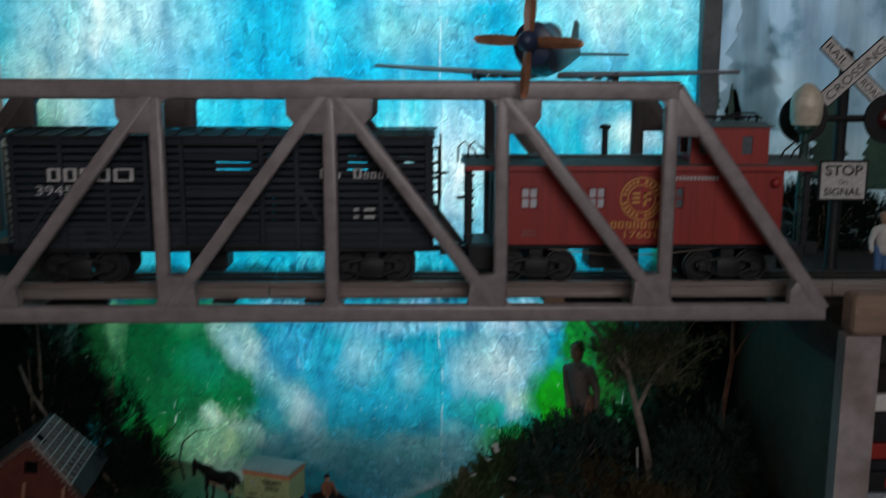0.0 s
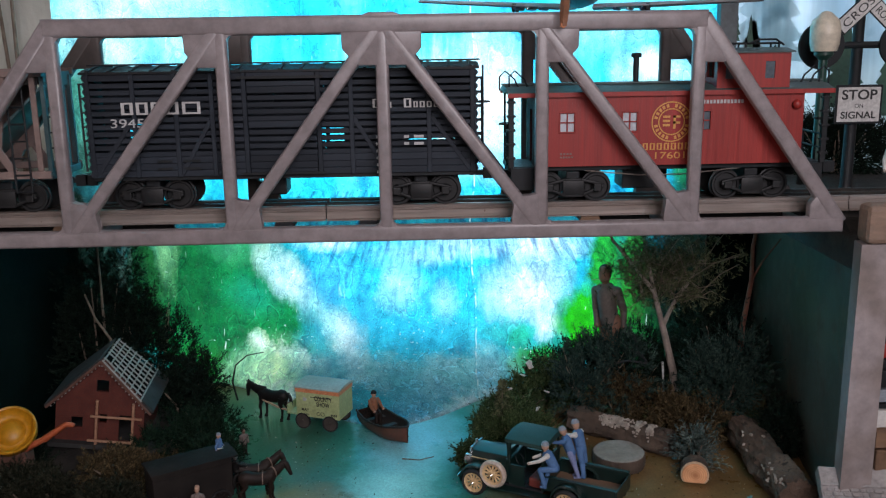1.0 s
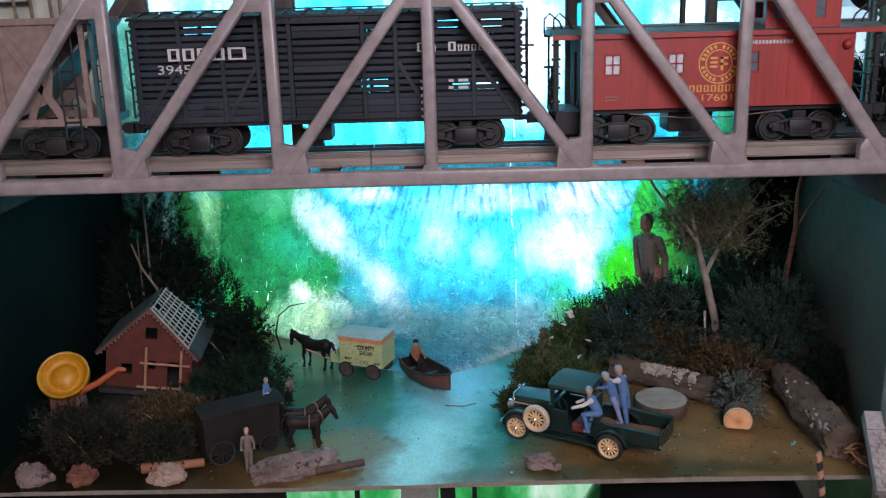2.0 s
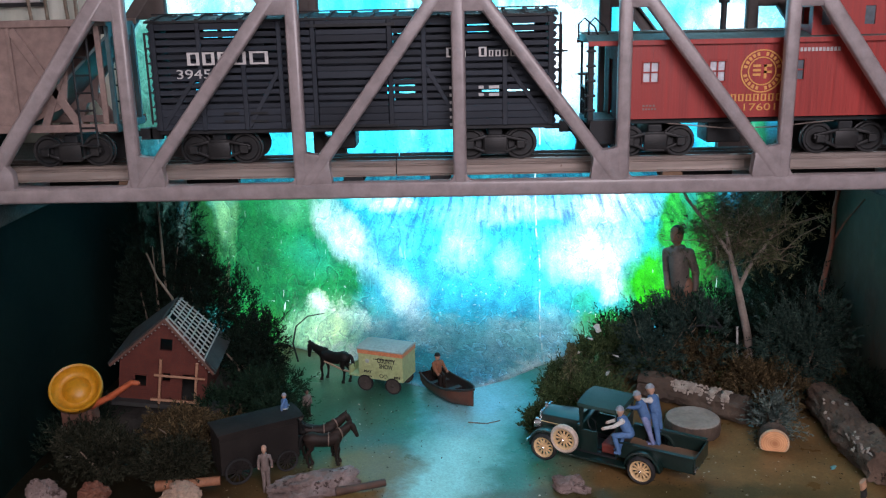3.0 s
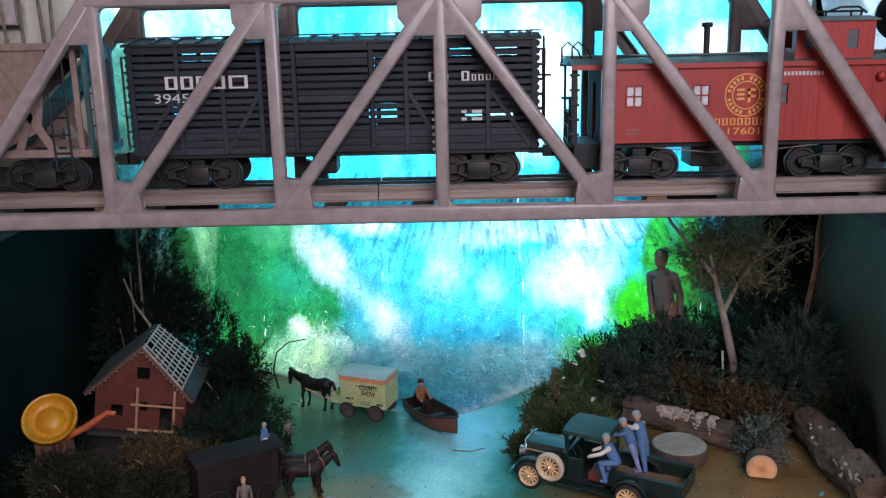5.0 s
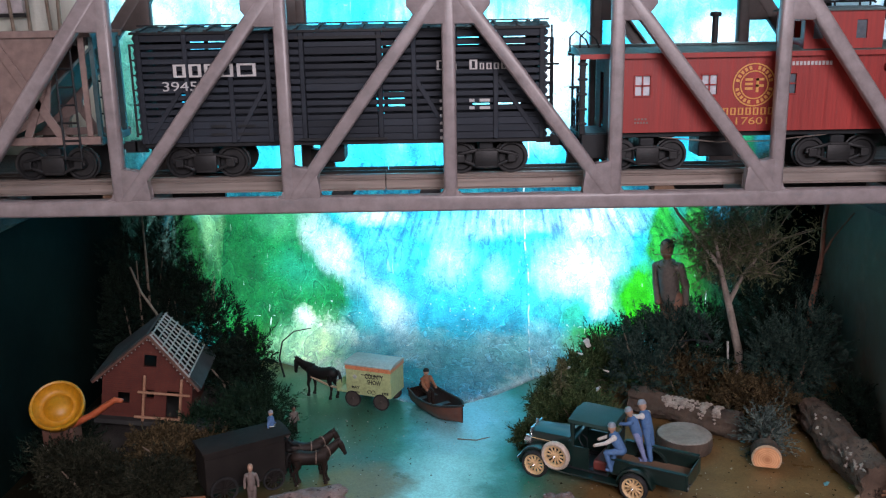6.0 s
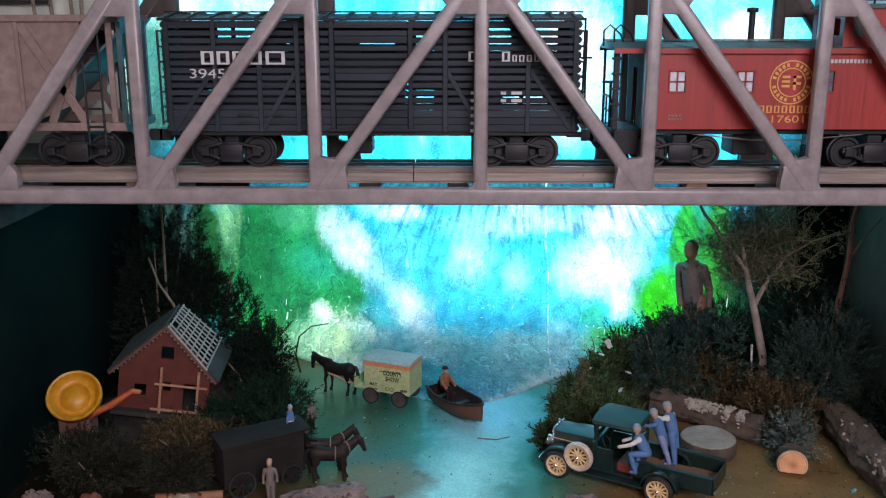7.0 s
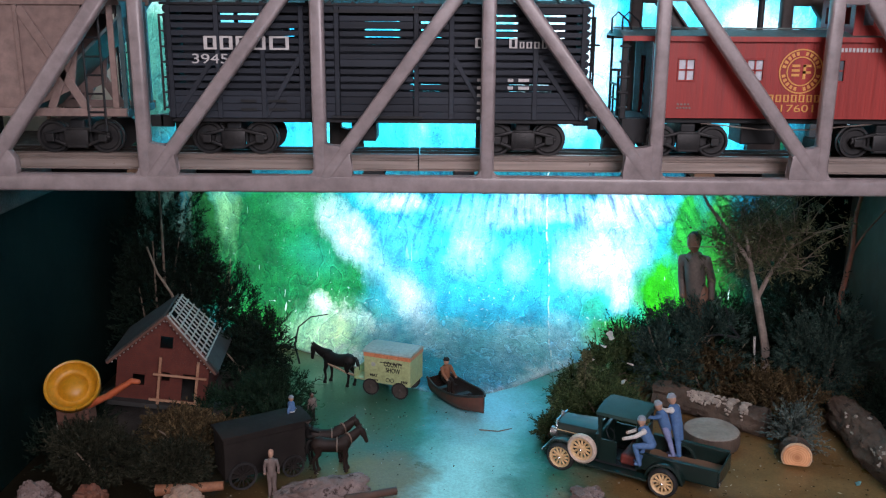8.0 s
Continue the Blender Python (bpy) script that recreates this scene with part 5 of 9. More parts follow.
def hopper_car():
    car = thing("hopper_car", "dusty tan toy hopper car with ladders on the track", "train car", pose(-0.3770, DECKY, DECK))
    L, W, z0, z1 = 0.1380, 0.0290, 0.0190, 0.0950
    for s in (-1, 1):
        bm = bmesh.new()
        y = s * W
        prism(bm, [(-0.104, z0 + 0.018), (-0.072, z0 + 0.004), (0.072, z0 + 0.004), (0.104, z0 + 0.018), (0.1120, z1 - 0.004), (-0.1120, z1 - 0.004)], "y", min(y, y - s * 0.0014), max(y, y - s * 0.0014))
        part("side_sheet", bm, M["tan"], car)
        bm = bmesh.new()
        box(bm, -L, L, min(y, y + s * 0.0022), max(y, y + s * 0.0022), z1 - 0.0045, z1, 0.0005)
        part("top_rail", bm, M["tan"], car)
        bm = bmesh.new()
        box(bm, -L, L, min(y, y + s * 0.0022), max(y, y + s * 0.0022), z0, z0 + 0.0055, 0.0005)
        part("side_sill", bm, M["tan"], car)
        for x in (-0.070, -0.035, 0.0, 0.035, 0.070):
            bm = bmesh.new()
            box(bm, x - 0.0014, x + 0.0014, min(y, y + s * 0.0018), max(y, y + s * 0.0018), z0 + 0.0056, z1 - 0.0046, 0.0003, 1)
            part("side_rib", bm, M["tan"], car)
        for k in (-1, 1):
            bm = bmesh.new()
            ya, yb = min(y, y + s * 0.0014), max(y, y + s * 0.0014)
            bar(bm, (k * 0.1120, z0 + 0.004), (k * 0.0720, z1 - 0.006), 0.0060, ya, yb, 0.0004)
            part("brace", bm, M["tan"], car)
            bm = bmesh.new()
            bar(bm, (k * 0.0880, z0 + 0.005), (k * 0.1060, z1 - 0.028), 0.0055, ya, yb, 0.0004)
            part("brace", bm, M["tan"], car)
            bm = bmesh.new()
            box(bm, k * 0.1310 - 0.0020, k * 0.1310 + 0.0020, min(y, y + s * 0.0018), max(y, y + s * 0.0018), z0 + 0.0056, z1 - 0.0046, 0.0003, 1)
            part("corner_post", bm, M["tan"], car)
            bm = bmesh.new()
            for xx in (k * 0.1130, k * 0.1240):
                tube(bm, [(xx, y + s * 0.0030, z0 - 0.010), (xx, y + s * 0.0030, z1 - 0.008)], 0.0008, 6)
            for j in range(7):
                z = z0 - 0.009 + j * 0.012
                tube(bm, [(k * 0.1130, y + s * 0.0030, z), (k * 0.1240, y + s * 0.0030, z)], 0.0007, 5)
            part("ladder", bm, M["black"], car)
    M["slope"] = surface("teal_grey_slope_sheet", (0.05, 0.10, 0.11), (0.10, 0.16, 0.17), 40, 0.5, 0.2)
    for k in (-1, 1):
        bm = bmesh.new()
        prism(bm, [(k * 0.0700, z0 + 0.004), (k * 0.0715, z0 + 0.003), (k * 0.1365, z1 - 0.012), (k * 0.1365, z1 - 0.002), (k * 0.1350, z1 - 0.002), (k * 0.1350, z1 - 0.011)], "y", -W + 0.002, W - 0.002)
        part("slope_sheet", bm, M["slope"], car)
        solid("end_sill", M["slope"], car, at=(min(k * 0.1300, k * L), max(k * 0.1300, k * L), -W + 0.001, W - 0.001, z0 - 0.001, z0 + 0.0045), bevel=0.0005)
        bm = bmesh.new()
        for y in (-0.0245, -0.0100, 0.0100, 0.0245):
            box(bm, min(k * 0.1345, k * 0.1375), max(k * 0.1345, k * 0.1375), y - 0.0016, y + 0.0016, z0 + 0.0046, z1 - 0.0046)
        part("end_post", bm, M["slope"], car)
        bm = bmesh.new()
        tube(bm, [(k * 0.1410, -0.012, z0 + 0.004), (k * 0.1410, -0.012, z0 + 0.040)], 0.0009, 6)
        lathe(bm, [(0.0070, -0.0006), (0.0070, 0.0006), (0.0056, 0.0006), (0.0056, -0.0006), (0.0070, -0.0006)], Matrix.Translation((k * 0.1410, -0.012, z0 + 0.036)) @ Matrix.Rotation(math.pi / 2, 4, "Y"), 18)
        part("brake_wheel", bm, M["black"], car)
        coupler(car, k * (L - 0.002), k)
    solid("load", surface("dark_coal_load", (0.02, 0.02, 0.02), (0.04, 0.04, 0.04), 90, 0.8, bump=0.8, depth=0.002), car, at=(-0.134, 0.134, -W + 0.0016, W - 0.0016, z1 - 0.010, z1 - 0.004))
    for x in (-0.1000, 0.1000):
        bogie(car, x)
    return car


hopper_car()


# ---- the lower scene: ground things ----
M["bark"] = surface("grey_brown_bark", (0.052, 0.035, 0.026), (0.125, 0.088, 0.064), 60, 0.85, 0.0, 0.9, 0.0025, stretch=(1, 1, 0.35))
M["bark_pale"] = surface("weathered_red_bark", (0.085, 0.054, 0.038), (0.20, 0.132, 0.094), 45, 0.9, 0.0, 1.0, 0.004, speck=((0.035, 0.022, 0.016), 0.58))
M["twig"] = surface("dry_twig", (0.13, 0.095, 0.07), (0.26, 0.20, 0.15), 120, 0.8, 0.0, 0.4)
M["redtwig"] = surface("reddish_twig", (0.16, 0.055, 0.035), (0.26, 0.10, 0.06), 120, 0.75, 0.0, 0.4)
M["rock"] = surface("pinkish_grey_rock", (0.15, 0.100, 0.088), (0.34, 0.265, 0.25), 60, 0.85, 0.0, 1.0, 0.003, speck=((0.07, 0.045, 0.04), 0.57))
M["rock_pale"] = surface("pale_rock", (0.30, 0.20, 0.145), (0.46, 0.34, 0.26), 70, 0.85, 0.0, 0.8, 0.002)
M["brick"] = surface("moulded_brick_red", (0.10, 0.022, 0.015), (0.150, 0.036, 0.023), 80, 0.65, 0.0, 0.2, 0.0003)
M["tile"] = surface("grey_roof_plastic", (0.026, 0.026, 0.026), (0.046, 0.046, 0.044), 80, 0.9, 0.0, 0.2, 0.0003)
M["pitch"] = surface("lattice_shade", (0.003, 0.003, 0.003), (0.005, 0.005, 0.005), 60, 0.9, gloss=0.05)
M["batten"] = surface("bone_white_plastic", (0.36, 0.34, 0.32), (0.46, 0.43, 0.40), 80, 0.55, 0.0, 0.1, 0.0002)
M["redarm"] = surface("red_orange_plastic", (0.42, 0.085, 0.030), (0.52, 0.13, 0.05), 80, 0.5, 0.0, 0.1, 0.0002)
M["dullbrown"] = surface("dull_brown_plastic", (0.12, 0.052, 0.036), (0.18, 0.085, 0.06), 80, 0.6, 0.0, 0.1, 0.0002)
M["orangewood"] = surface("tan_plastic_timber", (0.40, 0.20, 0.12), (0.50, 0.29, 0.18), 80, 0.55, 0.0, 0.1, 0.0002)
M["yellow"] = surface("mustard_yellow_plastic", (0.52, 0.215, 0.006), (0.62, 0.29, 0.012), 50, 0.45, 0.0, 0.1, 0.0003, speck=((0.40, 0.20, 0.02), 0.70))
M["truckgreen"] = surface("dark_green_enamel", (0.0035, 0.016, 0.014), (0.006, 0.024, 0.021), 40, 0.36, 0.0, 0.05, 0.0002, coat=0.22)
M["truckroof"] = surface("green_cloth_roof", (0.006, 0.034, 0.029), (0.011, 0.048, 0.041), 150, 0.6, 0.0, 0.2, 0.0002)
M["cream"] = surface("cream_wheel_paint", (0.66, 0.44, 0.22), (0.76, 0.54, 0.30), 100, 0.5, 0.0, 0.1, 0.0002)
M["spare"] = surface("pale_cream_cover", (0.56, 0.44, 0.36), (0.66, 0.54, 0.45), 80, 0.55, 0.0, 0.1, 0.0002)
M["rubber"] = surface("black_rubber", (0.010, 0.010, 0.011), (0.020, 0.020, 0.021), 90, 0.7)
M["chrome"] = surface("dull_chrome", (0.55, 0.55, 0.55), (0.70, 0.70, 0.70), 60, 0.22, 0.9, 0.05)
M["seat"] = surface("maroon_seat", (0.14, 0.025, 0.018), (0.20, 0.04, 0.03), 90, 0.6)
M["lime"] = surface("pale_green_wagon_paint", (0.40, 0.46, 0.22), (0.48, 0.54, 0.28), 60, 0.5, 0.0, 0.08, 0.0002)
M["wagonroof"] = surface("pale_grey_wagon_roof", (0.34, 0.38, 0.34), (0.42, 0.46, 0.42), 60, 0.6)
M["stripe"] = surface("orange_stripe", (0.62, 0.22, 0.10), (0.70, 0.28, 0.14), 100, 0.5, bump=0)
M["wagonwheel"] = surface("dark_grey_wheel", (0.050, 0.040, 0.036), (0.085, 0.068, 0.060), 90, 0.6, 0.0, 0.1, 0.0002)
M["charcoal"] = surface("charcoal_wagon", (0.015, 0.0125, 0.0118), (0.025, 0.021, 0.019), 60, 0.85, 0.0, 0.15, 0.0003, gloss=0.15)
M["boat"] = surface("red_brown_hull", (0.11, 0.036, 0.022), (0.16, 0.056, 0.034), 50, 0.5, 0.0, 0.3, 0.0004)
M["boatin"] = surface("dark_boat_inside", (0.016, 0.011, 0.010), (0.030, 0.021, 0.018), 60, 0.6)
M["hide"] = surface("dark_brown_horse", (0.013, 0.0085, 0.007), (0.028, 0.017, 0.013), 70, 0.6, 0.0, 0.15, 0.0003, gloss=0.25)
M["hide_black"] = surface("black_horse", (0.006, 0.0055, 0.0055), (0.013, 0.012, 0.011), 70, 0.6, 0.0, 0.15, 0.0003, gloss=0.25)
M["harness"] = surface("tan_harness", (0.16, 0.11, 0.085), (0.26, 0.19, 0.15), 120, 0.6)
M["skin"] = surface("figure_skin", (0.42, 0.24, 0.17), (0.50, 0.30, 0.21), 100, 0.6, bump=0)
M["denim"] = surface("figure_denim", (0.055, 0.14, 0.31), (0.095, 0.20, 0.40), 120, 0.7, bump=0.1)
M["paledenim"] = surface("figure_pale_denim", (0.18, 0.22, 0.42), (0.26, 0.30, 0.50), 120, 0.7, bump=0.1)
M["shirt"] = surface("figure_shirt_white", (0.60, 0.58, 0.55), (0.70, 0.68, 0.65), 120, 0.7, bump=0.1)
M["suit"] = surface("figure_taupe", (0.15, 0.115, 0.105), (0.20, 0.155, 0.14), 100, 0.7, bump=0.1)
M["jacket"] = surface("figure_brown_jacket", (0.20, 0.075, 0.035), (0.28, 0.11, 0.055), 100, 0.7, bump=0.1)
M["cap"] = surface("figure_grey_cap", (0.22, 0.25, 0.29), (0.30, 0.33, 0.37), 100, 0.7, bump=0.1)
M["giant_grey"] = surface("figure_grey_shirt", (0.11, 0.092, 0.080), (0.16, 0.135, 0.118), 60, 0.7)
M["giant_brown"] = surface("figure_brown", (0.20, 0.098, 0.062), (0.27, 0.14, 0.09), 60, 0.7)


def end_grain():
    m, nt, p = nodes_of("cut_log_face")
    tc = nt.nodes.new("ShaderNodeTexCoord")
    w = nt.nodes.new("ShaderNodeTexWave")
    w.wave_type, w.rings_direction = "RINGS", "Y"
    w.inputs["Scale"].default_value, w.inputs["Distortion"].default_value, w.inputs["Detail"].default_value = 190, 2.5, 3
    nt.links.new(tc.outputs["Object"], w.inputs["Vector"])
    c = ramp(nt, w.outputs["Fac"], [(0.0, (0.66, 0.31, 0.145)), (1.0, (0.76, 0.42, 0.22))])
    n = noise_node(nt, 90, 4)
    c = blend(nt, 1.0, c, ramp(nt, n.outputs[0], [(0.3, (0.75, 0.7, 0.65)), (0.7, (1.1, 1.1, 1.1))]), "MULTIPLY")
    c = spot(nt, tc.outputs["Object"], c, 0.0, 0.0, 0.0050, 0.0050, 0, (0.34, 0.12, 0.04), 0.8, 0.9)
    nt.links.new(c, p.inputs["Base Color"])
    p.inputs["Roughness"].default_value = 0.75
    return m


M["endgrain"] = end_grain()
M["stumptop"] = surface("grey_stump_top", (0.26, 0.20, 0.16), (0.40, 0.33, 0.28), 50, 0.8, 0.0, 0.3)


def mesh_part(name, verts, faces, material, parent, label="", stuff=False):
    me = bpy.data.meshes.new(name)
    me.from_pydata(verts, [], faces)
    me.materials.append(material)
    ob = new(name, me)
    ob.parent = parent
    if stuff:
        tagged(ob, kind="stuff")
    return tagged(ob, label)


class Leaves:
    """Gathers many small bent leaves, to be joined in one mesh."""

    def __init__(self):
        self.v, self.f = [], []

    def leaf(self, p, d, length, width, rng):
        d = Vector(d).normalized()
        u, w = frame_of(d)
        a = rng.uniform(0, 6.283)
        s = u * math.cos(a) + w * math.sin(a)
        b = d.cross(s)
        n = len(self.v)
        mid = p + d * length * 0.5
        self.v += [p, mid + s * width - b * width * 0.4, p + d * length + b * width * 0.5, mid - s * width - b * width * 0.4]
        self.f += [(n, n + 1, n + 2), (n, n + 2, n + 3)]

    def sprig(self, p, d, length, leaf, width, count, rng):
        """A small shoot: leaves set along a short stem."""
        d = Vector(d).normalized()
        for k in range(count):
            t = (k + 0.5) / count
            q = p + d * length * t
            dd = d + Vector((rng.gauss(0, 0.55), rng.gauss(0, 0.55), rng.gauss(0, 0.55)))
            self.leaf(q, dd, leaf * (1.15 - 0.5 * t), width * (1.1 - 0.4 * t), rng)


def bush(name, label, x, y, z, rx, ry, rz, n, material, seed, leaf=0.0052, width=0.00062, shoot=0.012, per=13, droop=0.0, lumps=5, group=""):
    """A shrub of many shoots on a few stems, lumpy and open at the edge."""
    rng = random.Random(seed)
    th = thing(name, label, "plant", Matrix.Translation((x, y, z)), group)
    bm = bmesh.new()
    for k in range(7):
        a = rng.uniform(0, 6.283)
        e = Vector((math.cos(a) * rx * 0.6, math.sin(a) * ry * 0.6, rz * rng.uniform(0.5, 0.9)))
        tube(bm, [(0, 0, -0.003), e * 0.5 + Vector((rng.gauss(0, 0.003), rng.gauss(0, 0.003), 0)), e], [0.0016, 0.0011, 0.0005], 5)
    part("stem", bm, M["twig"], th)
    centres = [(Vector((rng.uniform(-0.6, 0.6) * rx, rng.uniform(-0.6, 0.6) * ry, rng.uniform(0.25, 0.75) * rz)), rng.uniform(0.35, 0.6)) for _ in range(lumps)]
    centres.append((Vector((0, 0, rz * 0.45)), 0.62))
    lv = Leaves()
    for k in range(n):
        c, s = centres[rng.randrange(len(centres))]
        d = Vector((rng.gauss(0, 1), rng.gauss(0, 1), rng.gauss(0.25, 1))).normalized()
        r = rng.uniform(0.55, 1.0) ** 0.5 * (0.92 + 0.55 * noise.noise(d * 2.2 + Vector((seed * 3.1, 0, 0))))
        wild = rng.random() < 0.07
        p = c + Vector((d.x * rx * s * r, d.y * ry * s * r, d.z * rz * s * r * 0.9))
        if p.z < 0.0005:
            p.z = rng.uniform(0.0005, 0.004)
        dd = d + Vector((0, 0, 0.35 - droop))
        lv.sprig(p, dd, shoot * (rng.uniform(1.5, 2.3) if wild else rng.uniform(0.6, 1.2)), leaf, width, per + (6 if wild else 0), rng)
    mesh_part("foliage", lv.v, lv.f, material, th)
    return th


M["leaf_dark"] = leafy("dark_cedar_leaf", (0.003, 0.007, 0.005), (0.007, 0.015, 0.010), (0.018, 0.034, 0.022))
M["leaf_blue"] = leafy("blue_green_leaf", (0.010, 0.023, 0.019), (0.026, 0.052, 0.043), (0.074, 0.112, 0.092))
M["leaf_deep"] = leafy("deep_green_moss", (0.004, 0.012, 0.007), (0.010, 0.026, 0.015), (0.026, 0.058, 0.032))
M["leaf_sprig"] = leafy("dry_dark_sprig", (0.008, 0.010, 0.006), (0.022, 0.024, 0.015), (0.060, 0.058, 0.038))
M["leaf_moss"] = leafy("olive_moss", (0.022, 0.042, 0.016), (0.054, 0.088, 0.034), (0.13, 0.165, 0.070))
M["leaf_brown"] = leafy("rusty_brown_moss", (0.034, 0.026, 0.013), (0.078, 0.055, 0.028), (0.17, 0.12, 0.06))
M["leaf_olive"] = leafy("thin_olive_leaf", (0.042, 0.048, 0.024), (0.090, 0.098, 0.050), (0.17, 0.175, 0.095))
M["leaf_grey"] = leafy("grey_green_leaf", (0.040, 0.058, 0.052), (0.085, 0.115, 0.105), (0.17, 0.21, 0.19))

G = "shrubs of the lower scene"
# right bank
bush("shrub", "dark cedar shrub on the river bank", 0.138, 0.228, 0.0, 0.044, 0.046, 0.040, 700, M["leaf_moss"], 1, group=G)
bush("shrub", "dark cedar shrub below the tall figure", 0.185, 0.205, 0.008, 0.055, 0.045, 0.068, 1000, M["leaf_blue"], 2, group=G)
bush("shrub", "dark cedar shrub at the foot of the sheet", 0.172, 0.262, 0.0, 0.034, 0.028, 0.046, 500, M["leaf_dark"], 26, group=G)
bush("shrub", "dark cedar shrub below the tree", 0.235, 0.225, 0.008, 0.050, 0.045, 0.062, 800, M["leaf_dark"], 3, group=G)
bush("shrub", "dark blue-green shrub in the corner", 0.300, 0.170, 0.0, 0.045, 0.040, 0.082, 1000, M["leaf_blue"], 4, group=G)
bush("shrub", "dark shrub along the side board", 0.343, 0.120, 0.0, 0.016, 0.040, 0.040, 520, M["leaf_dark"], 25, group=G)
bush("shrub", "dark shrub against the back board", 0.330, 0.255, 0.0, 0.050, 0.045, 0.100, 800, M["leaf_dark"], 5, group=G)
bush("shrub", "olive moss at the water's edge", 0.100, 0.166, 0.0, 0.030, 0.030, 0.024, 700, M["leaf_moss"], 6, leaf=0.0046, width=0.00055, shoot=0.009, group=G)
bush("shrub", "low olive moss behind the pickup", 0.112, 0.136, 0.0, 0.042, 0.028, 0.028, 800, M["leaf_moss"], 7, leaf=0.0046, width=0.00055, shoot=0.009, group=G)
bush("shrub", "brown dry moss above the log", 0.215, 0.186, 0.004, 0.046, 0.024, 0.036, 700, M["leaf_brown"], 8, leaf=0.0045, width=0.0007, shoot=0.012, group=G)
bush("shrub", "brown dry moss beside the corner shrub", 0.268, 0.152, 0.002, 0.032, 0.022, 0.032, 500, M["leaf_brown"], 9, leaf=0.0045, width=0.0007, shoot=0.012, group=G)
bush("shrub", "grey-green juniper sprig beside the log", 0.2580, 0.092, 0.0, 0.011, 0.010, 0.026, 100, M["leaf_grey"], 10, leaf=0.0052, width=0.0008, shoot=0.020, per=16, group=G)
bush("shrub", "small moss tuft at the river", 0.062, 0.108, 0.0, 0.020, 0.016, 0.016, 260, M["leaf_moss"], 11, leaf=0.0035, shoot=0.006, group=G)
# left bank
bush("shrub", "tall dark cedar shrub behind the house", -0.262, 0.268, 0.0, 0.042, 0.040, 0.122, 1300, M["leaf_dark"], 12, group=G)
bush("shrub", "tall dark cedar shrub in the corner", -0.310, 0.255, 0.0, 0.055, 0.050, 0.165, 1300, M["leaf_dark"], 13, group=G)
bush("shrub", "dark shrub beside the house", -0.212, 0.205, 0.0, 0.036, 0.042, 0.058, 1000, M["leaf_dark"], 14, group=G)
bush("shrub", "dark moss behind the black wagon", -0.190, 0.135, 0.0, 0.042, 0.034, 0.036, 1000, M["leaf_deep"], 15, leaf=0.0046, width=0.00055, shoot=0.010, group=G)
bush("shrub", "moss below the shrubs at the road", -0.158, 0.110, 0.0, 0.022, 0.030, 0.026, 420, M["leaf_deep"], 16, leaf=0.0046, width=0.00055, shoot=0.009, group=G)
bush("shrub", "rusty brown moss before the house", -0.228, 0.072, 0.0, 0.042, 0.030, 0.027, 1100, M["leaf_brown"], 17, leaf=0.0042, width=0.0008, shoot=0.008, group=G)
bush("shrub", "dark sprigs at the front edge", -0.285, 0.030, 0.0, 0.036, 0.026, 0.036, 900, M["leaf_sprig"], 18, leaf=0.0048, width=0.0006, group=G)
bush("shrub", "dark sprigs beside the black wagon", -0.232, 0.026, 0.0, 0.030, 0.020, 0.024, 560, M["leaf_sprig"], 19, leaf=0.0048, width=0.0006, group=G)
bush("shrub", "dark shrub at the side board", -0.325, 0.095, 0.0, 0.030, 0.05, 0.028, 700, M["leaf_dark"], 20, group=G)


# loose dry debris on the floor, too small to count
def debris():
    rng = random.Random(5)
    lv = Leaves()
    for k in range(1100):
        x, y = rng.uniform(-0.2, 0.32), rng.uniform(-0.01, 0.16) if rng.random() < 0.8 else rng.uniform(0.1, 0.18)
        if -0.06 < x < 0.045 and y > -0.02 and rng.random() < 0.88:
            continue
        a = rng.uniform(0, 6.283)
        lv.leaf(Vector((x, y, 0.0012)), (math.cos(a), math.sin(a), 0.05), rng.uniform(0.0008, 0.0026) * (1.6 if k % 7 == 0 else 1.0), rng.uniform(0.0003, 0.0008), rng)
    ob = mesh_part("leaf_litter", lv.v, lv.f, leafy("dry_crumbs", (0.02, 0.020, 0.011), (0.07, 0.060, 0.036), (0.62, 0.58, 0.50)), None)
    tagged(ob, "dry crumbs and moss bits scattered on the floor", "litter", kind="stuff")


debris()


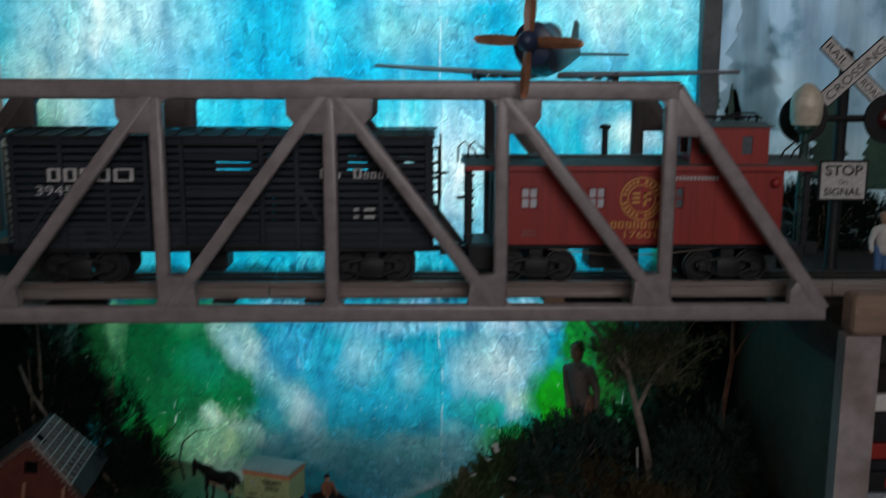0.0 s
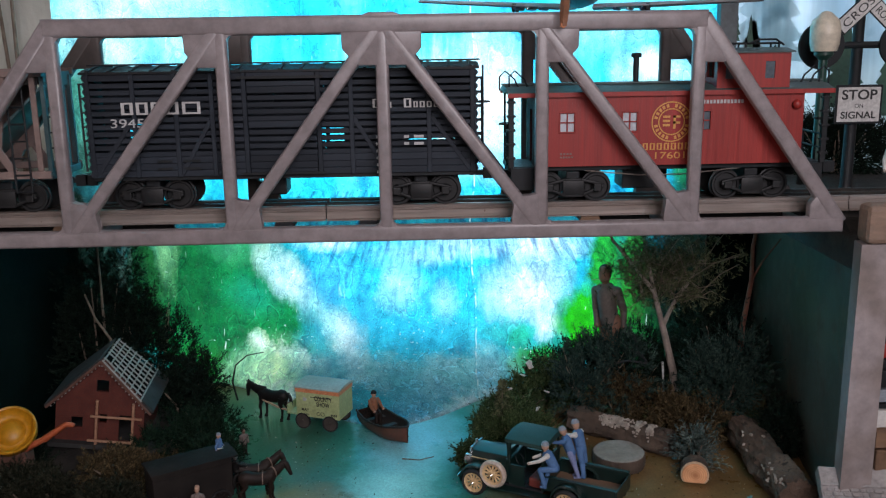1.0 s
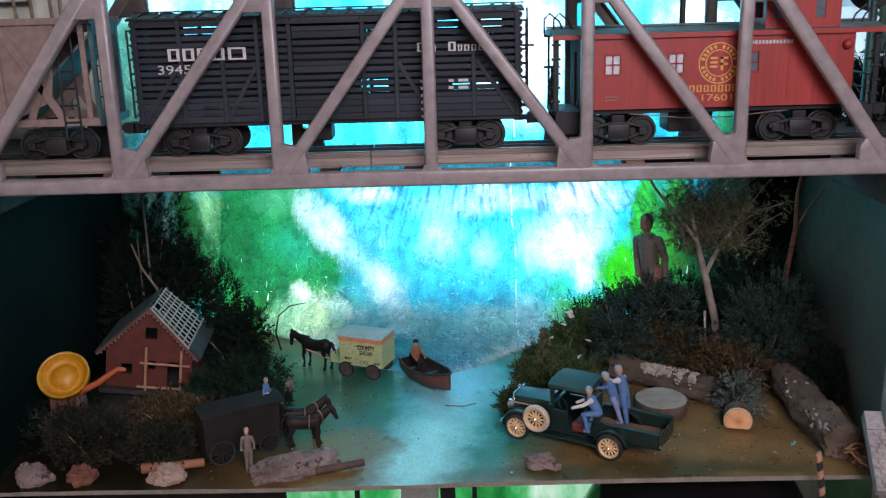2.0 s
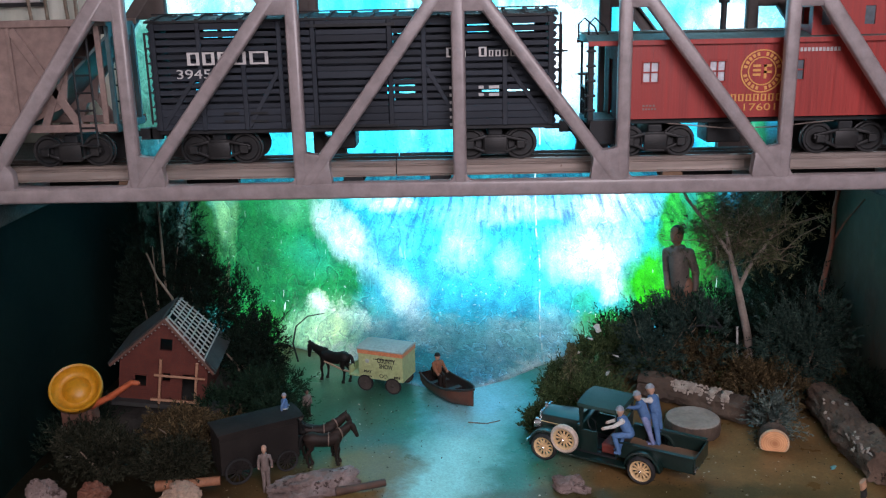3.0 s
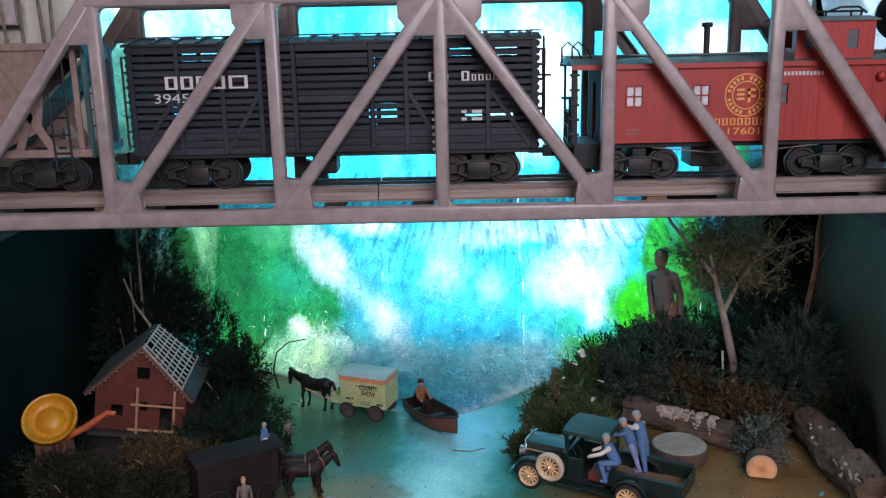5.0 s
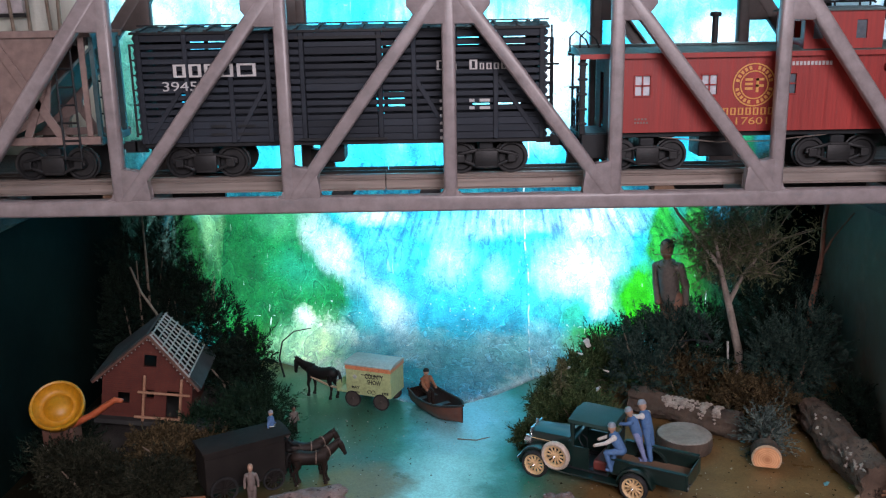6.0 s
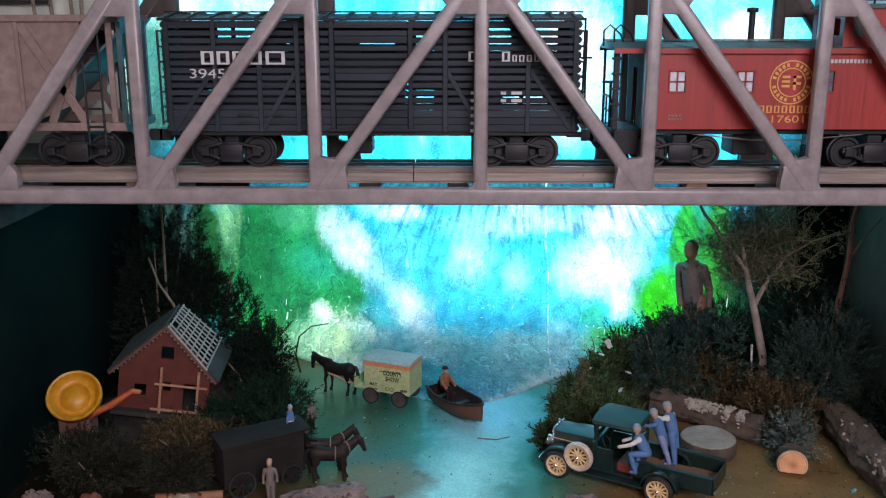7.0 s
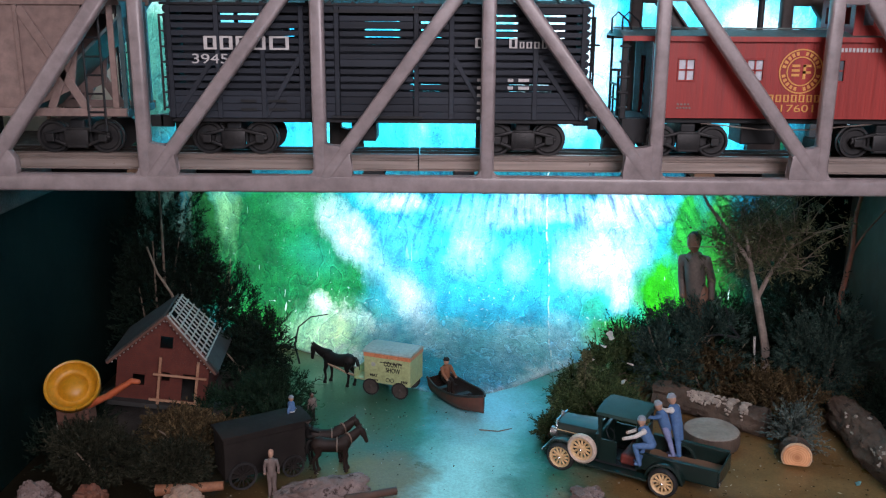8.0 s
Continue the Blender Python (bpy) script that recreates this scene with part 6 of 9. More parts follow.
def log(name, label, p, q, r, material, seed, cut=None, flat=0.0, rough=0.12):
    """A rough log from p to q, its bark uneven; cut: material of the sawn end at p."""
    th = thing(name, label, "log", Matrix.Translation(p))
    p, q = Vector((0, 0, 0)), Vector(q) - Vector(p)
    bm = bmesh.new()
    n = 60
    pts, rad = [], []
    wave = 0.0012 * min(1.0, q.length / 0.08) ** 2
    for i in range(n + 1):
        t = i / n
        pts.append(p.lerp(q, t) + Vector((0, 0, wave * math.sin(t * 5 + seed))))
        rad.append(r * (1 + 0.10 * noise.noise(Vector((t * 4, seed, 0))) - 0.06 * t))
    rings = tube(bm, pts, rad, 44, caps=True)
    d0 = q.normalized()
    for i, ring in enumerate(rings):
        for v in ring:
            c = pts[i]
            d = (v.co - c)
            e = d / r
            k = 1 + rough * noise.fractal(Vector((e.x * 1.6, e.y * 1.6 + i * r * 4, e.z * 1.6 + seed)), 0.75, 2.1, 5)
            k -= rough * 0.55 * abs(noise.noise(Vector((e.x * 5 + seed, i * 0.03, e.z * 5))))
            k -= rough * 0.75 * max(0.0, 0.35 - abs(noise.noise(Vector((e.x * 3.2, e.z * 3.2 + seed, i * 0.045)))) * 1.6)
            k += rough * 0.30 * noise.noise(Vector((e.x * 11, e.z * 11, i * 0.32 + seed)))
            v.co = c + d * k
            if flat:
                v.co.z = max(v.co.z, -flat * r)
    part("bark", bm, material, th, "", 60)
    if cut:
        d = (q - p).normalized()
        m = Matrix.Translation(p - d * 0.0006) @ d.to_track_quat("-Z", "Y").to_matrix().to_4x4()
        inv = m.inverted()
        for nm, mat_, prof, lb in (("cut_face", cut, [(0, 0.0014), (r * 0.86, 0.0011), (r * 0.88, -0.0008), (0, -0.0010)], "sawn face of bare wood"), ("bark_rim", M["palewood"], [(r * 0.885, -0.0008), (r * 0.885, 0.0010), (r * 0.97, 0.0008), (r * 0.99, -0.0008)], "pale rim of sapwood")):
            bm = bmesh.new()
            lathe(bm, prof, m, 36)
            for v in bm.verts:
                if flat:
                    v.co.z = max(v.co.z, -(flat - 0.04) * r)
            part(nm, bm, mat_, th, lb)
    return th


def flake_patch(parent, p, q, r, n, seed, spans, aim, spread=0.42):
    """Ragged plates of pale flaking bark, gathered in a few places along a log; aim: angle round it."""
    rng = random.Random(seed)
    d = (Vector(q) - Vector(p))
    up = Vector((0, -0.6, 1)).normalized()
    up = (up - d.normalized() * up.dot(d.normalized())).normalized()
    side = d.normalized().cross(up)
    bm = bmesh.new()
    for k in range(n):
        t0, dt = spans[rng.randrange(len(spans))]
        t, a = rng.gauss(t0, dt), rng.gauss(aim, spread)
        if not 0.02 < t < 0.98:
            continue
        out = up * math.cos(a) + side * math.sin(a)
        across = out.cross(d.normalized())
        c = d * t + out * r * rng.uniform(0.94, 1.02)
        la, lb, th_ = rng.uniform(0.0006, 0.0020), rng.uniform(0.0006, 0.0016), rng.uniform(0.0006, 0.0016)
        made = bmesh.ops.create_icosphere(bm, subdivisions=2, radius=1.0)
        for v in made["verts"]:
            w = Vector(v.co)
            kk = 1 + 1.1 * noise.fractal(w * 1.9 + Vector((k * 3.7, seed, 0)), 0.8, 2.0, 3)
            v.co = c + (d.normalized() * w.x * la + across * w.y * lb) * kk + out * w.z * th_
    o = part("lichen", bm, M["lichen"], parent, "pale flaking bark and lichen", 40)
    tagged(o, kind="stuff")


M["palewood"] = surface("pale_sapwood", (0.56, 0.36, 0.22), (0.66, 0.45, 0.29), 120, 0.75)
M["lichen"] = surface("pale_lichen", (0.30, 0.24, 0.20), (0.56, 0.48, 0.41), 170, 0.9, 0.0, 0.8, 0.0014)
P, Q = (0.163, 0.172, 0.011), (0.244, 0.116, 0.011)
a = log("log", "rough grey log with pale lichen lying behind the stump", P, Q, 0.0122, M["bark"], 1.0, rough=0.24)
flake_patch(a, P, Q, 0.0120, 300, 3, ((0.34, 0.06), (0.44, 0.05), (0.50, 0.05), (0.69, 0.015), (0.80, 0.02)), -0.10, 0.34)
P, Q = (0.3130, 0.006, 0.0130), (0.3110, 0.133, 0.0150)
b = log("log", "heavy weathered log with torn flaking bark on the ground", P, Q, 0.0156, M["bark_pale"], 2.0, rough=0.26)
flake_patch(b, P, Q, 0.0160, 26, 4, ((0.10, 0.03), (0.18, 0.04), (0.28, 0.03)), -1.05, 0.22)
flake_patch(b, P, Q, 0.0156, 7, 6, ((0.50, 0.08), (0.36, 0.05), (0.70, 0.06)), -0.4)
log("log", "short split log with a bare orange sawn face", (0.2475, 0.0605, 0.0080), (0.2510, 0.0745, 0.0080), 0.0118, M["bark"], 3.0, M["endgrain"], flat=0.62, rough=0.06)


def stump():
    th = thing("stump", "flat round slice of grey wood lying on the ground", "stump", Matrix.Translation((0.1925, 0.1005, 0.0)))
    bm = bmesh.new()
    lathe(bm, [(0, 0.0), (0.0228, 0.0), (0.0235, 0.004), (0.0230, 0.0105), (0.0222, 0.0115)], None, 40)
    for v in bm.verts:
        k = 1 + 0.04 * noise.noise(Vector((v.co.x * 60, v.co.y * 60, 0)))
        v.co.x, v.co.y = v.co.x * k, v.co.y * k
    part("bark", bm, M["bark"], th, "", 50)
    bm = bmesh.new()
    lathe(bm, [(0.0224, 0.0113), (0.0215, 0.0119), (0, 0.0121)], None, 40)
    for v in bm.verts:
        k = 1 + 0.04 * noise.noise(Vector((v.co.x * 60, v.co.y * 60, 0)))
        v.co.x, v.co.y = v.co.x * k, v.co.y * k
    part("cut_face", bm, M["stumptop"], th, "greyed sawn face")


stump()


def rock(label, x, y, rx, ry, rz, turn, material, seed, sink=0.25, lump=0.45):
    bm = bmesh.new()
    ball(bm, (0, 0, 0), 1, 1, 1, 5, 0.0)
    for v in bm.verts:
        d = Vector(v.co)
        k = 1 + lump * noise.fractal(d * 1.1 + Vector((seed, 0, 0)), 1.1, 2.0, 4)
        k += 0.18 * abs(noise.noise(d * 3 + Vector((0, seed, 0)))) - 0.12 * abs(noise.noise(d * 8 + Vector((seed, 0, 0)))) - 0.045 * max(0.0, noise.noise(d * 17 + Vector((seed, 3, 0))))
        v.co = Vector((d.x * rx, d.y * ry, max(d.z, -0.6) * rz)) * k
    o = part("rock", bm, material, None, label, 35)
    o.matrix_basis = pose(x, y, rz * (0.6 - sink * 0.2), 0, 0, turn)
    o["category"] = "rock"
    return o


rock("flat pinkish grey rock lying at the front edge", -0.117, 0.004, 0.034, 0.013, 0.0095, 20, M["rock"], 1.0)
rock("pale rough stone at the front edge", -0.214, -0.004, 0.0135, 0.0085, 0.0085, 10, M["rock_pale"], 2.0)
rock("small grey stone at the front edge", 0.078, 0.005, 0.0130, 0.0075, 0.0065, -10, M["rock"], 3.0)
rock("dark red-brown stone at the front edge", -0.280, -0.003, 0.0105, 0.0075, 0.0085, 0, surface("red_brown_stone", (0.12, 0.04, 0.025), (0.18, 0.07, 0.04), 60, 0.8), 4.0)
rock("pale rounded stone at the front corner", -0.318, -0.003, 0.0125, 0.0075, 0.0095, 0, M["rock"], 6.0)


def stick(label, pts, r0, r1, material, seg=7):
    bm = bmesh.new()
    n = len(pts)
    tube(bm, pts, [r0 + (r1 - r0) * i / (n - 1) for i in range(n)], seg, rough=0.25)
    o = part("stick", bm, material, None, label, 60)
    o["category"] = "stick"
    return o


stick("orange-brown stick of wood lying behind the stone", [(-0.236, 0.006, 0.005), (-0.215, 0.008, 0.0055), (-0.188, 0.012, 0.006)], 0.0045, 0.0036, surface("orange_stick", (0.24, 0.095, 0.045), (0.36, 0.16, 0.085), 90, 0.7))
stick("dark brown stick beside the flat rock", [(-0.098, -0.002, 0.0035), (-0.080, 0.004, 0.0038), (-0.062, 0.012, 0.0035)], 0.0035, 0.0028, surface("brown_stick", (0.065, 0.034, 0.024), (0.11, 0.06, 0.042), 90, 0.7))
stick("black curved wire stem beside the sheet", [(-0.172, 0.262, 0.002), (-0.176, 0.262, 0.022), (-0.172, 0.263, 0.040), (-0.160, 0.265, 0.050), (-0.143, 0.268, 0.052)], 0.0011, 0.0005, M["black"])
stick("pale dead branch leaning over the house", [(-0.262, 0.205, 0.040), (-0.276, 0.203, 0.092), (-0.288, 0.203, 0.112), (-0.296, 0.204, 0.136)], 0.0016, 0.0009, M["twig"])
stick("bare upright stem before the side board", [(-0.292, 0.235, 0.09), (-0.2915, 0.236, 0.135), (-0.292, 0.238, 0.19)], 0.0013, 0.0009, M["twig"])
stick("white birch twig standing in the moss", [(0.2555, 0.189, 0.006), (0.2540, 0.1895, 0.036), (0.2525, 0.190, 0.060)], 0.0009, 0.0012, surface("white_birch", (0.42, 0.40, 0.38), (0.60, 0.58, 0.55), 300, 0.7, speck=((0.05, 0.04, 0.04), 0.55)))
stick("fallen twig at the river's edge", [(0.002, 0.118, 0.001), (0.018, 0.114, 0.0016), (0.030, 0.121, 0.001)], 0.0007, 0.0004, M["twig"])
stick("reddish bare trunk standing in the corner", [(0.338, 0.222, 0.03), (0.340, 0.222, 0.085), (0.346, 0.223, 0.130), (0.345, 0.222, 0.165), (0.350, 0.222, 0.195)], 0.0028, 0.0017, M["redtwig"])
stick("reddish side branch of the bare trunk", [(0.346, 0.223, 0.130), (0.356, 0.222, 0.150), (0.372, 0.221, 0.172)], 0.0014, 0.0007, M["redtwig"])
def root_tangle():
    th = thing("root_tangle", "tangle of dry orange and tan roots at the log's end", "roots", Matrix.Translation((0.324, -0.006, 0.0)))
    rr = random.Random(70)
    for k in range(26):
        bm = bmesh.new()
        x, y, z = rr.uniform(-0.018, 0.010), rr.uniform(-0.010, 0.008), rr.uniform(0.001, 0.016)
        a_ = rr.uniform(-0.6, 0.5)
        pts = [Vector((x, y, z))]
        for j in range(5):
            pts.append(pts[-1] + Vector((math.cos(a_) * rr.uniform(0.002, 0.006), rr.gauss(-0.0008, 0.0018), rr.gauss(-0.0004, 0.0022))))
            pts[-1].z = max(pts[-1].z, 0.0008)
        tube(bm, pts, [0.0010, 0.0009, 0.0008, 0.0006, 0.0005, 0.0003], 5, rough=0.3)
        part("root", bm, M["dullbrown"] if k % 3 == 0 else M["rootwood"], th)


M["rootwood"] = surface("dry_root", (0.26, 0.11, 0.055), (0.44, 0.24, 0.14), 120, 0.8, 0.0, 0.4)
root_tangle()


# ---- trees ----
def open_tree():
    th = thing("tree", "bare-stemmed model tree with thin olive foliage", "tree", Matrix.Translation((0.262, 0.19, 0.0)))
    rng = random.Random(9)
    bm = bmesh.new()
    tube(bm, [(0.006, 0, 0.0), (0.001, 0, 0.05), (-0.009, 0, 0.090), (-0.017, 0.0, 0.118), (-0.022, 0.002, 0.140), (-0.030, 0.004, 0.175)], [0.0042, 0.0036, 0.0031, 0.0025, 0.0019, 0.0011], 9, rough=0.2)
    tube(bm, [(-0.011, 0, 0.096), (-0.001, 0.002, 0.118), (0.012, 0.004, 0.136), (0.024, 0.006, 0.156)], [0.0025, 0.0020, 0.0016, 0.0009], 8, rough=0.2)
    tube(bm, [(-0.020, 0.0, 0.130), (-0.040, -0.002, 0.155), (-0.062, -0.004, 0.182), (-0.074, -0.004, 0.204)], [0.0020, 0.0016, 0.0013, 0.0008], 7, rough=0.2)
    part("trunk", bm, surface("pale_tree_bark", (0.21, 0.165, 0.14), (0.34, 0.28, 0.24), 80, 0.8, 0.0, 0.5, 0.0008), th)
    lv = Leaves()
    tips = []
    bm = bmesh.new()
    for k in range(90):
        s = rng.random()
        base = Vector((-0.024 + rng.uniform(-0.018, 0.05), rng.uniform(-0.006, 0.012), rng.uniform(0.118, 0.165)))
        e = base + Vector((rng.gauss(0, 0.026), rng.gauss(0, 0.020), rng.uniform(-0.012, 0.040)))
        tube(bm, [base, base.lerp(e, 0.5) + Vector((0, 0, 0.004)), e], [0.0007, 0.0005, 0.0003], 4)
        for j in range(16):
            p = base.lerp(e, rng.uniform(0.2, 1.1)) + Vector((rng.gauss(0, 0.006), rng.gauss(0, 0.006), rng.gauss(0, 0.006)))
            lv.sprig(p, (rng.gauss(0, 1), rng.gauss(0, 1), rng.gauss(0.1, 1)), 0.008, 0.0055, 0.00055, 6, rng)
    tagged(part("twig", bm, M["twig"], th), kind="stuff")
    mesh_part("crown", lv.v, lv.f, M["leaf_olive"], th)
    # forked bare twig at its foot
    bm = bmesh.new()
    for pts in ([(-0.020, -0.004, 0.055), (-0.034, -0.004, 0.072), (-0.040, -0.004, 0.092)], [(-0.030, -0.004, 0.068), (-0.046, -0.004, 0.076)], [(-0.024, -0.004, 0.060), (-0.044, -0.006, 0.064), (-0.056, -0.006, 0.062)]):
        tube(bm, pts, [0.0013, 0.0009, 0.0006][:len(pts)], 6, rough=0.2)
    part("dead_twig", bm, M["black"], th)


open_tree()


def fir(x, y, h, r, seed):
    th = thing("fir", "tiny dark model fir on the bank", "tree", Matrix.Translation((x, y, 0)))
    rng = random.Random(seed)
    bm = bmesh.new()
    tube(bm, [(0, 0, 0), (0, 0, h)], [0.0012, 0.0003], 6)
    part("trunk", bm, M["twig"], th)
    lv = Leaves()
    for k in range(150):
        t = rng.uniform(0.12, 1.0)
        a = rng.uniform(0, 6.283)
        d = Vector((math.cos(a), math.sin(a), -0.25))
        rr = r * (1.05 - t)
        for q in range(3):
            lv.sprig(Vector((0, 0, h * t)) + d * rr * q / 3, d, rr / 3 + 0.002, 0.0032, 0.0006, 5, rng)
    mesh_part("crown", lv.v, lv.f, M["leaf_olive"], th)


fir(0.094, 0.146, 0.062, 0.017, 3)
fir(0.075, 0.158, 0.026, 0.010, 4)


# dried scraps caught in the moss and lying on the floor
def scrap(label, x, y, z, size, material, seed):
    rng = random.Random(seed)
    bm = bmesh.new()
    ball(bm, (0, 0, 0), size, size * 0.55, size * 0.22, 2, 0.7, 500 + seed)
    o = part("leaf_scrap", bm, material, None, label, 50)
    o.matrix_basis = pose(x, y, z, rng.uniform(-30, 30), rng.uniform(-30, 30), rng.uniform(0, 360))
    o["category"] = "leaf"


M["petal"] = surface("dry_pale_petal", (0.50, 0.42, 0.38), (0.66, 0.58, 0.53), 200, 0.8)
M["tealscrap"] = surface("faded_teal_paper", (0.10, 0.30, 0.34), (0.16, 0.40, 0.44), 200, 0.8)
for k, (x, y, z, size) in enumerate(((0.139, 0.175, 0.0385, 0.0034), (0.126, 0.140, 0.0365, 0.0034), (0.128, 0.220, 0.050, 0.0060), (0.104, 0.180, 0.040, 0.0045), (0.120, 0.205, 0.044, 0.0035))):
    scrap("small pale dried leaf caught in the moss", x, y, z, size, M["petal"], 40 + k)
for k, (x, y) in enumerate(((0.243, 0.105), (0.284, 0.032))):
    scrap("scrap of faded teal paper on the floor", x, y, 0.0012, 0.0036, M["tealscrap"], 50 + k)


# ---- figures, each one plain mesh ----
def paint_from(bm, start, index):
    bm.faces.ensure_lookup_table()
    for f in bm.faces[start:]:
        f.material_index = index


def figurine(label, m, h, mats, arms=((0.12, -0.02, 0.48), (-0.12, -0.02, 0.48)), legs=((0.06, 0.0), (-0.06, 0.0)), lean=0.0, hat=True, seat=False, bib=False):
    """A small moulded figure, h tall: mats are trousers, top, skin, cap."""
    bm = bmesh.new()
    hip, neck = Vector((0, 0, 0.50)), Vector((0, lean, 0.82))
    for dx, dy in legs:
        foot = Vector((dx, dy, 0.03))
        knee = Vector((dx * 0.8, dy * 0.5 - (0.16 if seat else 0.0), 0.27 if not seat else 0.46))
        if seat:
            foot = Vector((dx, -0.17, 0.14))
        limb(bm, hip + Vector((math.copysign(0.055, dx), 0, 0)), knee, 0.066, 0.052)
        limb(bm, knee, foot, 0.050, 0.040)
        limb(bm, foot, foot + Vector((0, -0.07, -0.005)), 0.032, 0.028)
    paint_from(bm, 0, 0)
    n = len(bm.faces)
    limb(bm, hip, hip.lerp(neck, 0.75), 0.095, 0.105)
    if bib:
        n = len(bm.faces)
        paint_from(bm, 0, 0)
    limb(bm, hip.lerp(neck, 0.80) + Vector((-0.085, 0, 0)), hip.lerp(neck, 0.80) + Vector((0.085, 0, 0)), 0.056, 0.056)
    sh = hip.lerp(neck, 0.82)
    for ax, ay, az in arms:
        s0 = sh + Vector((math.copysign(0.115, ax), 0, 0))
        hand = Vector((ax * 1.3, ay, az))
        elbow = s0.lerp(hand, 0.5) + Vector((math.copysign(0.018, ax), 0.03, -0.01))
        limb(bm, s0, elbow, 0.045, 0.038)
        limb(bm, elbow, hand, 0.036, 0.030)
    paint_from(bm, n, 1)
    n = len(bm.faces)
    limb(bm, neck - Vector((0, 0, 0.03)), neck + Vector((0, 0, 0.03)), 0.035, 0.035)
    ball(bm, neck + Vector((0, -0.008, 0.095)), 0.062, 0.072, 0.082, 2)
    for ax, ay, az in arms:
        ball(bm, Vector((ax * 1.3, ay, az)), 0.034, 0.034, 0.036, 1)
    paint_from(bm, n, 2)
    n = len(bm.faces)
    if hat:
        lathe(bm, [(0.0, 0.062), (0.045, 0.055), (0.068, 0.020), (0.072, 0.0), (0.078, -0.006), (0.0, -0.010)], Matrix.Translation(neck + Vector((0, -0.010, 0.130))), 14)
    else:
        ball(bm, neck + Vector((0, 0.012, 0.120)), 0.066, 0.070, 0.064, 2)
    paint_from(bm, n, 3)
    for v in bm.verts:
        v.co *= h
    o = part("figurine", bm, mats, None, label, 60)
    o.matrix_basis = m
    o["category"] = "figurine"
    return o


def horse(label, m, h, mat_, mane, nod=0.0, stride=0.07, collar=None):
    """A toy horse, h to the withers, heading along x; nod: degrees by which neck and head are lowered."""
    bm = bmesh.new()
    turn = Matrix.Translation((0.34, 0, 0.88)) @ Matrix.Rotation(radians(nod), 4, "Y") @ Matrix.Translation((-0.34, 0, -0.88))

    def run(stations, y=0.0, flat=1.0, tip=False, seg=12):
        """Rounded form through (x, z, radius), flattened sideways."""
        first = len(bm.verts)
        tube(bm, [(x, 0, z) for x, z, _ in stations], [r for _, _, r in stations], seg)
        bm.verts.ensure_lookup_table()
        for v in bm.verts[first:]:
            v.co.y = v.co.y * flat + y
            if tip:
                v.co = turn @ v.co
    run([(-0.63, 0.88, 0.03), (-0.60, 0.88, 0.12), (-0.52, 0.86, 0.195), (-0.40, 0.85, 0.225), (-0.22, 0.81, 0.205), (-0.02, 0.79, 0.200), (0.16, 0.80, 0.210), (0.30, 0.84, 0.215), (0.40, 0.87, 0.185), (0.47, 0.89, 0.12), (0.50, 0.89, 0.03)], 0, 0.86, seg=16)
    run([(0.26, 0.86, 0.20), (0.38, 0.97, 0.185), (0.50, 1.10, 0.150), (0.59, 1.22, 0.118), (0.65, 1.32, 0.095), (0.68, 1.38, 0.05)], 0, 0.62, True)
    run([(0.60, 1.37, 0.03), (0.63, 1.36, 0.085), (0.70, 1.31, 0.105), (0.78, 1.22, 0.088), (0.86, 1.12, 0.064), (0.91, 1.05, 0.060), (0.94, 1.01, 0.046), (0.95, 0.995, 0.01)], 0, 0.70, True)
    for e in (-1, 1):
        run([(0.63, 1.40, 0.030), (0.645, 1.46, 0.024), (0.65, 1.50, 0.004)], e * 0.05, 0.6, True, 6)
    for y, b in ((0.10, stride), (-0.10, -stride)):
        run([(0.31, 0.84, 0.10), (0.33, 0.70, 0.100), (0.335 + b * 0.4, 0.56, 0.066), (0.34 + b * 0.9, 0.45, 0.052), (0.34 + b, 0.40, 0.052), (0.33 + b * 0.8, 0.26, 0.034), (0.335 + b * 0.7, 0.14, 0.042), (0.36 + b * 0.7, 0.09, 0.040), (0.37 + b * 0.7, 0.05, 0.058), (0.37 + b * 0.7, 0.0, 0.062)], y, 0.9, seg=9)
        run([(-0.45, 0.84, 0.14), (-0.43, 0.70, 0.130), (-0.41 - b * 0.3, 0.58, 0.082), (-0.48 - b * 0.7, 0.46, 0.056), (-0.53 - b, 0.40, 0.050), (-0.51 - b, 0.26, 0.036), (-0.50 - b, 0.14, 0.044), (-0.475 - b, 0.09, 0.042), (-0.465 - b, 0.05, 0.058), (-0.465 - b, 0.0, 0.062)], -y, 0.9, seg=9)
    n = len(bm.faces)
    run([(-0.60, 0.98, 0.03), (-0.66, 0.97, 0.045), (-0.71, 0.88, 0.055), (-0.74, 0.74, 0.062), (-0.75, 0.60, 0.045), (-0.75, 0.52, 0.01)], 0, 0.8, seg=8)
    run([(0.30, 1.06, 0.03), (0.40, 1.13, 0.060), (0.50, 1.25, 0.055), (0.58, 1.37, 0.050), (0.64, 1.44, 0.045), (0.70, 1.39, 0.02)], 0, 0.45, True, 8)
    paint_from(bm, n, 1)
    n = len(bm.faces)
    if collar:
        ring = [turn @ Vector((0.40 + 0.115 * math.cos(a), 0.155 * math.sin(a), 1.00 + 0.205 * math.cos(a + 2.3))) for a in (2 * math.pi * k / 18 for k in range(19))]
        tube(bm, ring, 0.022, 6)
        tube(bm, [(0.10 + 0.01 * math.cos(a), 0.188 * math.sin(a), 0.80 + 0.214 * math.cos(a)) for a in (2 * math.pi * k / 18 for k in range(19))], 0.018, 6)
        paint_from(bm, n, 2)
    for v in bm.verts:
        v.co *= h
    o = part("toy_horse", bm, [mat_, mane] + ([collar] if collar else []), None, label, 60)
    o.matrix_basis = m
    o["category"] = "toy horse"
    return o


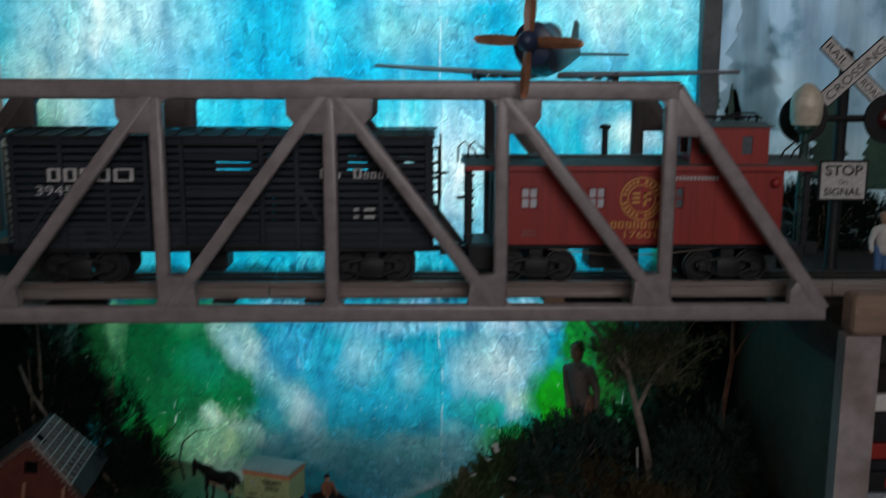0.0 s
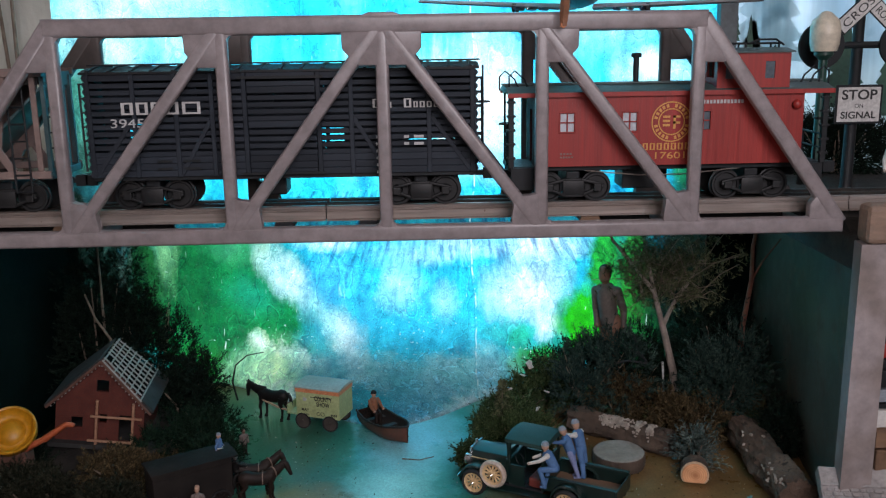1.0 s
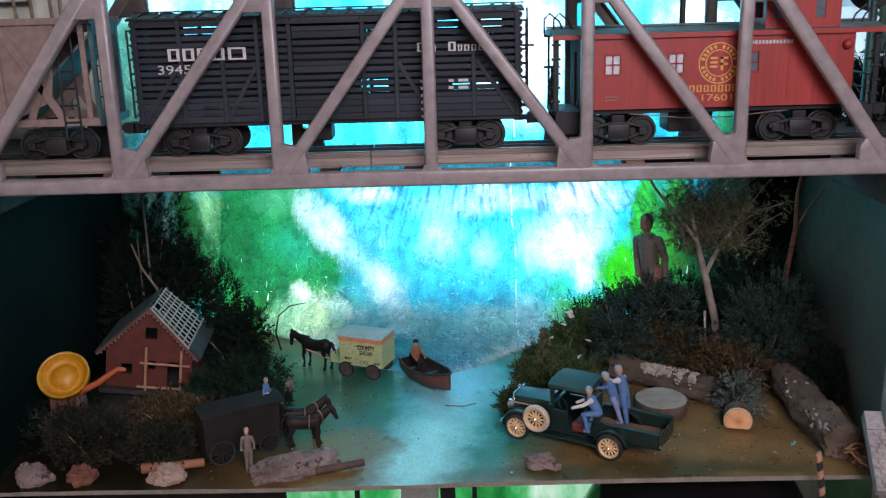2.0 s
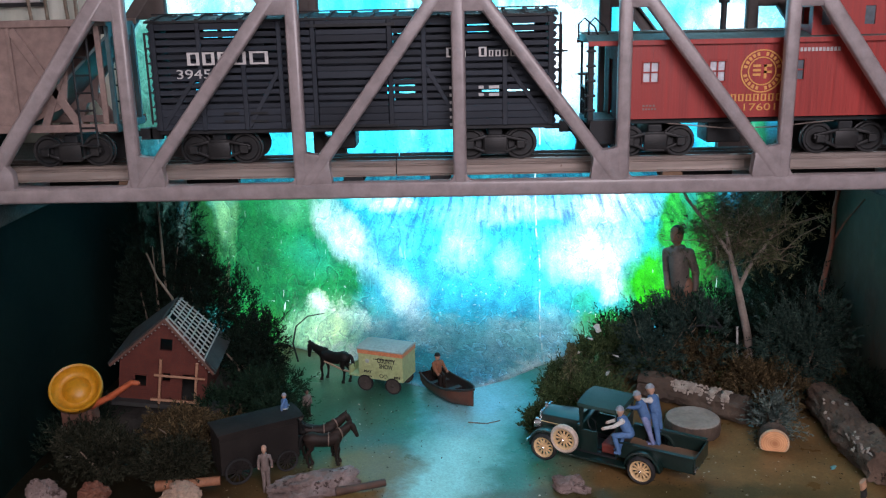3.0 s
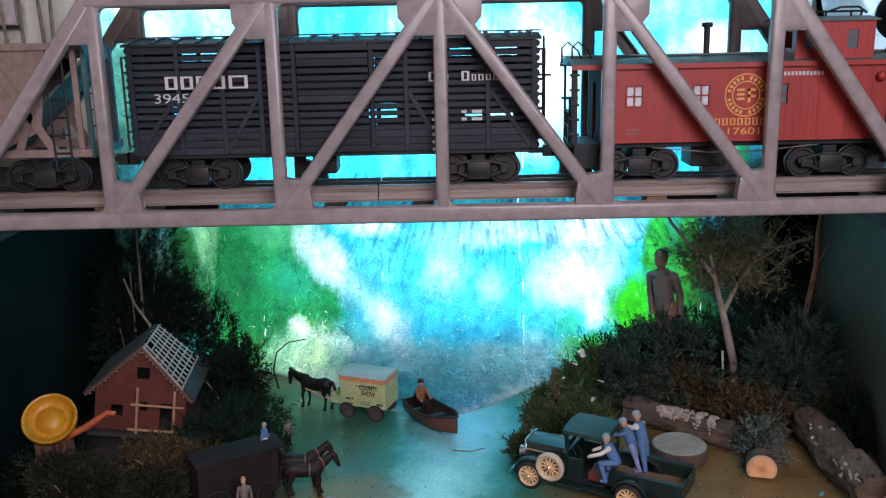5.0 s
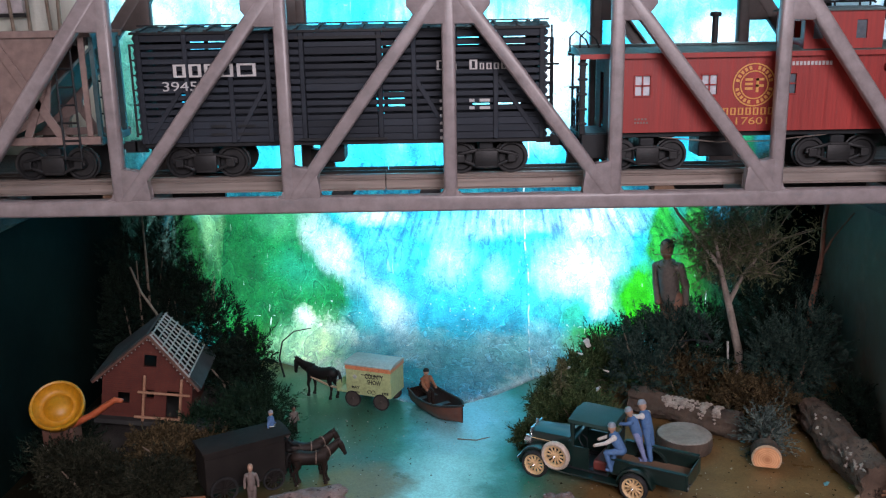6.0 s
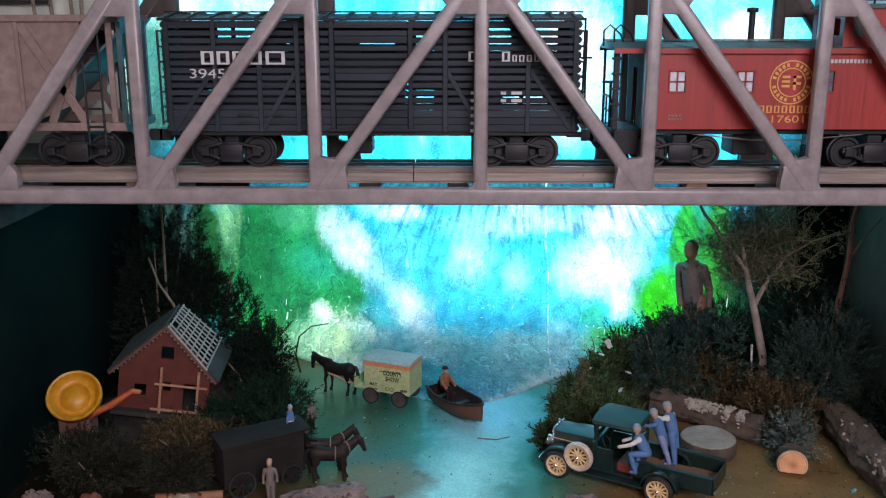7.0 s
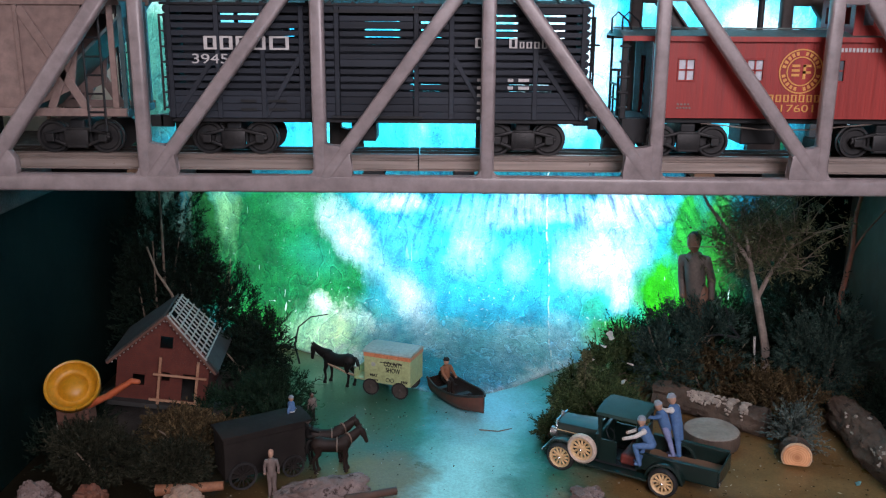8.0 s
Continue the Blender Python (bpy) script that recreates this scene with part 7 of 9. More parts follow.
# ---- house under construction ----
def house():
    th = thing("model_house", "red brick model house with a half-built slatted roof", "house", pose(-0.2695, 0.131, 0.0190) @ Euler((0, 0, 0.086)).to_matrix().to_4x4() @ Euler((0, 0.142, 0)).to_matrix().to_4x4())
    w, h, H, d = 0.076, 0.040, 0.079, 0.070
    hw = w / 2
    k = (H - h) / hw
    solid("base", M["tile"], th, "grey plastic base plate", at=(-hw - 0.004, hw + 0.012, -0.008, d + 0.004, -0.004, 0.0), bevel=0.0005)
    # gable walls of the pieces round the openings
    def gable(y0, y1, holes):
        bm = bmesh.new()
        xs = sorted({-hw, hw, 0.0, *[q for hh in holes for q in hh[:2]]})
        for a, b in zip(xs, xs[1:]):
            z = 0.0
            for hh in sorted([q for q in holes if q[0] <= a + 1e-9 and q[1] >= b - 1e-9], key=lambda q: q[2]):
                if hh[2] > z + 1e-6:
                    box(bm, a, b, y0, y1, z, hh[2])
                z = hh[3]
            za, zb = H - k * abs(a), H - k * abs(b)
            prism(bm, [(a, z), (b, z), (b, zb), (a, za)], "y", y0, y1)
        return bm
    front = [(-0.0245, -0.0145, 0.0130, 0.0230), (0.0165, 0.0285, 0.0020, 0.0270), (-0.0005, 0.0060, 0.0190, 0.0270), (-0.0040, 0.0065, 0.0480, 0.0590)]
    part("front_wall", gable(0.0, 0.002, front), M["brick"], th)
    solid("back_wall", M["brick"], th, at=(-hw, hw, d - 0.002, d, 0.0, h - 0.0045))
    for s in (-1, 1):
        solid("side_wall", M["brick"], th, at=(min(s * hw, s * (hw - 0.002)), max(s * hw, s * (hw - 0.002)), 0.0021, d - 0.0021, 0.0, h), bevel=0.0)
    solid("upper_floor", M["charcoal"], th, at=(-hw + 0.0025, hw - 0.0025, 0.0025, d - 0.0025, h - 0.004, h - 0.002))
    # window frames
    for a in front:
        bm = bmesh.new()
        t = 0.0009
        for q in ((a[0] - t, a[1] + t, a[3], a[3] + t), (a[0] - t, a[1] + t, a[2] - t, a[2]), (a[0] - t, a[0], a[2], a[3]), (a[1], a[1] + t, a[2], a[3])):
            box(bm, q[0], q[1], -0.0008, 0.0006, q[2], q[3])
        part("window_frame", bm, M["brick"], th)
    # porch frame of bare timber before the door
    for x in (-0.0015, 0.0295):
        solid("porch_post", M["orangewood"], th, at=(x - 0.0012, x + 0.0010, -0.0070, -0.0048, 0.0, 0.042 if x < 0 else 0.041), bevel=0.0003)
    solid("porch_beam", M["orangewood"], th, at=(-0.0065, 0.0375, -0.0088, -0.0071, 0.0265, 0.0284), bevel=0.0003)
    solid("porch_rail", M["orangewood"], th, at=(-0.0085, 0.0365, -0.0090, -0.0071, 0.0035, 0.0055), bevel=0.0003)
    # left slope tiled, with rafter ends; right slope half open lattice
    o = 0.007
    el, ez = hw + o, h - o * k
    def slope_pt(s, t, lift):
        """t: 0 at the ridge, 1 at the eave."""
        n = Vector((k, 1)).normalized()
        return (s * (el * t + n.x * lift), H + (ez - H) * t + n.y * lift)
    def back(t):
        """The unfinished rear edge of the roof runs aslant."""
        return d * 0.74 + (d * 0.26 + o) * t

    def slab(bm, s, t0, t1, l0, l1, ya, yb):
        """A slanting piece of the roof between t0 and t1; ya and yb give its sides at a t."""
        vs = []
        for t in (t0, t1):
            for lift in (l0, l1):
                x, z = slope_pt(s, t, lift)
                vs += [bm.verts.new((x, ya(t), z)), bm.verts.new((x, yb(t), z))]
        for q in ((0, 1, 3, 2), (4, 6, 7, 5), (0, 4, 5, 1), (2, 3, 7, 6), (0, 2, 6, 4), (1, 5, 7, 3)):
            bm.faces.new([vs[k] for k in q])
    bm = bmesh.new()
    slab(bm, -1, 0, 1, 0.0006, 0.0022, lambda t: -o, back)
    part("roof_slope", bm, M["tile"], th)
    bm = bmesh.new()
    slab(bm, 1, 0.74, 1, 0.0006, 0.0020, lambda t: -o + 0.002, back)
    part("roof_slope", bm, M["tile"], th)
    # black sheet added so the lattice holes look dark with shade
    bm = bmesh.new()
    slab(bm, 1, 0.02, 0.78, -0.0040, -0.0032, lambda t: 0.0025, lambda t: back(t) - 0.002)
    part("roof_lining", bm, M["pitch"], th, "black sheet standing in for shade under the open lattice")
    for i in range(9):
        bm = bmesh.new()
        top_end = 0.0 if i != 2 else 0.16
        slab(bm, 1, top_end, 0.78 + 0.03 * (i % 3), 0.0007, 0.0018, lambda t: -o + (back(t) + o - 0.0012) * i / 8, lambda t: -o + 0.0010 + (back(t) + o - 0.0012) * i / 8)
        part("rafter", bm, M["batten"], th)
    for i in range(8):
        t = 0.01 + i * 0.105
        bm = bmesh.new()
        slab(bm, 1, t, t + 0.017, 0.0019, 0.0029, lambda q: -o + (0.004 if i == 1 else 0.0), back)
        part("batten", bm, M["batten"], th)
    bm = bmesh.new()
    bar(bm, slope_pt(-1, 0, -0.0004), slope_pt(-1, 1, -0.0004), 0.0022, -o - 0.0012, -o + 0.0006, 0.0003)
    bar(bm, slope_pt(1, 0, -0.0004), slope_pt(1, 1, -0.0004), 0.0022, -o - 0.0012, -o + 0.0006, 0.0003)
    part("barge_board", bm, M["dullbrown"], th)
    for s in (-1, 1):
        for i in range(14):
            t = 0.06 + i * 0.067
            x, z = slope_pt(s, t, -0.0022)
            solid("eave_block", M["batten"], th, at=(x - 0.00045, x + 0.00045, -o - 0.0010, -o + 0.0004, z - 0.0004, z + 0.0004))
    # brick courses standing proud of the front, too fine to count
    bm = bmesh.new()
    z = 0.0022
    row = 0
    while z < H - 0.004:
        half = hw - 0.0006 if z < h else (H - z) / k - 0.0012
        x = -half + (0.0012 if row % 2 else 0.0)
        while x < half - 0.002:
            xe = min(x + 0.0030, half)
            if not any(q[0] - 0.0012 < xe and q[1] + 0.0012 > x and q[2] - 0.001 < z + 0.0016 and q[3] + 0.001 > z for q in front):
                box(bm, x, xe, -0.00022, 0.0, z, z + 0.0015)
            x += 0.0034
        z += 0.0019
        row += 1
    tagged(part("brick_course", bm, M["brick"], th), kind="stuff")
    return th


house()


def mound():
    """Dark earth on which the house stands."""
    bm = bmesh.new()
    ball(bm, (0, 0, 0), 0.070, 0.068, 0.0165, 4, 0.05)
    for v in bm.verts:
        v.co.z = min(max(v.co.z * 1.6, -0.001), 0.0125 + 0.001 * noise.noise(v.co * 90))
    o = part("earth_mound", bm, M["darkearth"], None, "low mound of dark earth under the brick house", 60)
    o.matrix_basis = pose(-0.268, 0.166, 0.0, 0, 0, 5)
    o["category"] = "mound"


mound()


# ---- yellow dish on its orange carriage ----
def dish():
    th = thing("toy_dish", "yellow plastic dish tipped up on an orange toy carriage", "toy", Matrix.Translation((-0.314, 0.062, 0.0)))
    bm = bmesh.new()
    m = Matrix.Translation((0.001, 0, 0.0615)) @ Vector((0.12, -0.56, 0.56)).to_track_quat("Z", "Y").to_matrix().to_4x4()
    lathe(bm, [(0, -0.0085), (0.012, -0.0085), (0.0188, -0.0050), (0.0204, -0.0030), (0.0207, 0.0030), (0.0198, 0.0040), (0.0184, 0.0034), (0.0176, 0.0010), (0.0150, -0.0024), (0.0128, -0.0034), (0.0112, -0.0030), (0.0098, -0.0010), (0.0060, 0.0014), (0, 0.0022)], m, 48)
    part("bowl", bm, M["yellow"], th, "", 40)
    bm = bmesh.new()
    box(bm, -0.011, 0.014, -0.008, 0.010, 0.028, 0.046, 0.002)
    part("carriage", bm, M["dullbrown"], th)
    bm = bmesh.new()
    limb(bm, (0.010, -0.002, 0.046), (0.030, -0.004, 0.056), 0.0034, 0.0024)
    limb(bm, (0.030, -0.004, 0.056), (0.048, -0.004, 0.068), 0.0030, 0.0022)
    limb(bm, (0.048, -0.004, 0.068), (0.053, -0.004, 0.0675), 0.0022, 0.0020)
    part("arm", bm, M["redarm"], th, "", 50)
    for x in (-0.010, 0.013):
        bm = bmesh.new()
        limb(bm, (x, -0.006, 0.004), (x, -0.004, 0.032), 0.0032, 0.0026)
        part("leg", bm, M["shirt"], th)
    bm = bmesh.new()
    ball(bm, (0.0, -0.010, 0.0300), 0.0018, 0.0018, 0.0018, 1)
    part("knob", bm, M["red"], th)


dish()


# ---- the pickup ----
def spoked_wheel(parent, x, y, s, r, cover=False, tilt=0.0):
    w = new("wheel")
    w.parent = parent
    w.matrix_basis = Matrix.Translation((x, y, r)) @ Matrix.Rotation(-s * math.pi / 2, 4, "X")
    bm = bmesh.new()
    lathe(bm, [(r * 0.76, -0.0022), (r * 0.86, -0.0028), (r * 0.97, -0.0018), (r, 0.0), (r * 0.97, 0.0018), (r * 0.86, 0.0028), (r * 0.76, 0.0022), (r * 0.74, 0.0), (r * 0.76, -0.0022)], None, 32)
    part("tyre", bm, M["rubber"], w, "", 50)
    bm = bmesh.new()
    lathe(bm, [(r * 0.62, -0.0012), (r * 0.76, -0.0014), (r * 0.77, 0.0016), (r * 0.74, 0.0022), (r * 0.62, 0.0014), (r * 0.62, -0.0012)], None, 32)
    lathe(bm, [(0, -0.0014), (r * 0.22, -0.0014), (r * 0.22, 0.0020), (r * 0.14, 0.0030), (0, 0.0032)], None, 18)
    for k in range(12):
        a = 2 * math.pi * k / 12
        tube(bm, [(math.cos(a) * r * 0.18, math.sin(a) * r * 0.18, 0.0004), (math.cos(a) * r * 0.66, math.sin(a) * r * 0.66, 0.0004)], 0.00085, 6)
    part("rim", bm, M["cream"], w, "cream spoked rim", 40)
    bm = bmesh.new()
    lathe(bm, [(0, 0.0030), (r * 0.10, 0.0034), (0, 0.0044)], None, 12)
    part("hub_cap", bm, M["chrome"], w)
    return w


def pickup():
    """Old pickup; local x is forward, origin on the ground below the rear axle."""
    th = thing("toy_pickup", "dark green old-style toy pickup with cream spoked wheels", "toy truck", pose(0.144, 0.0335, 0.0, 0, 0, 150))
    r, wb, tr = 0.0112, 0.080, 0.0495
    for x in (0, wb):
        for s in (-1, 1):
            spoked_wheel(th, x, s * tr / 2, s, r)
        bm = bmesh.new()
        tube(bm, [(x, -tr / 2, r), (x, tr / 2, r)], 0.0012, 8)
        part("axle", bm, M["black"], th)
    for s in (-1, 1):
        solid("frame_rail", M["black"], th, at=(-0.037, 0.092, s * 0.010 - 0.0015, s * 0.010 + 0.0015, 0.0105, 0.0135))
    # fenders and running boards
    for s in (-1, 1):
        for x, a0, a1 in ((wb, -10, 170), (0, 0, 180)):
            bm = bmesh.new()
            pts = []
            for k in range(13):
                a = radians(a0 + (a1 - a0) * k / 12)
                pts.append((x + math.cos(a) * r * 1.27, r + math.sin(a) * r * 1.27))
            outer = pts + [(px_ * 1.0 + (x - px_) * 0.07, pz + (r - pz) * 0.07) for px_, pz in pts[::-1]]
            prism(bm, outer, "y", min(s * (tr / 2 - 0.0095), s * (tr / 2 - 0.0004)), max(s * (tr / 2 - 0.0095), s * (tr / 2 - 0.0004)), 0.0006)
            part("fender", bm, M["truckgreen"], th, "", 40)
        solid("running_board", M["truckgreen"], th, at=(0.012, 0.068, min(s * 0.0165, s * 0.0255), max(s * 0.0165, s * 0.0255), 0.0088, 0.0104), bevel=0.0004)
        bm = bmesh.new()
        bar(bm, (0.066, 0.0096), (0.071, 0.0165), 0.0012, min(s * 0.017, s * 0.025), max(s * 0.017, s * 0.025), 0.0003)
        part("apron", bm, M["truckgreen"], th)
    # bonnet, radiator
    bm = bmesh.new()
    sec = [(-0.0125, 0.0130), (-0.0130, 0.0285), (-0.0110, 0.0325), (-0.0060, 0.0347), (0, 0.0352), (0.0060, 0.0347), (0.0110, 0.0325), (0.0130, 0.0285), (0.0125, 0.0130)]
    rings = []
    for x, sc in ((0.0560, 1.12), (0.0700, 1.04), (0.0885, 0.93)):
        rings.append([bm.verts.new((x, yy * sc, 0.013 + (zz - 0.013) * (1 + (sc - 1) * 0.5))) for yy, zz in sec])
    for a, b in zip(rings, rings[1:]):
        for k in range(len(sec) - 1):
            bm.faces.new((a[k], a[k + 1], b[k + 1], b[k]))
    bm.faces.new(rings[0][::-1])
    bm.faces.new(rings[-1])
    part("bonnet", bm, M["truckgreen"], th, "", 35)
    bm = bmesh.new()
    box(bm, 0.0886, 0.0910, -0.0115, 0.0115, 0.0135, 0.0345, 0.0015)
    part("radiator_shell", bm, M["chrome"], th)
    solid("radiator_core", M["black"], th, at=(0.0911, 0.0914, -0.0090, 0.0090, 0.0155, 0.0320))
    bm = bmesh.new()
    lathe(bm, [(0, 0), (0.0016, 0.0), (0.0012, 0.0030), (0, 0.0036)], Matrix.Translation((0.0895, 0, 0.0343)), 10)
    part("radiator_cap", bm, M["chrome"], th)
    for s in (-1, 1):
        bm = bmesh.new()
        lathe(bm, [(0, -0.0050), (0.0030, -0.0036), (0.0042, 0.0), (0.0042, 0.0010), (0, 0.0016)], Matrix.Translation((0.0915, s * 0.0135, 0.0250)) @ Matrix.Rotation(math.pi / 2, 4, "Y"), 16)
        part("headlight", bm, M["chrome"], th, "", 40)
        solid("moulding", M["cream"], th, at=(0.0570, 0.0880, min(s * 0.0136, s * 0.0142), max(s * 0.0136, s * 0.0142), 0.0272, 0.0277))
    bm = bmesh.new()
    box(bm, 0.0960, 0.0972, -0.0225, 0.0225, 0.0105, 0.0128, 0.0004)
    part("bumper", bm, M["chrome"], th)
    # cab: lower body, open near door, posts, roof
    solid("cab_floor", M["black"], th, at=(0.0225, 0.0560, -0.0175, 0.0175, 0.0108, 0.0125))
    solid("cowl", M["truckgreen"], th, at=(0.0520, 0.0562, -0.0165, 0.0165, 0.0125, 0.0330), bevel=0.001)
    solid("cab_back", M["truckgreen"], th, at=(0.0220, 0.0235, -0.0175, 0.0175, 0.0125, 0.0330))
    bm = bmesh.new()
    box(bm, 0.0385, 0.0520, 0.0160, 0.0175, 0.0125, 0.0300)
    part("door", bm, M["truckgreen"], th)
    solid("far_door", M["truckgreen"], th, at=(0.0236, 0.0519, -0.0175, -0.0160, 0.0125, 0.0300))
    bm = bmesh.new()
    box(bm, 0.0240, 0.0360, -0.0150, 0.0150, 0.0126, 0.0205, 0.0015)
    part("seat", bm, M["seat"], th)
    for x in (0.0228, 0.0518):
        for s in (-1, 1):
            solid("cab_post", M["truckgreen"], th, at=(x - 0.0010, x + 0.0010, s * 0.0165 - 0.0010, s * 0.0165 + 0.0010, 0.0300, 0.0500))
    solid("rear_panel", M["truckgreen"], th, at=(0.0219, 0.0231, -0.0155, 0.0155, 0.0330, 0.0380))
    bm = bmesh.new()
    prism(bm, [(-0.0190, 0.0495), (-0.0185, 0.0520), (-0.0120, 0.0540), (0, 0.0547), (0.0120, 0.0540), (0.0185, 0.0520), (0.0190, 0.0495)], "x", 0.0195, 0.0555, 0.0008)
    part("cab_roof", bm, M["truckroof"], th, "green fabric roof", 40)
    bm = bmesh.new()
    bar(bm, (0.0530, 0.0335), (0.0545, 0.0500), 0.0012, -0.0165, -0.0150, 0.0002)
    bar(bm, (0.0530, 0.0335), (0.0545, 0.0500), 0.0012, 0.0150, 0.0165, 0.0002)
    box(bm, 0.0540, 0.0550, -0.0150, 0.0150, 0.0482, 0.0492)
    part("windscreen_frame", bm, M["truckgreen"], th)
    bm = bmesh.new()
    lathe(bm, [(0.0052, -0.0004), (0.0056, 0.0), (0.0052, 0.0004), (0.0048, 0.0), (0.0052, -0.0004)], pose(0.0470, 0.0070, 0.0310, 0, -55, 0), 20)
    part("steering_wheel", bm, M["black"], th)
    # load bed
    solid("bed_floor", M["wood"], th, at=(-0.0365, 0.0205, -0.0165, 0.0165, 0.0140, 0.0155))
    for s in (-1, 1):
        solid("bed_side", M["truckgreen"], th, at=(-0.0370, 0.0208, min(s * 0.0166, s * 0.0178), max(s * 0.0166, s * 0.0178), 0.0140, 0.0262), bevel=0.0004)
        solid("bed_rail", M["truckgreen"], th, at=(-0.0375, 0.0210, min(s * 0.0160, s * 0.0196), max(s * 0.0160, s * 0.0196), 0.0263, 0.0274), bevel=0.0004)
    solid("tailgate", M["truckgreen"], th, at=(-0.0384, -0.0371, -0.0175, 0.0175, 0.0140, 0.0262), bevel=0.0004)
    solid("bed_front", M["truckgreen"], th, at=(0.0206, 0.0216, -0.0165, 0.0165, 0.0140, 0.0262))
    solid("tail_lamp", M["chrome"], th, at=(-0.0400, -0.0386, 0.0145, 0.0205, 0.0170, 0.0195), bevel=0.0004)
    # spare wheel leaning on the near side
    w = spoked_wheel(th, 0.0640, 0.0, 1, 0.0118)
    w.name = "spare_wheel"
    w.matrix_basis = Matrix.Translation((0.0630, 0.0245, 0.0220)) @ Matrix.Rotation(-math.pi / 2, 4, "X")
    for c in w.children:
        if c.name.startswith("tyre"):
            c.data.materials[0] = M["spare"]
    return th


pickup()
T = pose(0.144, 0.0335, 0.0, 0, 0, 150)
mats_overalls = [M["denim"], M["shirt"], M["skin"], M["cap"]]
def on_truck(x, y, z, lean_x, lean_y, face):
    """Feet at x, y, z of the pickup; lean in degrees forward and to the near side; face: where it looks."""
    return T @ pose(x, y, z) @ Matrix.Rotation(radians(lean_x), 4, "Y") @ Matrix.Rotation(radians(-lean_y), 4, "X") @ Matrix.Rotation(radians(face), 4, "Z")


figurine("figurine in blue overalls and white sleeves climbing out of the pickup", on_truck(0.0125, 0.0175, 0.0140, 0, 0, 108), 0.0430, mats_overalls, arms=((0.11, -0.46, 0.62), (-0.12, -0.40, 0.60)), legs=((0.07, -0.20), (-0.06, 0.10)), lean=-0.17, bib=True, seat=True)
figurine("figurine in pale blue trousers and cap leaning in the load bed", on_truck(0.0035, -0.0125, 0.0157, 17, 2, 95), 0.0445, [M["paledenim"], M["denim"], M["skin"], M["cap"]], arms=((0.10, -0.24, 0.78), (-0.12, -0.20, 0.62)), legs=((0.05, 0.02), (-0.05, -0.03)), lean=-0.03)
figurine("figurine in blue overalls and white shirt in the load bed", on_truck(-0.0020, -0.0150, 0.0157, 13, -6, 80), 0.0480, mats_overalls, arms=((0.10, -0.17, 0.78), (-0.11, -0.14, 0.72)), lean=-0.03, bib=True)


# ---- wagons and boat ----
def plain_wheel(parent, x, y, s, r, material, spokes=10, disc=False):
    w = new("wheel")
    w.parent = parent
    w.matrix_basis = Matrix.Translation((x, y, r)) @ Matrix.Rotation(-s * math.pi / 2, 4, "X")
    bm = bmesh.new()
    lathe(bm, [(r * 0.84, -0.0008), (r, -0.0009), (r, 0.0009), (r * 0.84, 0.0008), (r * 0.84, -0.0008)], None, 28)
    part("rim", bm, M["rubber"], w, "", 40)
    bm = bmesh.new()
    if disc:
        lathe(bm, [(r * 0.2, -0.0006), (r * 0.85, -0.0005), (r * 0.85, 0.0005), (r * 0.2, 0.0006)], None, 28)
    lathe(bm, [(0, -0.0014), (r * 0.2, -0.0012), (r * 0.2, 0.0012), (0, 0.0018)], None, 14)
    for k in range(spokes):
        a = 2 * math.pi * k / spokes
        tube(bm, [(math.cos(a) * r * 0.15, math.sin(a) * r * 0.15, 0), (math.cos(a) * r * 0.88, math.sin(a) * r * 0.88, 0)], 0.0006, 5)
    part("spoke_hub", bm, material, w)
    return w


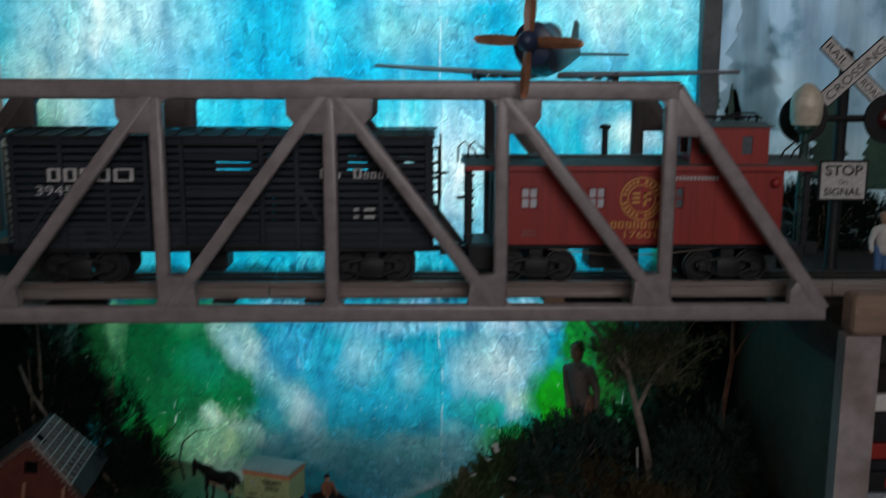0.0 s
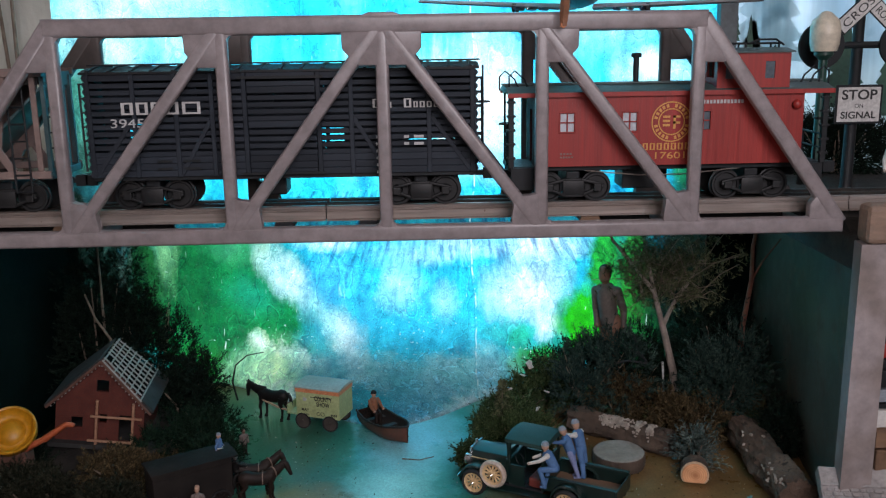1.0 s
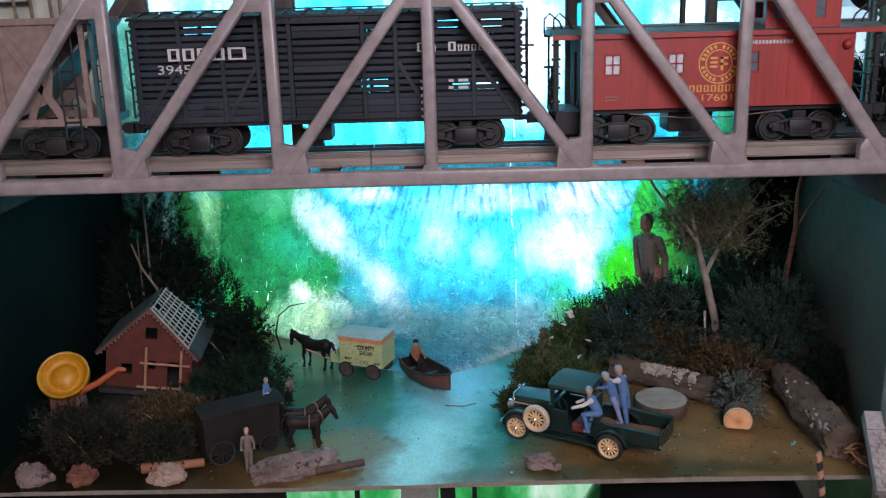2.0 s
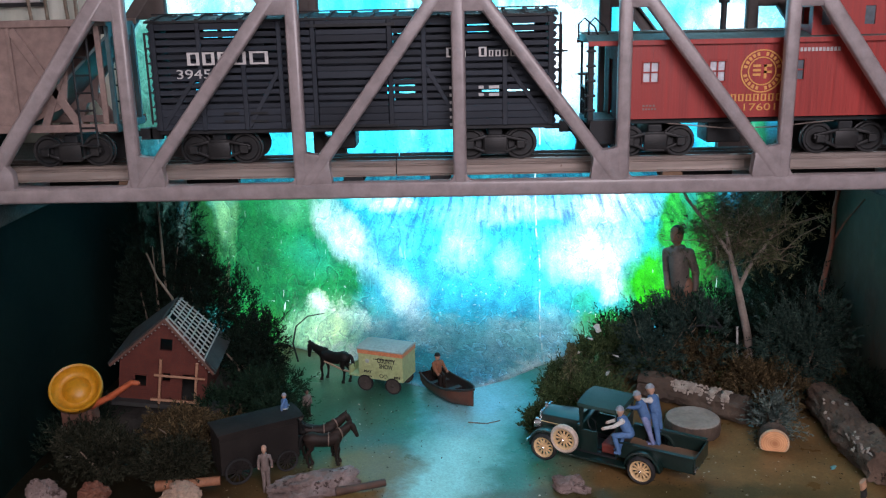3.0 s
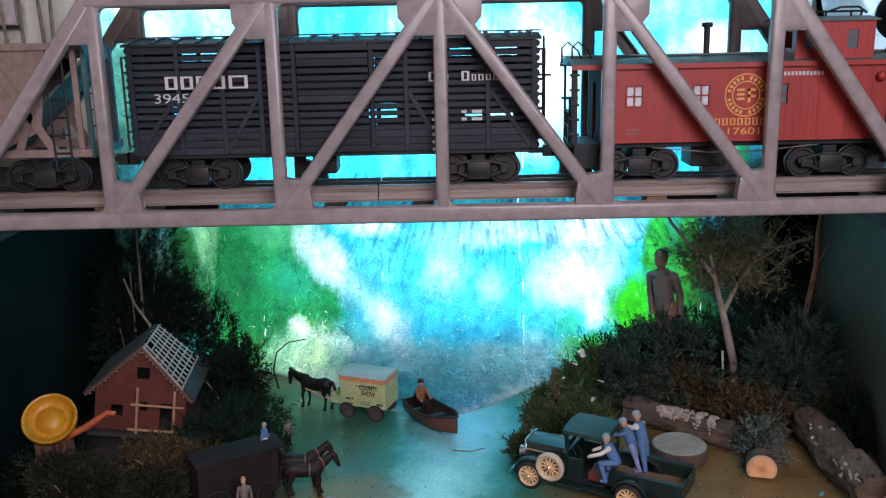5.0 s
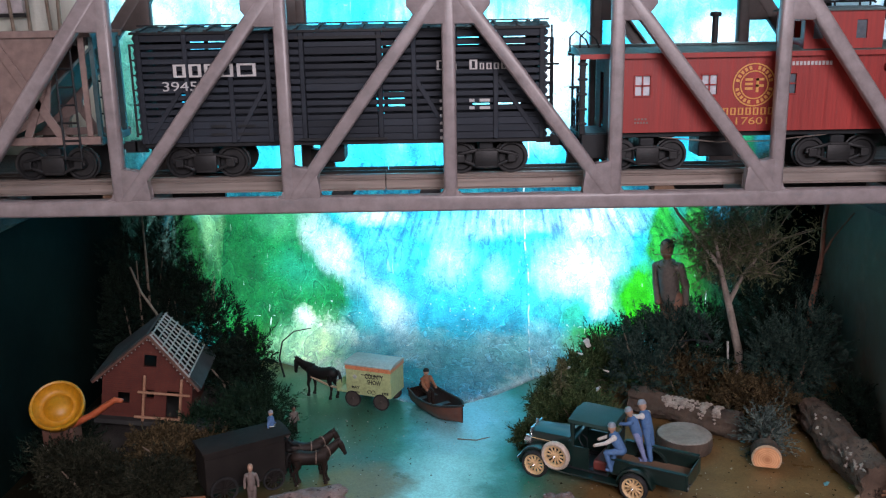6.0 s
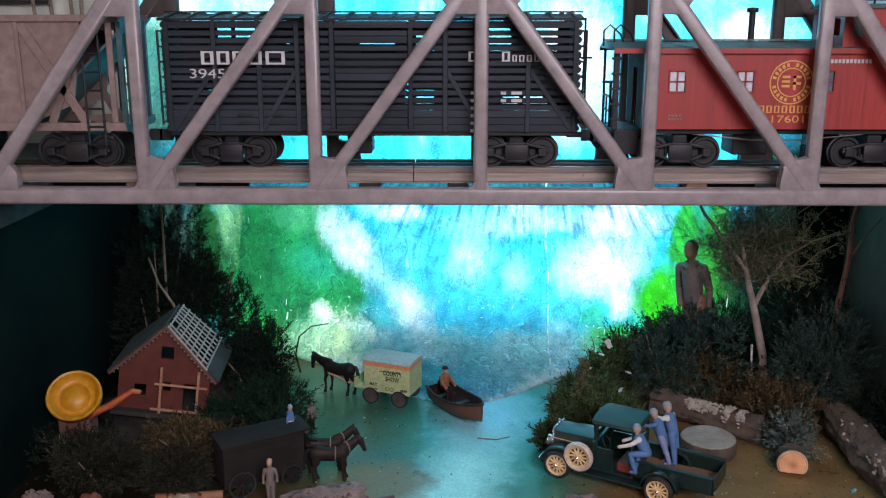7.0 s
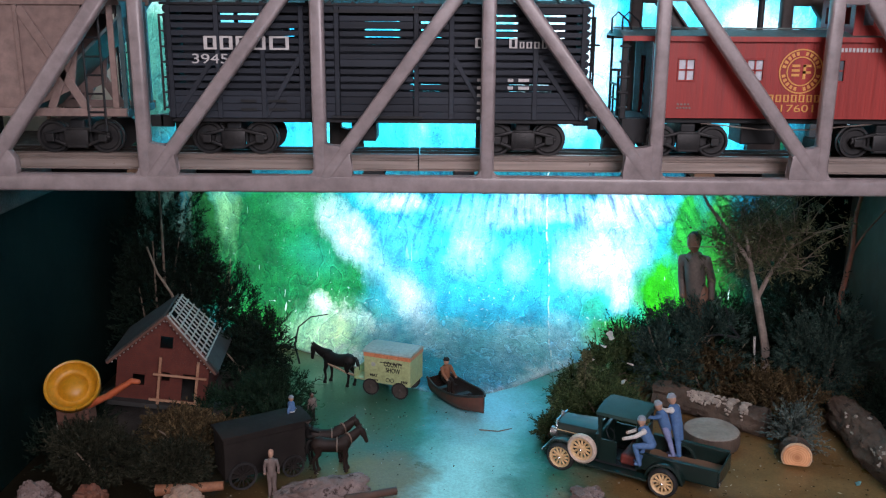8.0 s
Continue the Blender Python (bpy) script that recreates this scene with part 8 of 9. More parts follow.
def show_wagon():
    """Local x points to the wagon's tail."""
    place_ = pose(-0.0745, 0.200, 0.0) @ Euler((0, 0, -0.36)).to_matrix().to_4x4()
    th = thing("show_wagon", "pale green toy show wagon with an orange stripe", "toy wagon", place_)
    L, W, z0, z1 = 0.0230, 0.0150, 0.0125, 0.0415
    solid("body", M["lime"], th, at=(-L, L, -W, W, z0, z1), bevel=0.0006)
    bm = bmesh.new()
    prism(bm, [(-W - 0.0010, z1), (-W - 0.0010, z1 + 0.0010), (-0.008, z1 + 0.0030), (0.008, z1 + 0.0030), (W + 0.0010, z1 + 0.0010), (W + 0.0010, z1)], "x", -L - 0.0012, L + 0.0010, 0.0003)
    part("roof", bm, M["wagonroof"], th, "pale grey roof", 30)
    solid("stripe", M["stripe"], th, "orange painted band", at=(-L - 0.0003, L + 0.0003, -W - 0.0004, W + 0.0004, z1 - 0.0040, z1 - 0.0004))
    solid("footboard", M["lime"], th, at=(-L - 0.0110, -L - 0.0001, -W + 0.002, W - 0.002, z0, z0 + 0.0015), bevel=0.0003)
    solid("dash_board", M["lime"], th, at=(-L - 0.0115, -L - 0.0100, -W + 0.002, W - 0.002, z0, z0 + 0.0090), bevel=0.0003)
    for x in (-0.0165, 0.0125):
        for s in (-1, 1):
            w = plain_wheel(th, x, s * (W - 0.0005), s, 0.0080, M["wagonwheel"], 8, True)
        bm = bmesh.new()
        tube(bm, [(x, -W, 0.0080), (x, W, 0.0080)], 0.0010, 6)
        part("axle", bm, M["black"], th)
    for s in (-1, 1):
        bm = bmesh.new()
        tube(bm, [(-L - 0.010, s * 0.007, z0), (-L - 0.022, s * 0.0075, 0.0145), (-L - 0.042, s * 0.0065, 0.0205)], 0.0010, 6)
        part("shaft", bm, surface("pale_wood_shaft", (0.42, 0.26, 0.18), (0.52, 0.34, 0.24), 90, 0.6) if s < 0 else bpy.data.materials["pale_wood_shaft"], th)
    y = -W - 0.0002
    letters("sign_text", "COUNTY", 0.0185, 0.0048, M["ink"], th, Matrix.Translation((-0.0030, y, 0.0300)), 0.0001, 0.018)
    letters("sign_text", "SHOW", 0.0140, 0.0046, M["ink"], th, Matrix.Translation((-0.0010, y, 0.0244)), 0.0001, 0.018)
    letters("sign_text", "MAY", 0.0080, 0.0028, M["ink"], th, Matrix.Translation((-0.0170, y, 0.0186)), 0.0001, 0.025)
    bars("sign_text", th, 0.0140, 0.0160, y, (0.0022,) * 4, (0.0012,) * 4, 0.0005, M["ink"])
    bars("sign_text", th, -0.0185, 0.0148, y, (0.0012,) * 7, (0.0010,) * 7, 0.0004, M["ink"])
    bars("sign_text", th, -0.0070, 0.0330, y, (0.0008,) * 14, (0.0012,) * 14, 0.0003, M["ink"])
    bm = bmesh.new()
    for k in (-1, 1):
        lathe(bm, [(0.0016, 0), (0.0016, 0.0002), (0.0020, 0.0002), (0.0020, 0)], Matrix.Translation((0.0030 + k * 0.0021, y, 0.0170)) @ Matrix.Rotation(math.pi / 2, 4, "X"), 14)
    part("sign_mark", bm, M["ink"], th)
    bm = bmesh.new()
    lathe(bm, [(0.0, 0.0004), (0.0020, 0.0002), (0.0022, 0)], Matrix.Translation((-0.0135, y, 0.0305)) @ Matrix.Rotation(math.pi / 2, 4, "X"), 14)
    part("round_window", bm, M["wagonroof"], th)
    horse("black toy horse between the shafts of the show wagon", pose(-0.1285, 0.217, 0.0, 0, 0, 156), 0.0300, M["hide_black"], M["black"], nod=30)


show_wagon()


def black_wagon():
    place_ = pose(-0.166, 0.040, 0.0) @ Euler((0, 0, 0.534)).to_matrix().to_4x4()
    th = thing("delivery_wagon", "charcoal toy delivery wagon with closed sides", "toy wagon", place_)
    L, W, z0, z1 = 0.0315, 0.0128, 0.0085, 0.0425
    solid("body", M["charcoal"], th, at=(-L, L, -W, W, z0, z1), bevel=0.0008)
    bm = bmesh.new()
    prism(bm, [(-W - 0.0016, z1 - 0.0006), (-W - 0.0016, z1 + 0.0008), (-0.008, z1 + 0.0022), (0.008, z1 + 0.0022), (W + 0.0016, z1 + 0.0008), (W + 0.0016, z1 - 0.0006)], "x", -L - 0.0015, L + 0.0050, 0.0004)
    part("roof", bm, M["charcoal"], th, "", 30)
    for s in (-1, 1):
        for z in (z0 + 0.002, z1 - 0.006):
            solid("moulding", M["charcoal"], th, at=(-L, L, min(s * W, s * (W + 0.0006)), max(s * W, s * (W + 0.0006)), z, z + 0.0012))
        for x, r in ((-0.0190, 0.0108), (0.0200, 0.0088)):
            plain_wheel(th, x, s * (W + 0.0020), s, r, M["charcoal"], 12)
    for x, r in ((-0.0190, 0.0108), (0.0200, 0.0088)):
        bm = bmesh.new()
        tube(bm, [(x, -W - 0.002, r), (x, W + 0.002, r)], 0.0010, 6)
        part("axle", bm, M["black"], th)
    solid("seat_board", M["charcoal"], th, at=(L + 0.0002, L + 0.0120, -0.0100, 0.0100, 0.0165, 0.0180), bevel=0.0003)
    solid("dash_board", M["charcoal"], th, at=(L + 0.0120, L + 0.0132, -0.0100, 0.0100, 0.0120, 0.0230), bevel=0.0003)
    bm = bmesh.new()
    tube(bm, [(L + 0.008, -0.002, 0.0120), (L + 0.020, -0.008, 0.0150), (L + 0.034, -0.014, 0.0160)], 0.0010, 6)
    part("pole", bm, M["charcoal"], th)
    for x, y, yaw in ((-0.1120, 0.0470, 8), (-0.1180, 0.0630, 10)):
        horse("dark brown toy horse harnessed to the black wagon", pose(x, y, 0.0, 0, 0, yaw), 0.0270, M["hide"], M["hide_black"], nod=16, stride=0.04, collar=M["harness"])
    figurine("figurine of a driver in dark clothes on the wagon seat", place_ @ pose(L + 0.0060, -0.002, 0.0090, 0, 0, 90), 0.030, [M["hide_black"], M["hide_black"], M["suit"], M["hide_black"]], arms=((0.10, -0.26, 0.60), (-0.10, -0.26, 0.60)), seat=True)
    figurine("figurine in blue sitting on the black wagon's roof", place_ @ pose(L - 0.0045, 0.004, 0.0305, 0, 0, 60), 0.027, [M["shirt"], M["denim"], M["skin"], M["cap"]], arms=((0.12, -0.10, 0.52), (-0.14, 0.05, 0.52)), seat=True)


black_wagon()
figurine("taupe figurine of a standing man at the front edge", pose(-0.1515, 0.0065, 0.0, 0, 0, 8) @ Matrix.Diagonal((0.82, 0.85, 1, 1)), 0.038, [M["suit"], M["suit"], M["skin"], M["skin"]], arms=((0.12, 0.02, 0.52), (-0.12, -0.02, 0.52)), hat=False)
figurine("figurine in brown standing in the moss", pose(-0.141, 0.135, 0.0, 0, 0, 40), 0.026, [M["hide"], M["suit"], M["dullbrown"], M["hide"]], hat=False)


def rowing_boat():
    place_ = pose(-0.0135, 0.171, 0.0) @ Euler((0, 0, -0.98)).to_matrix().to_4x4() @ Matrix.Scale(1.22, 4)
    th = thing("rowing_boat", "red-brown wooden toy rowing boat on the river", "toy boat", place_)
    st = 13
    def section(i, inner):
        t = i / (st - 1)
        x = -0.030 + 0.060 * t
        half = 0.0118 * (1 - (max(0, t - 0.45) / 0.55) ** 2.4 * 0.96) * (0.80 + 0.2 * min(1, t / 0.25))
        top = 0.0115 + 0.0060 * max(0, t - 0.4) ** 1.6 * 2.2 + 0.0015 * max(0, 0.25 - t) * 4
        keel = 0.0 + 0.0045 * max(0, t - 0.72) / 0.28
        k = 0.0011 if inner else 0.0
        half = max(half - k, 0.0004)
        return [(x - (k if t > 0.9 else 0), half * a, keel + k + (top - keel - k) * b) for a, b in ((-1, 1.0), (-0.93, 0.55), (-0.70, 0.18), (0, 0.0), (0.70, 0.18), (0.93, 0.55), (1, 1.0))]
    bm = bmesh.new()
    rings = [[bm.verts.new(p) for p in section(i, False)] for i in range(st)]
    for a, b in zip(rings, rings[1:]):
        for k in range(6):
            bm.faces.new((a[k], a[k + 1], b[k + 1], b[k]))
    bm.faces.new(rings[0])
    part("hull", bm, M["boat"], th, "", 50)
    bm = bmesh.new()
    rings = [[bm.verts.new(p) for p in section(i, True)] for i in range(st)]
    for a, b in zip(rings, rings[1:]):
        for k in range(6):
            bm.faces.new((a[k], a[k + 1], b[k + 1], b[k]))
    bm.faces.new(rings[0])
    part("inside", bm, M["boatin"], th, "", 50)
    for s in (-1, 1):
        bm = bmesh.new()
        pts = [Vector(section(i, False)[0 if s < 0 else 6]) + Vector((0, 0, 0.0004)) for i in range(st)]
        tube(bm, pts, 0.0009, 6)
        part("gunwale", bm, M["boatin"], th)
    for x in (-0.018, 0.000, 0.015):
        solid("thwart", M["boatin"], th, at=(x - 0.0022, x + 0.0022, -0.0088 if x < 0.01 else -0.006, 0.0088 if x < 0.01 else 0.006, 0.0072, 0.0082))
    bm = bmesh.new()
    lathe(bm, [(0, -0.0022), (0.0042, -0.0020), (0.0042, 0.0020), (0, 0.0022)], Matrix.Translation((-0.0300, 0.0060, 0.0120)) @ Matrix.Rotation(math.pi / 2, 4, "Y"), 14)
    part("fender_block", bm, M["charcoal"], th)
    figurine("figurine in a brown jacket and dark cap in the boat", place_ @ pose(-0.0185, 0.0, -0.0020, 0, 0, 95), 0.033, [M["hide"], M["jacket"], M["skin"], M["hide_black"]], arms=((0.10, -0.20, 0.56), (-0.10, -0.20, 0.56)), seat=True)


rowing_boat()
figurine("tall dark figurine of a bearded man among the shrubs", pose(0.2145, 0.236, 0.030, 0, -5, -32) @ Matrix.Diagonal((0.86, 0.95, 1, 1)), 0.116, [M["giant_brown"], M["giant_grey"], M["giant_brown"], M["hide"]], arms=((0.105, 0.03, 0.44), (-0.085, -0.05, 0.47)), lean=-0.03, hat=False)


# ---- beyond the board: pillar side, stone ramp, striped pole, cassettes ----
def stone_ramp():
    """A slab moulded with stone courses, leaning at the foot of the pillar; local x along it, z up its slope."""
    place_ = Matrix.Translation((0.310, -0.058, 0.010)) @ Euler((radians(-52), 0, radians(-9))).to_matrix().to_4x4()
    th = thing("stone_ramp", "grey slab moulded with rough stone blocks", "stone slab", place_)
    m = surface("moulded_grey_stone", (0.24, 0.22, 0.215), (0.44, 0.41, 0.40), 45, 0.85, 0.0, 0.8, 0.0012)
    solid("slab", m, th, at=(0.0, 0.12, 0.0012, 0.010, 0.0, 0.062), bevel=0.0008)
    rng = random.Random(4)
    z = 0.0015
    row = 0
    while z < 0.046:
        h = rng.uniform(0.0032, 0.0043)
        x = 0.001 + (0.003 if row % 2 else 0)
        while x < 0.118:
            w = rng.uniform(0.0042, 0.0078)
            bm = bmesh.new()
            box(bm, x, min(x + w - 0.0006, 0.1195), rng.uniform(-0.0008, 0.0004), 0.0012, z, z + h - rng.uniform(0.0004, 0.0008), 0.0005, 1)
            part("stone", bm, m, th)
            x += w
        z += h
        row += 1
    solid("coping", m, th, at=(0.0, 0.12, -0.0008, 0.0011, 0.047, 0.062), bevel=0.0006)


stone_ramp()


def striped_pole():
    th = thing("striped_pole", "slanting crossing pole striped in black and pale wood", "pole", Matrix.Translation((0.2770, -0.032, 0.026)))
    e = Vector((0.010, 0.0, -0.062))
    n = 9
    for k in range(n):
        bm = bmesh.new()
        a, b = e * (k / n), e * ((k + 1) / n)
        tube(bm, [a, b + Vector((0, 0, 0.0002))], 0.0020, 10)
        for v in bm.verts:
            v.co.z += (v.co.x - a.lerp(b, 0.5).x) * 0.8
        part("band", bm, M["ink"] if k % 2 else M["orangewood"], th)
    bm = bmesh.new()
    ball(bm, e, 0.0055, 0.0055, 0.0055, 2)
    part("lamp_knob", bm, M["seat"], th, "dark red knob")


striped_pole()


def cassette_rack():
    tagged(solid("rack_board", M["wood"], at=(0.3515, 0.60, 0.02, 0.03, -0.2, 0.198)), "brown back board of the cassette shelf", "shelf", kind="structure")
    specs = [(0.0, 0.017, M["charcoal"], M["shirt"]), (0.018, 0.012, M["shirt"], M["ink"]), (0.031, 0.020, M["black"], M["red"]), (0.052, 0.011, M["red"], M["seat"]), (0.064, 0.007, M["black"], M["black"]), (0.072, 0.014, M["black"], M["red"]), (0.087, 0.010, M["cap"], M["white"]), (0.098, 0.004, M["black"], M["black"]), (0.103, 0.014, M["shirt"], M["cap"])]
    for dz, h, a, b in specs:
        z1 = 0.200 - dz
        th = thing("cassette_case", "plastic cassette case with a coloured spine in a stack", "cassette", Matrix.Translation((0.3530, -0.020, z1 - h)), "stacked cassettes")
        solid("case", a, th, at=(0, 0.105, 0, 0.038, 0, h - 0.0006), bevel=0.0006)
        solid("spine_label", b, th, at=(0.012, 0.090, -0.0006, -0.0001, h * 0.25, h * 0.72))
    tagged(solid("ledge", M["wood"], at=(0.3515, 0.60, -0.026, 0.0195, 0.070, 0.0822)), "brown ledge under the stacked cassettes", "shelf", kind="structure")
    th = thing("metal_box", "brown box with a bright metal edge below the ledge", "box", Matrix.Translation((0.357, -0.018, -0.10)))
    solid("case", M["rust"], th, at=(0, 0.12, 0, 0.03, 0, 0.164), bevel=0.001)
    solid("corner_strip", M["chrome"], th, at=(0.020, 0.026, -0.0008, -0.0001, 0.02, 0.150))
    tagged(solid("floor_cassette", M["wood"], at=(0.3515, 0.60, -0.026, 0.0195, -0.11, -0.1005)), "brown ledge under the box", "shelf", kind="structure")


cassette_rack()
# wooden packing under the bridge end
tagged(solid("wood_block", surface("worn_wood_block", (0.20, 0.13, 0.095), (0.33, 0.23, 0.17), 50, 0.7, 0.0, 0.4, 0.0008, stretch=(0.2, 1, 1)), at=(0.330, 0.385, -0.030, -0.0105, 0.223, 0.2505), bevel=0.004), "worn brown wooden block under the bridge end", "wood block")


# ---- the tier below ----
def lower_tier():
    m, nt, p = nodes_of("painted_lower_sheet")
    n = noise_node(nt, 14, 5, 0.6, (1, 1, 0.5))
    c = ramp(nt, n.outputs[0], [(0.32, (0.004, 0.12, 0.02)), (0.47, (0.03, 0.40, 0.10)), (0.58, (0.30, 0.72, 0.42)), (0.70, (0.80, 0.93, 0.85))])
    tr, gl, mx = nt.nodes.new("ShaderNodeBsdfTranslucent"), nt.nodes.new("ShaderNodeBsdfDiffuse"), nt.nodes.new("ShaderNodeMixShader")
    nt.links.new(c, tr.inputs["Color"])
    nt.links.new(c, gl.inputs["Color"])
    mx.inputs[0].default_value = 0.3
    nt.links.new(tr.outputs[0], mx.inputs[1])
    nt.links.new(gl.outputs[0], mx.inputs[2])
    nt.links.new(mx.outputs[0], nt.nodes["Material Output"].inputs["Surface"])
    bm = bmesh.new()
    rows = []
    for j in range(13):
        rows.append([bm.verts.new((-0.34 + 0.67 * i / 60, 0.20 + 0.004 * noise.noise(Vector((i * 0.4, j * 0.6, 1))), -0.2 + 0.193 * j / 12)) for i in range(61)])
    for a, b in zip(rows, rows[1:]):
        for i in range(60):
            bm.faces.new((a[i], a[i + 1], b[i + 1], b[i]))
    tagged(part("backdrop_lower", bm, m, None, "", 60), "translucent sheet painted green and white, lit from behind", "backdrop", kind="structure")
    tagged(solid("floor_lower", M["charcoal"], at=(-0.40, 0.40, -0.05, 0.345, -0.21, -0.2005)), "dark board of the tier below", "floor", kind="structure")
    bm = bmesh.new()
    for z0, z1, y in ((-0.2, -0.0125, 0.330),):
        box(bm, -0.345, 0.336, y, y + 0.01, z0, z1)
    tagged(part("light_box_lower", bm, M["boxwhite"]), "white board behind the lower sheet", "light box", kind="structure")
    # frames of a window-like stand before the lower sheet
    for x, w in ((-0.075, 0.004), (0.003, 0.013), (0.026, 0.004), (-0.185, 0.010)):
        tagged(solid("lattice_post", M["black"], at=(x - w / 2, x + w / 2, 0.060, 0.066, -0.2, -0.006), bevel=0.0005), "black upright post in the tier below", "post")
    # board added to darken the left part of the lower sheet
    tagged(solid("dark_board", M["charcoal"], at=(-0.345, -0.135, 0.052, 0.058, -0.2, -0.0055), bevel=0.0005), "black board added to keep the tier below dark at the left", "board")
    solid_ = solid("blue_box", M["wagonroof"], at=(-0.038, -0.006, 0.070, 0.09, -0.2, -0.030), bevel=0.001)
    tagged(solid_, "pale blue-grey box standing in the tier below", "box")
    bm = bmesh.new()
    lathe(bm, [(0.098, -0.17), (0.100, -0.10), (0.094, -0.06), (0.080, -0.034), (0.055, -0.018), (0.025, -0.0105), (0, -0.009)], Matrix.Translation((0.212, 0.050, 0.0)), 56)
    for v in bm.verts:
        v.co.y = 0.050 + (v.co.y - 0.050) * 0.72
    th = thing("glossy_dome", "glossy black rounded car body in the tier below", "toy car", Matrix.Translation((0, 0, -0.004)))
    part("shell", bm, surface("glossy_black", (0.004, 0.004, 0.005), (0.007, 0.007, 0.008), 20, 0.09, 0.0, 0.02, 0.0002), th, "", 60)
    for x, z, w in ((0.190, -0.028, 0.012), (0.228, -0.026, 0.010)):
        bm = bmesh.new()
        limb(bm, (x - w, -0.024, z - 0.008), (x, -0.020, z), 0.0022, 0.0030)
        limb(bm, (x, -0.020, z), (x + w * 0.7, -0.022, z - 0.002), 0.0028, 0.0016)
        part("bright_trim", bm, M["chrome"], th, "", 60)
    bm = bmesh.new()
    ball(bm, (0.150, -0.010, -0.034), 0.0024, 0.0024, 0.0024, 1)
    part("red_lamp", bm, M["red"], th)
    tube_m = area_lamp("backlight_tier_below", (0.0, 0.30, -0.10), (0.0, 0.0, -0.10), 0.6, 0.12, 0.6, (0.92, 1.0, 0.95))


lower_tier()


# ---- the upper level beside the bridge ----
def crossing_signal():
    th = thing("crossing_signal", "black toy railroad crossing signal with white boards", "signal", Matrix.Translation((0.393, 0.142, 0.2236)))
    bm = bmesh.new()
    lathe(bm, [(0, 0), (0.012, 0), (0.012, 0.004), (0.0065, 0.008), (0.0050, 0.014), (0.0045, 0.174), (0.0058, 0.178), (0.0052, 0.184), (0, 0.187)], None, 18)
    part("mast", bm, M["black"], th, "", 40)
    board = surface("white_sign_paint", (0.56, 0.54, 0.52), (0.68, 0.66, 0.64), 60, 0.5, 0.0, 0.1, 0.0002)
    for a, word in ((43, "CROSSING"), (-43, "RAILROAD")):
        bd = new("cross_board")
        bd.parent = th
        bd.matrix_basis = Matrix.Translation((0.004, -0.0075 - (0.0014 if a > 0 else 0), 0.168)) @ Euler((0, radians(-a), 0)).to_matrix().to_4x4()
        solid("plate", M["black"], bd, at=(-0.0335, 0.0335, 0.0, 0.0010, -0.0066, 0.0066))
        solid("face", board, bd, at=(-0.0325, 0.0325, -0.0004, -0.0001, -0.0056, 0.0056))
        if a > 0:
            letters("sign_text", word, 0.058, 0.0064, M["ink"], bd, Matrix.Translation((-0.029, -0.0005, -0.0034)), 0.0001)
        else:
            letters("sign_text", "RAIL", 0.021, 0.0064, M["ink"], bd, Matrix.Translation((-0.0305, -0.0005, -0.0034)), 0.0001)
            letters("sign_text", "ROAD", 0.021, 0.0064, M["ink"], bd, Matrix.Translation((0.0095, -0.0005, -0.0034)), 0.0001)
    bm = bmesh.new()
    tube(bm, [(-0.036, -0.003, 0.132), (0.036, -0.003, 0.132)], 0.0030, 10)
    part("lamp_arm", bm, M["black"], th)
    for s in (-1, 1):
        bm = bmesh.new()
        m = Matrix.Translation((s * 0.034, -0.006, 0.132)) @ Matrix.Rotation(math.pi / 2, 4, "X")
        lathe(bm, [(0, 0.0), (0.0190, 0.0), (0.0195, 0.002), (0.0190, 0.003), (0.0110, 0.003), (0.0100, 0.0012), (0, 0.0012)], m, 32)
        part("target", bm, M["black"], th, "", 40)
        bm = bmesh.new()
        lathe(bm, [(0.0085, 0.0014), (0.0070, 0.0040), (0, 0.0052)], m, 20)
        part("lens", bm, surface("dark_red_lens", (0.05, 0.008, 0.008), (0.08, 0.012, 0.012), 90, 0.15) if s < 0 else bpy.data.materials["dark_red_lens"], th, "", 60)
    sg = new("stop_sign")
    sg.parent = th
    sg.location = (0.0015, -0.008, 0.083)
    solid("plate", M["black"], sg, at=(-0.0200, 0.0200, 0.0, 0.0012, -0.0164, 0.0164), bevel=0.0006)
    solid("face", board, sg, at=(-0.0180, 0.0180, -0.0005, -0.0001, -0.0144, 0.0144), bevel=0.0)
    letters("sign_text", "STOP", 0.0300, 0.0085, M["ink"], sg, Matrix.Translation((-0.0150, -0.0007, 0.0040)), 0.0001, 0.02)
    letters("sign_text", "ON", 0.0070, 0.0034, M["ink"], sg, Matrix.Translation((-0.0035, -0.0007, -0.0028)), 0.0001)
    letters("sign_text", "SIGNAL", 0.0300, 0.0060, M["ink"], sg, Matrix.Translation((-0.0150, -0.0007, -0.0118)), 0.0001, 0.02)


crossing_signal()


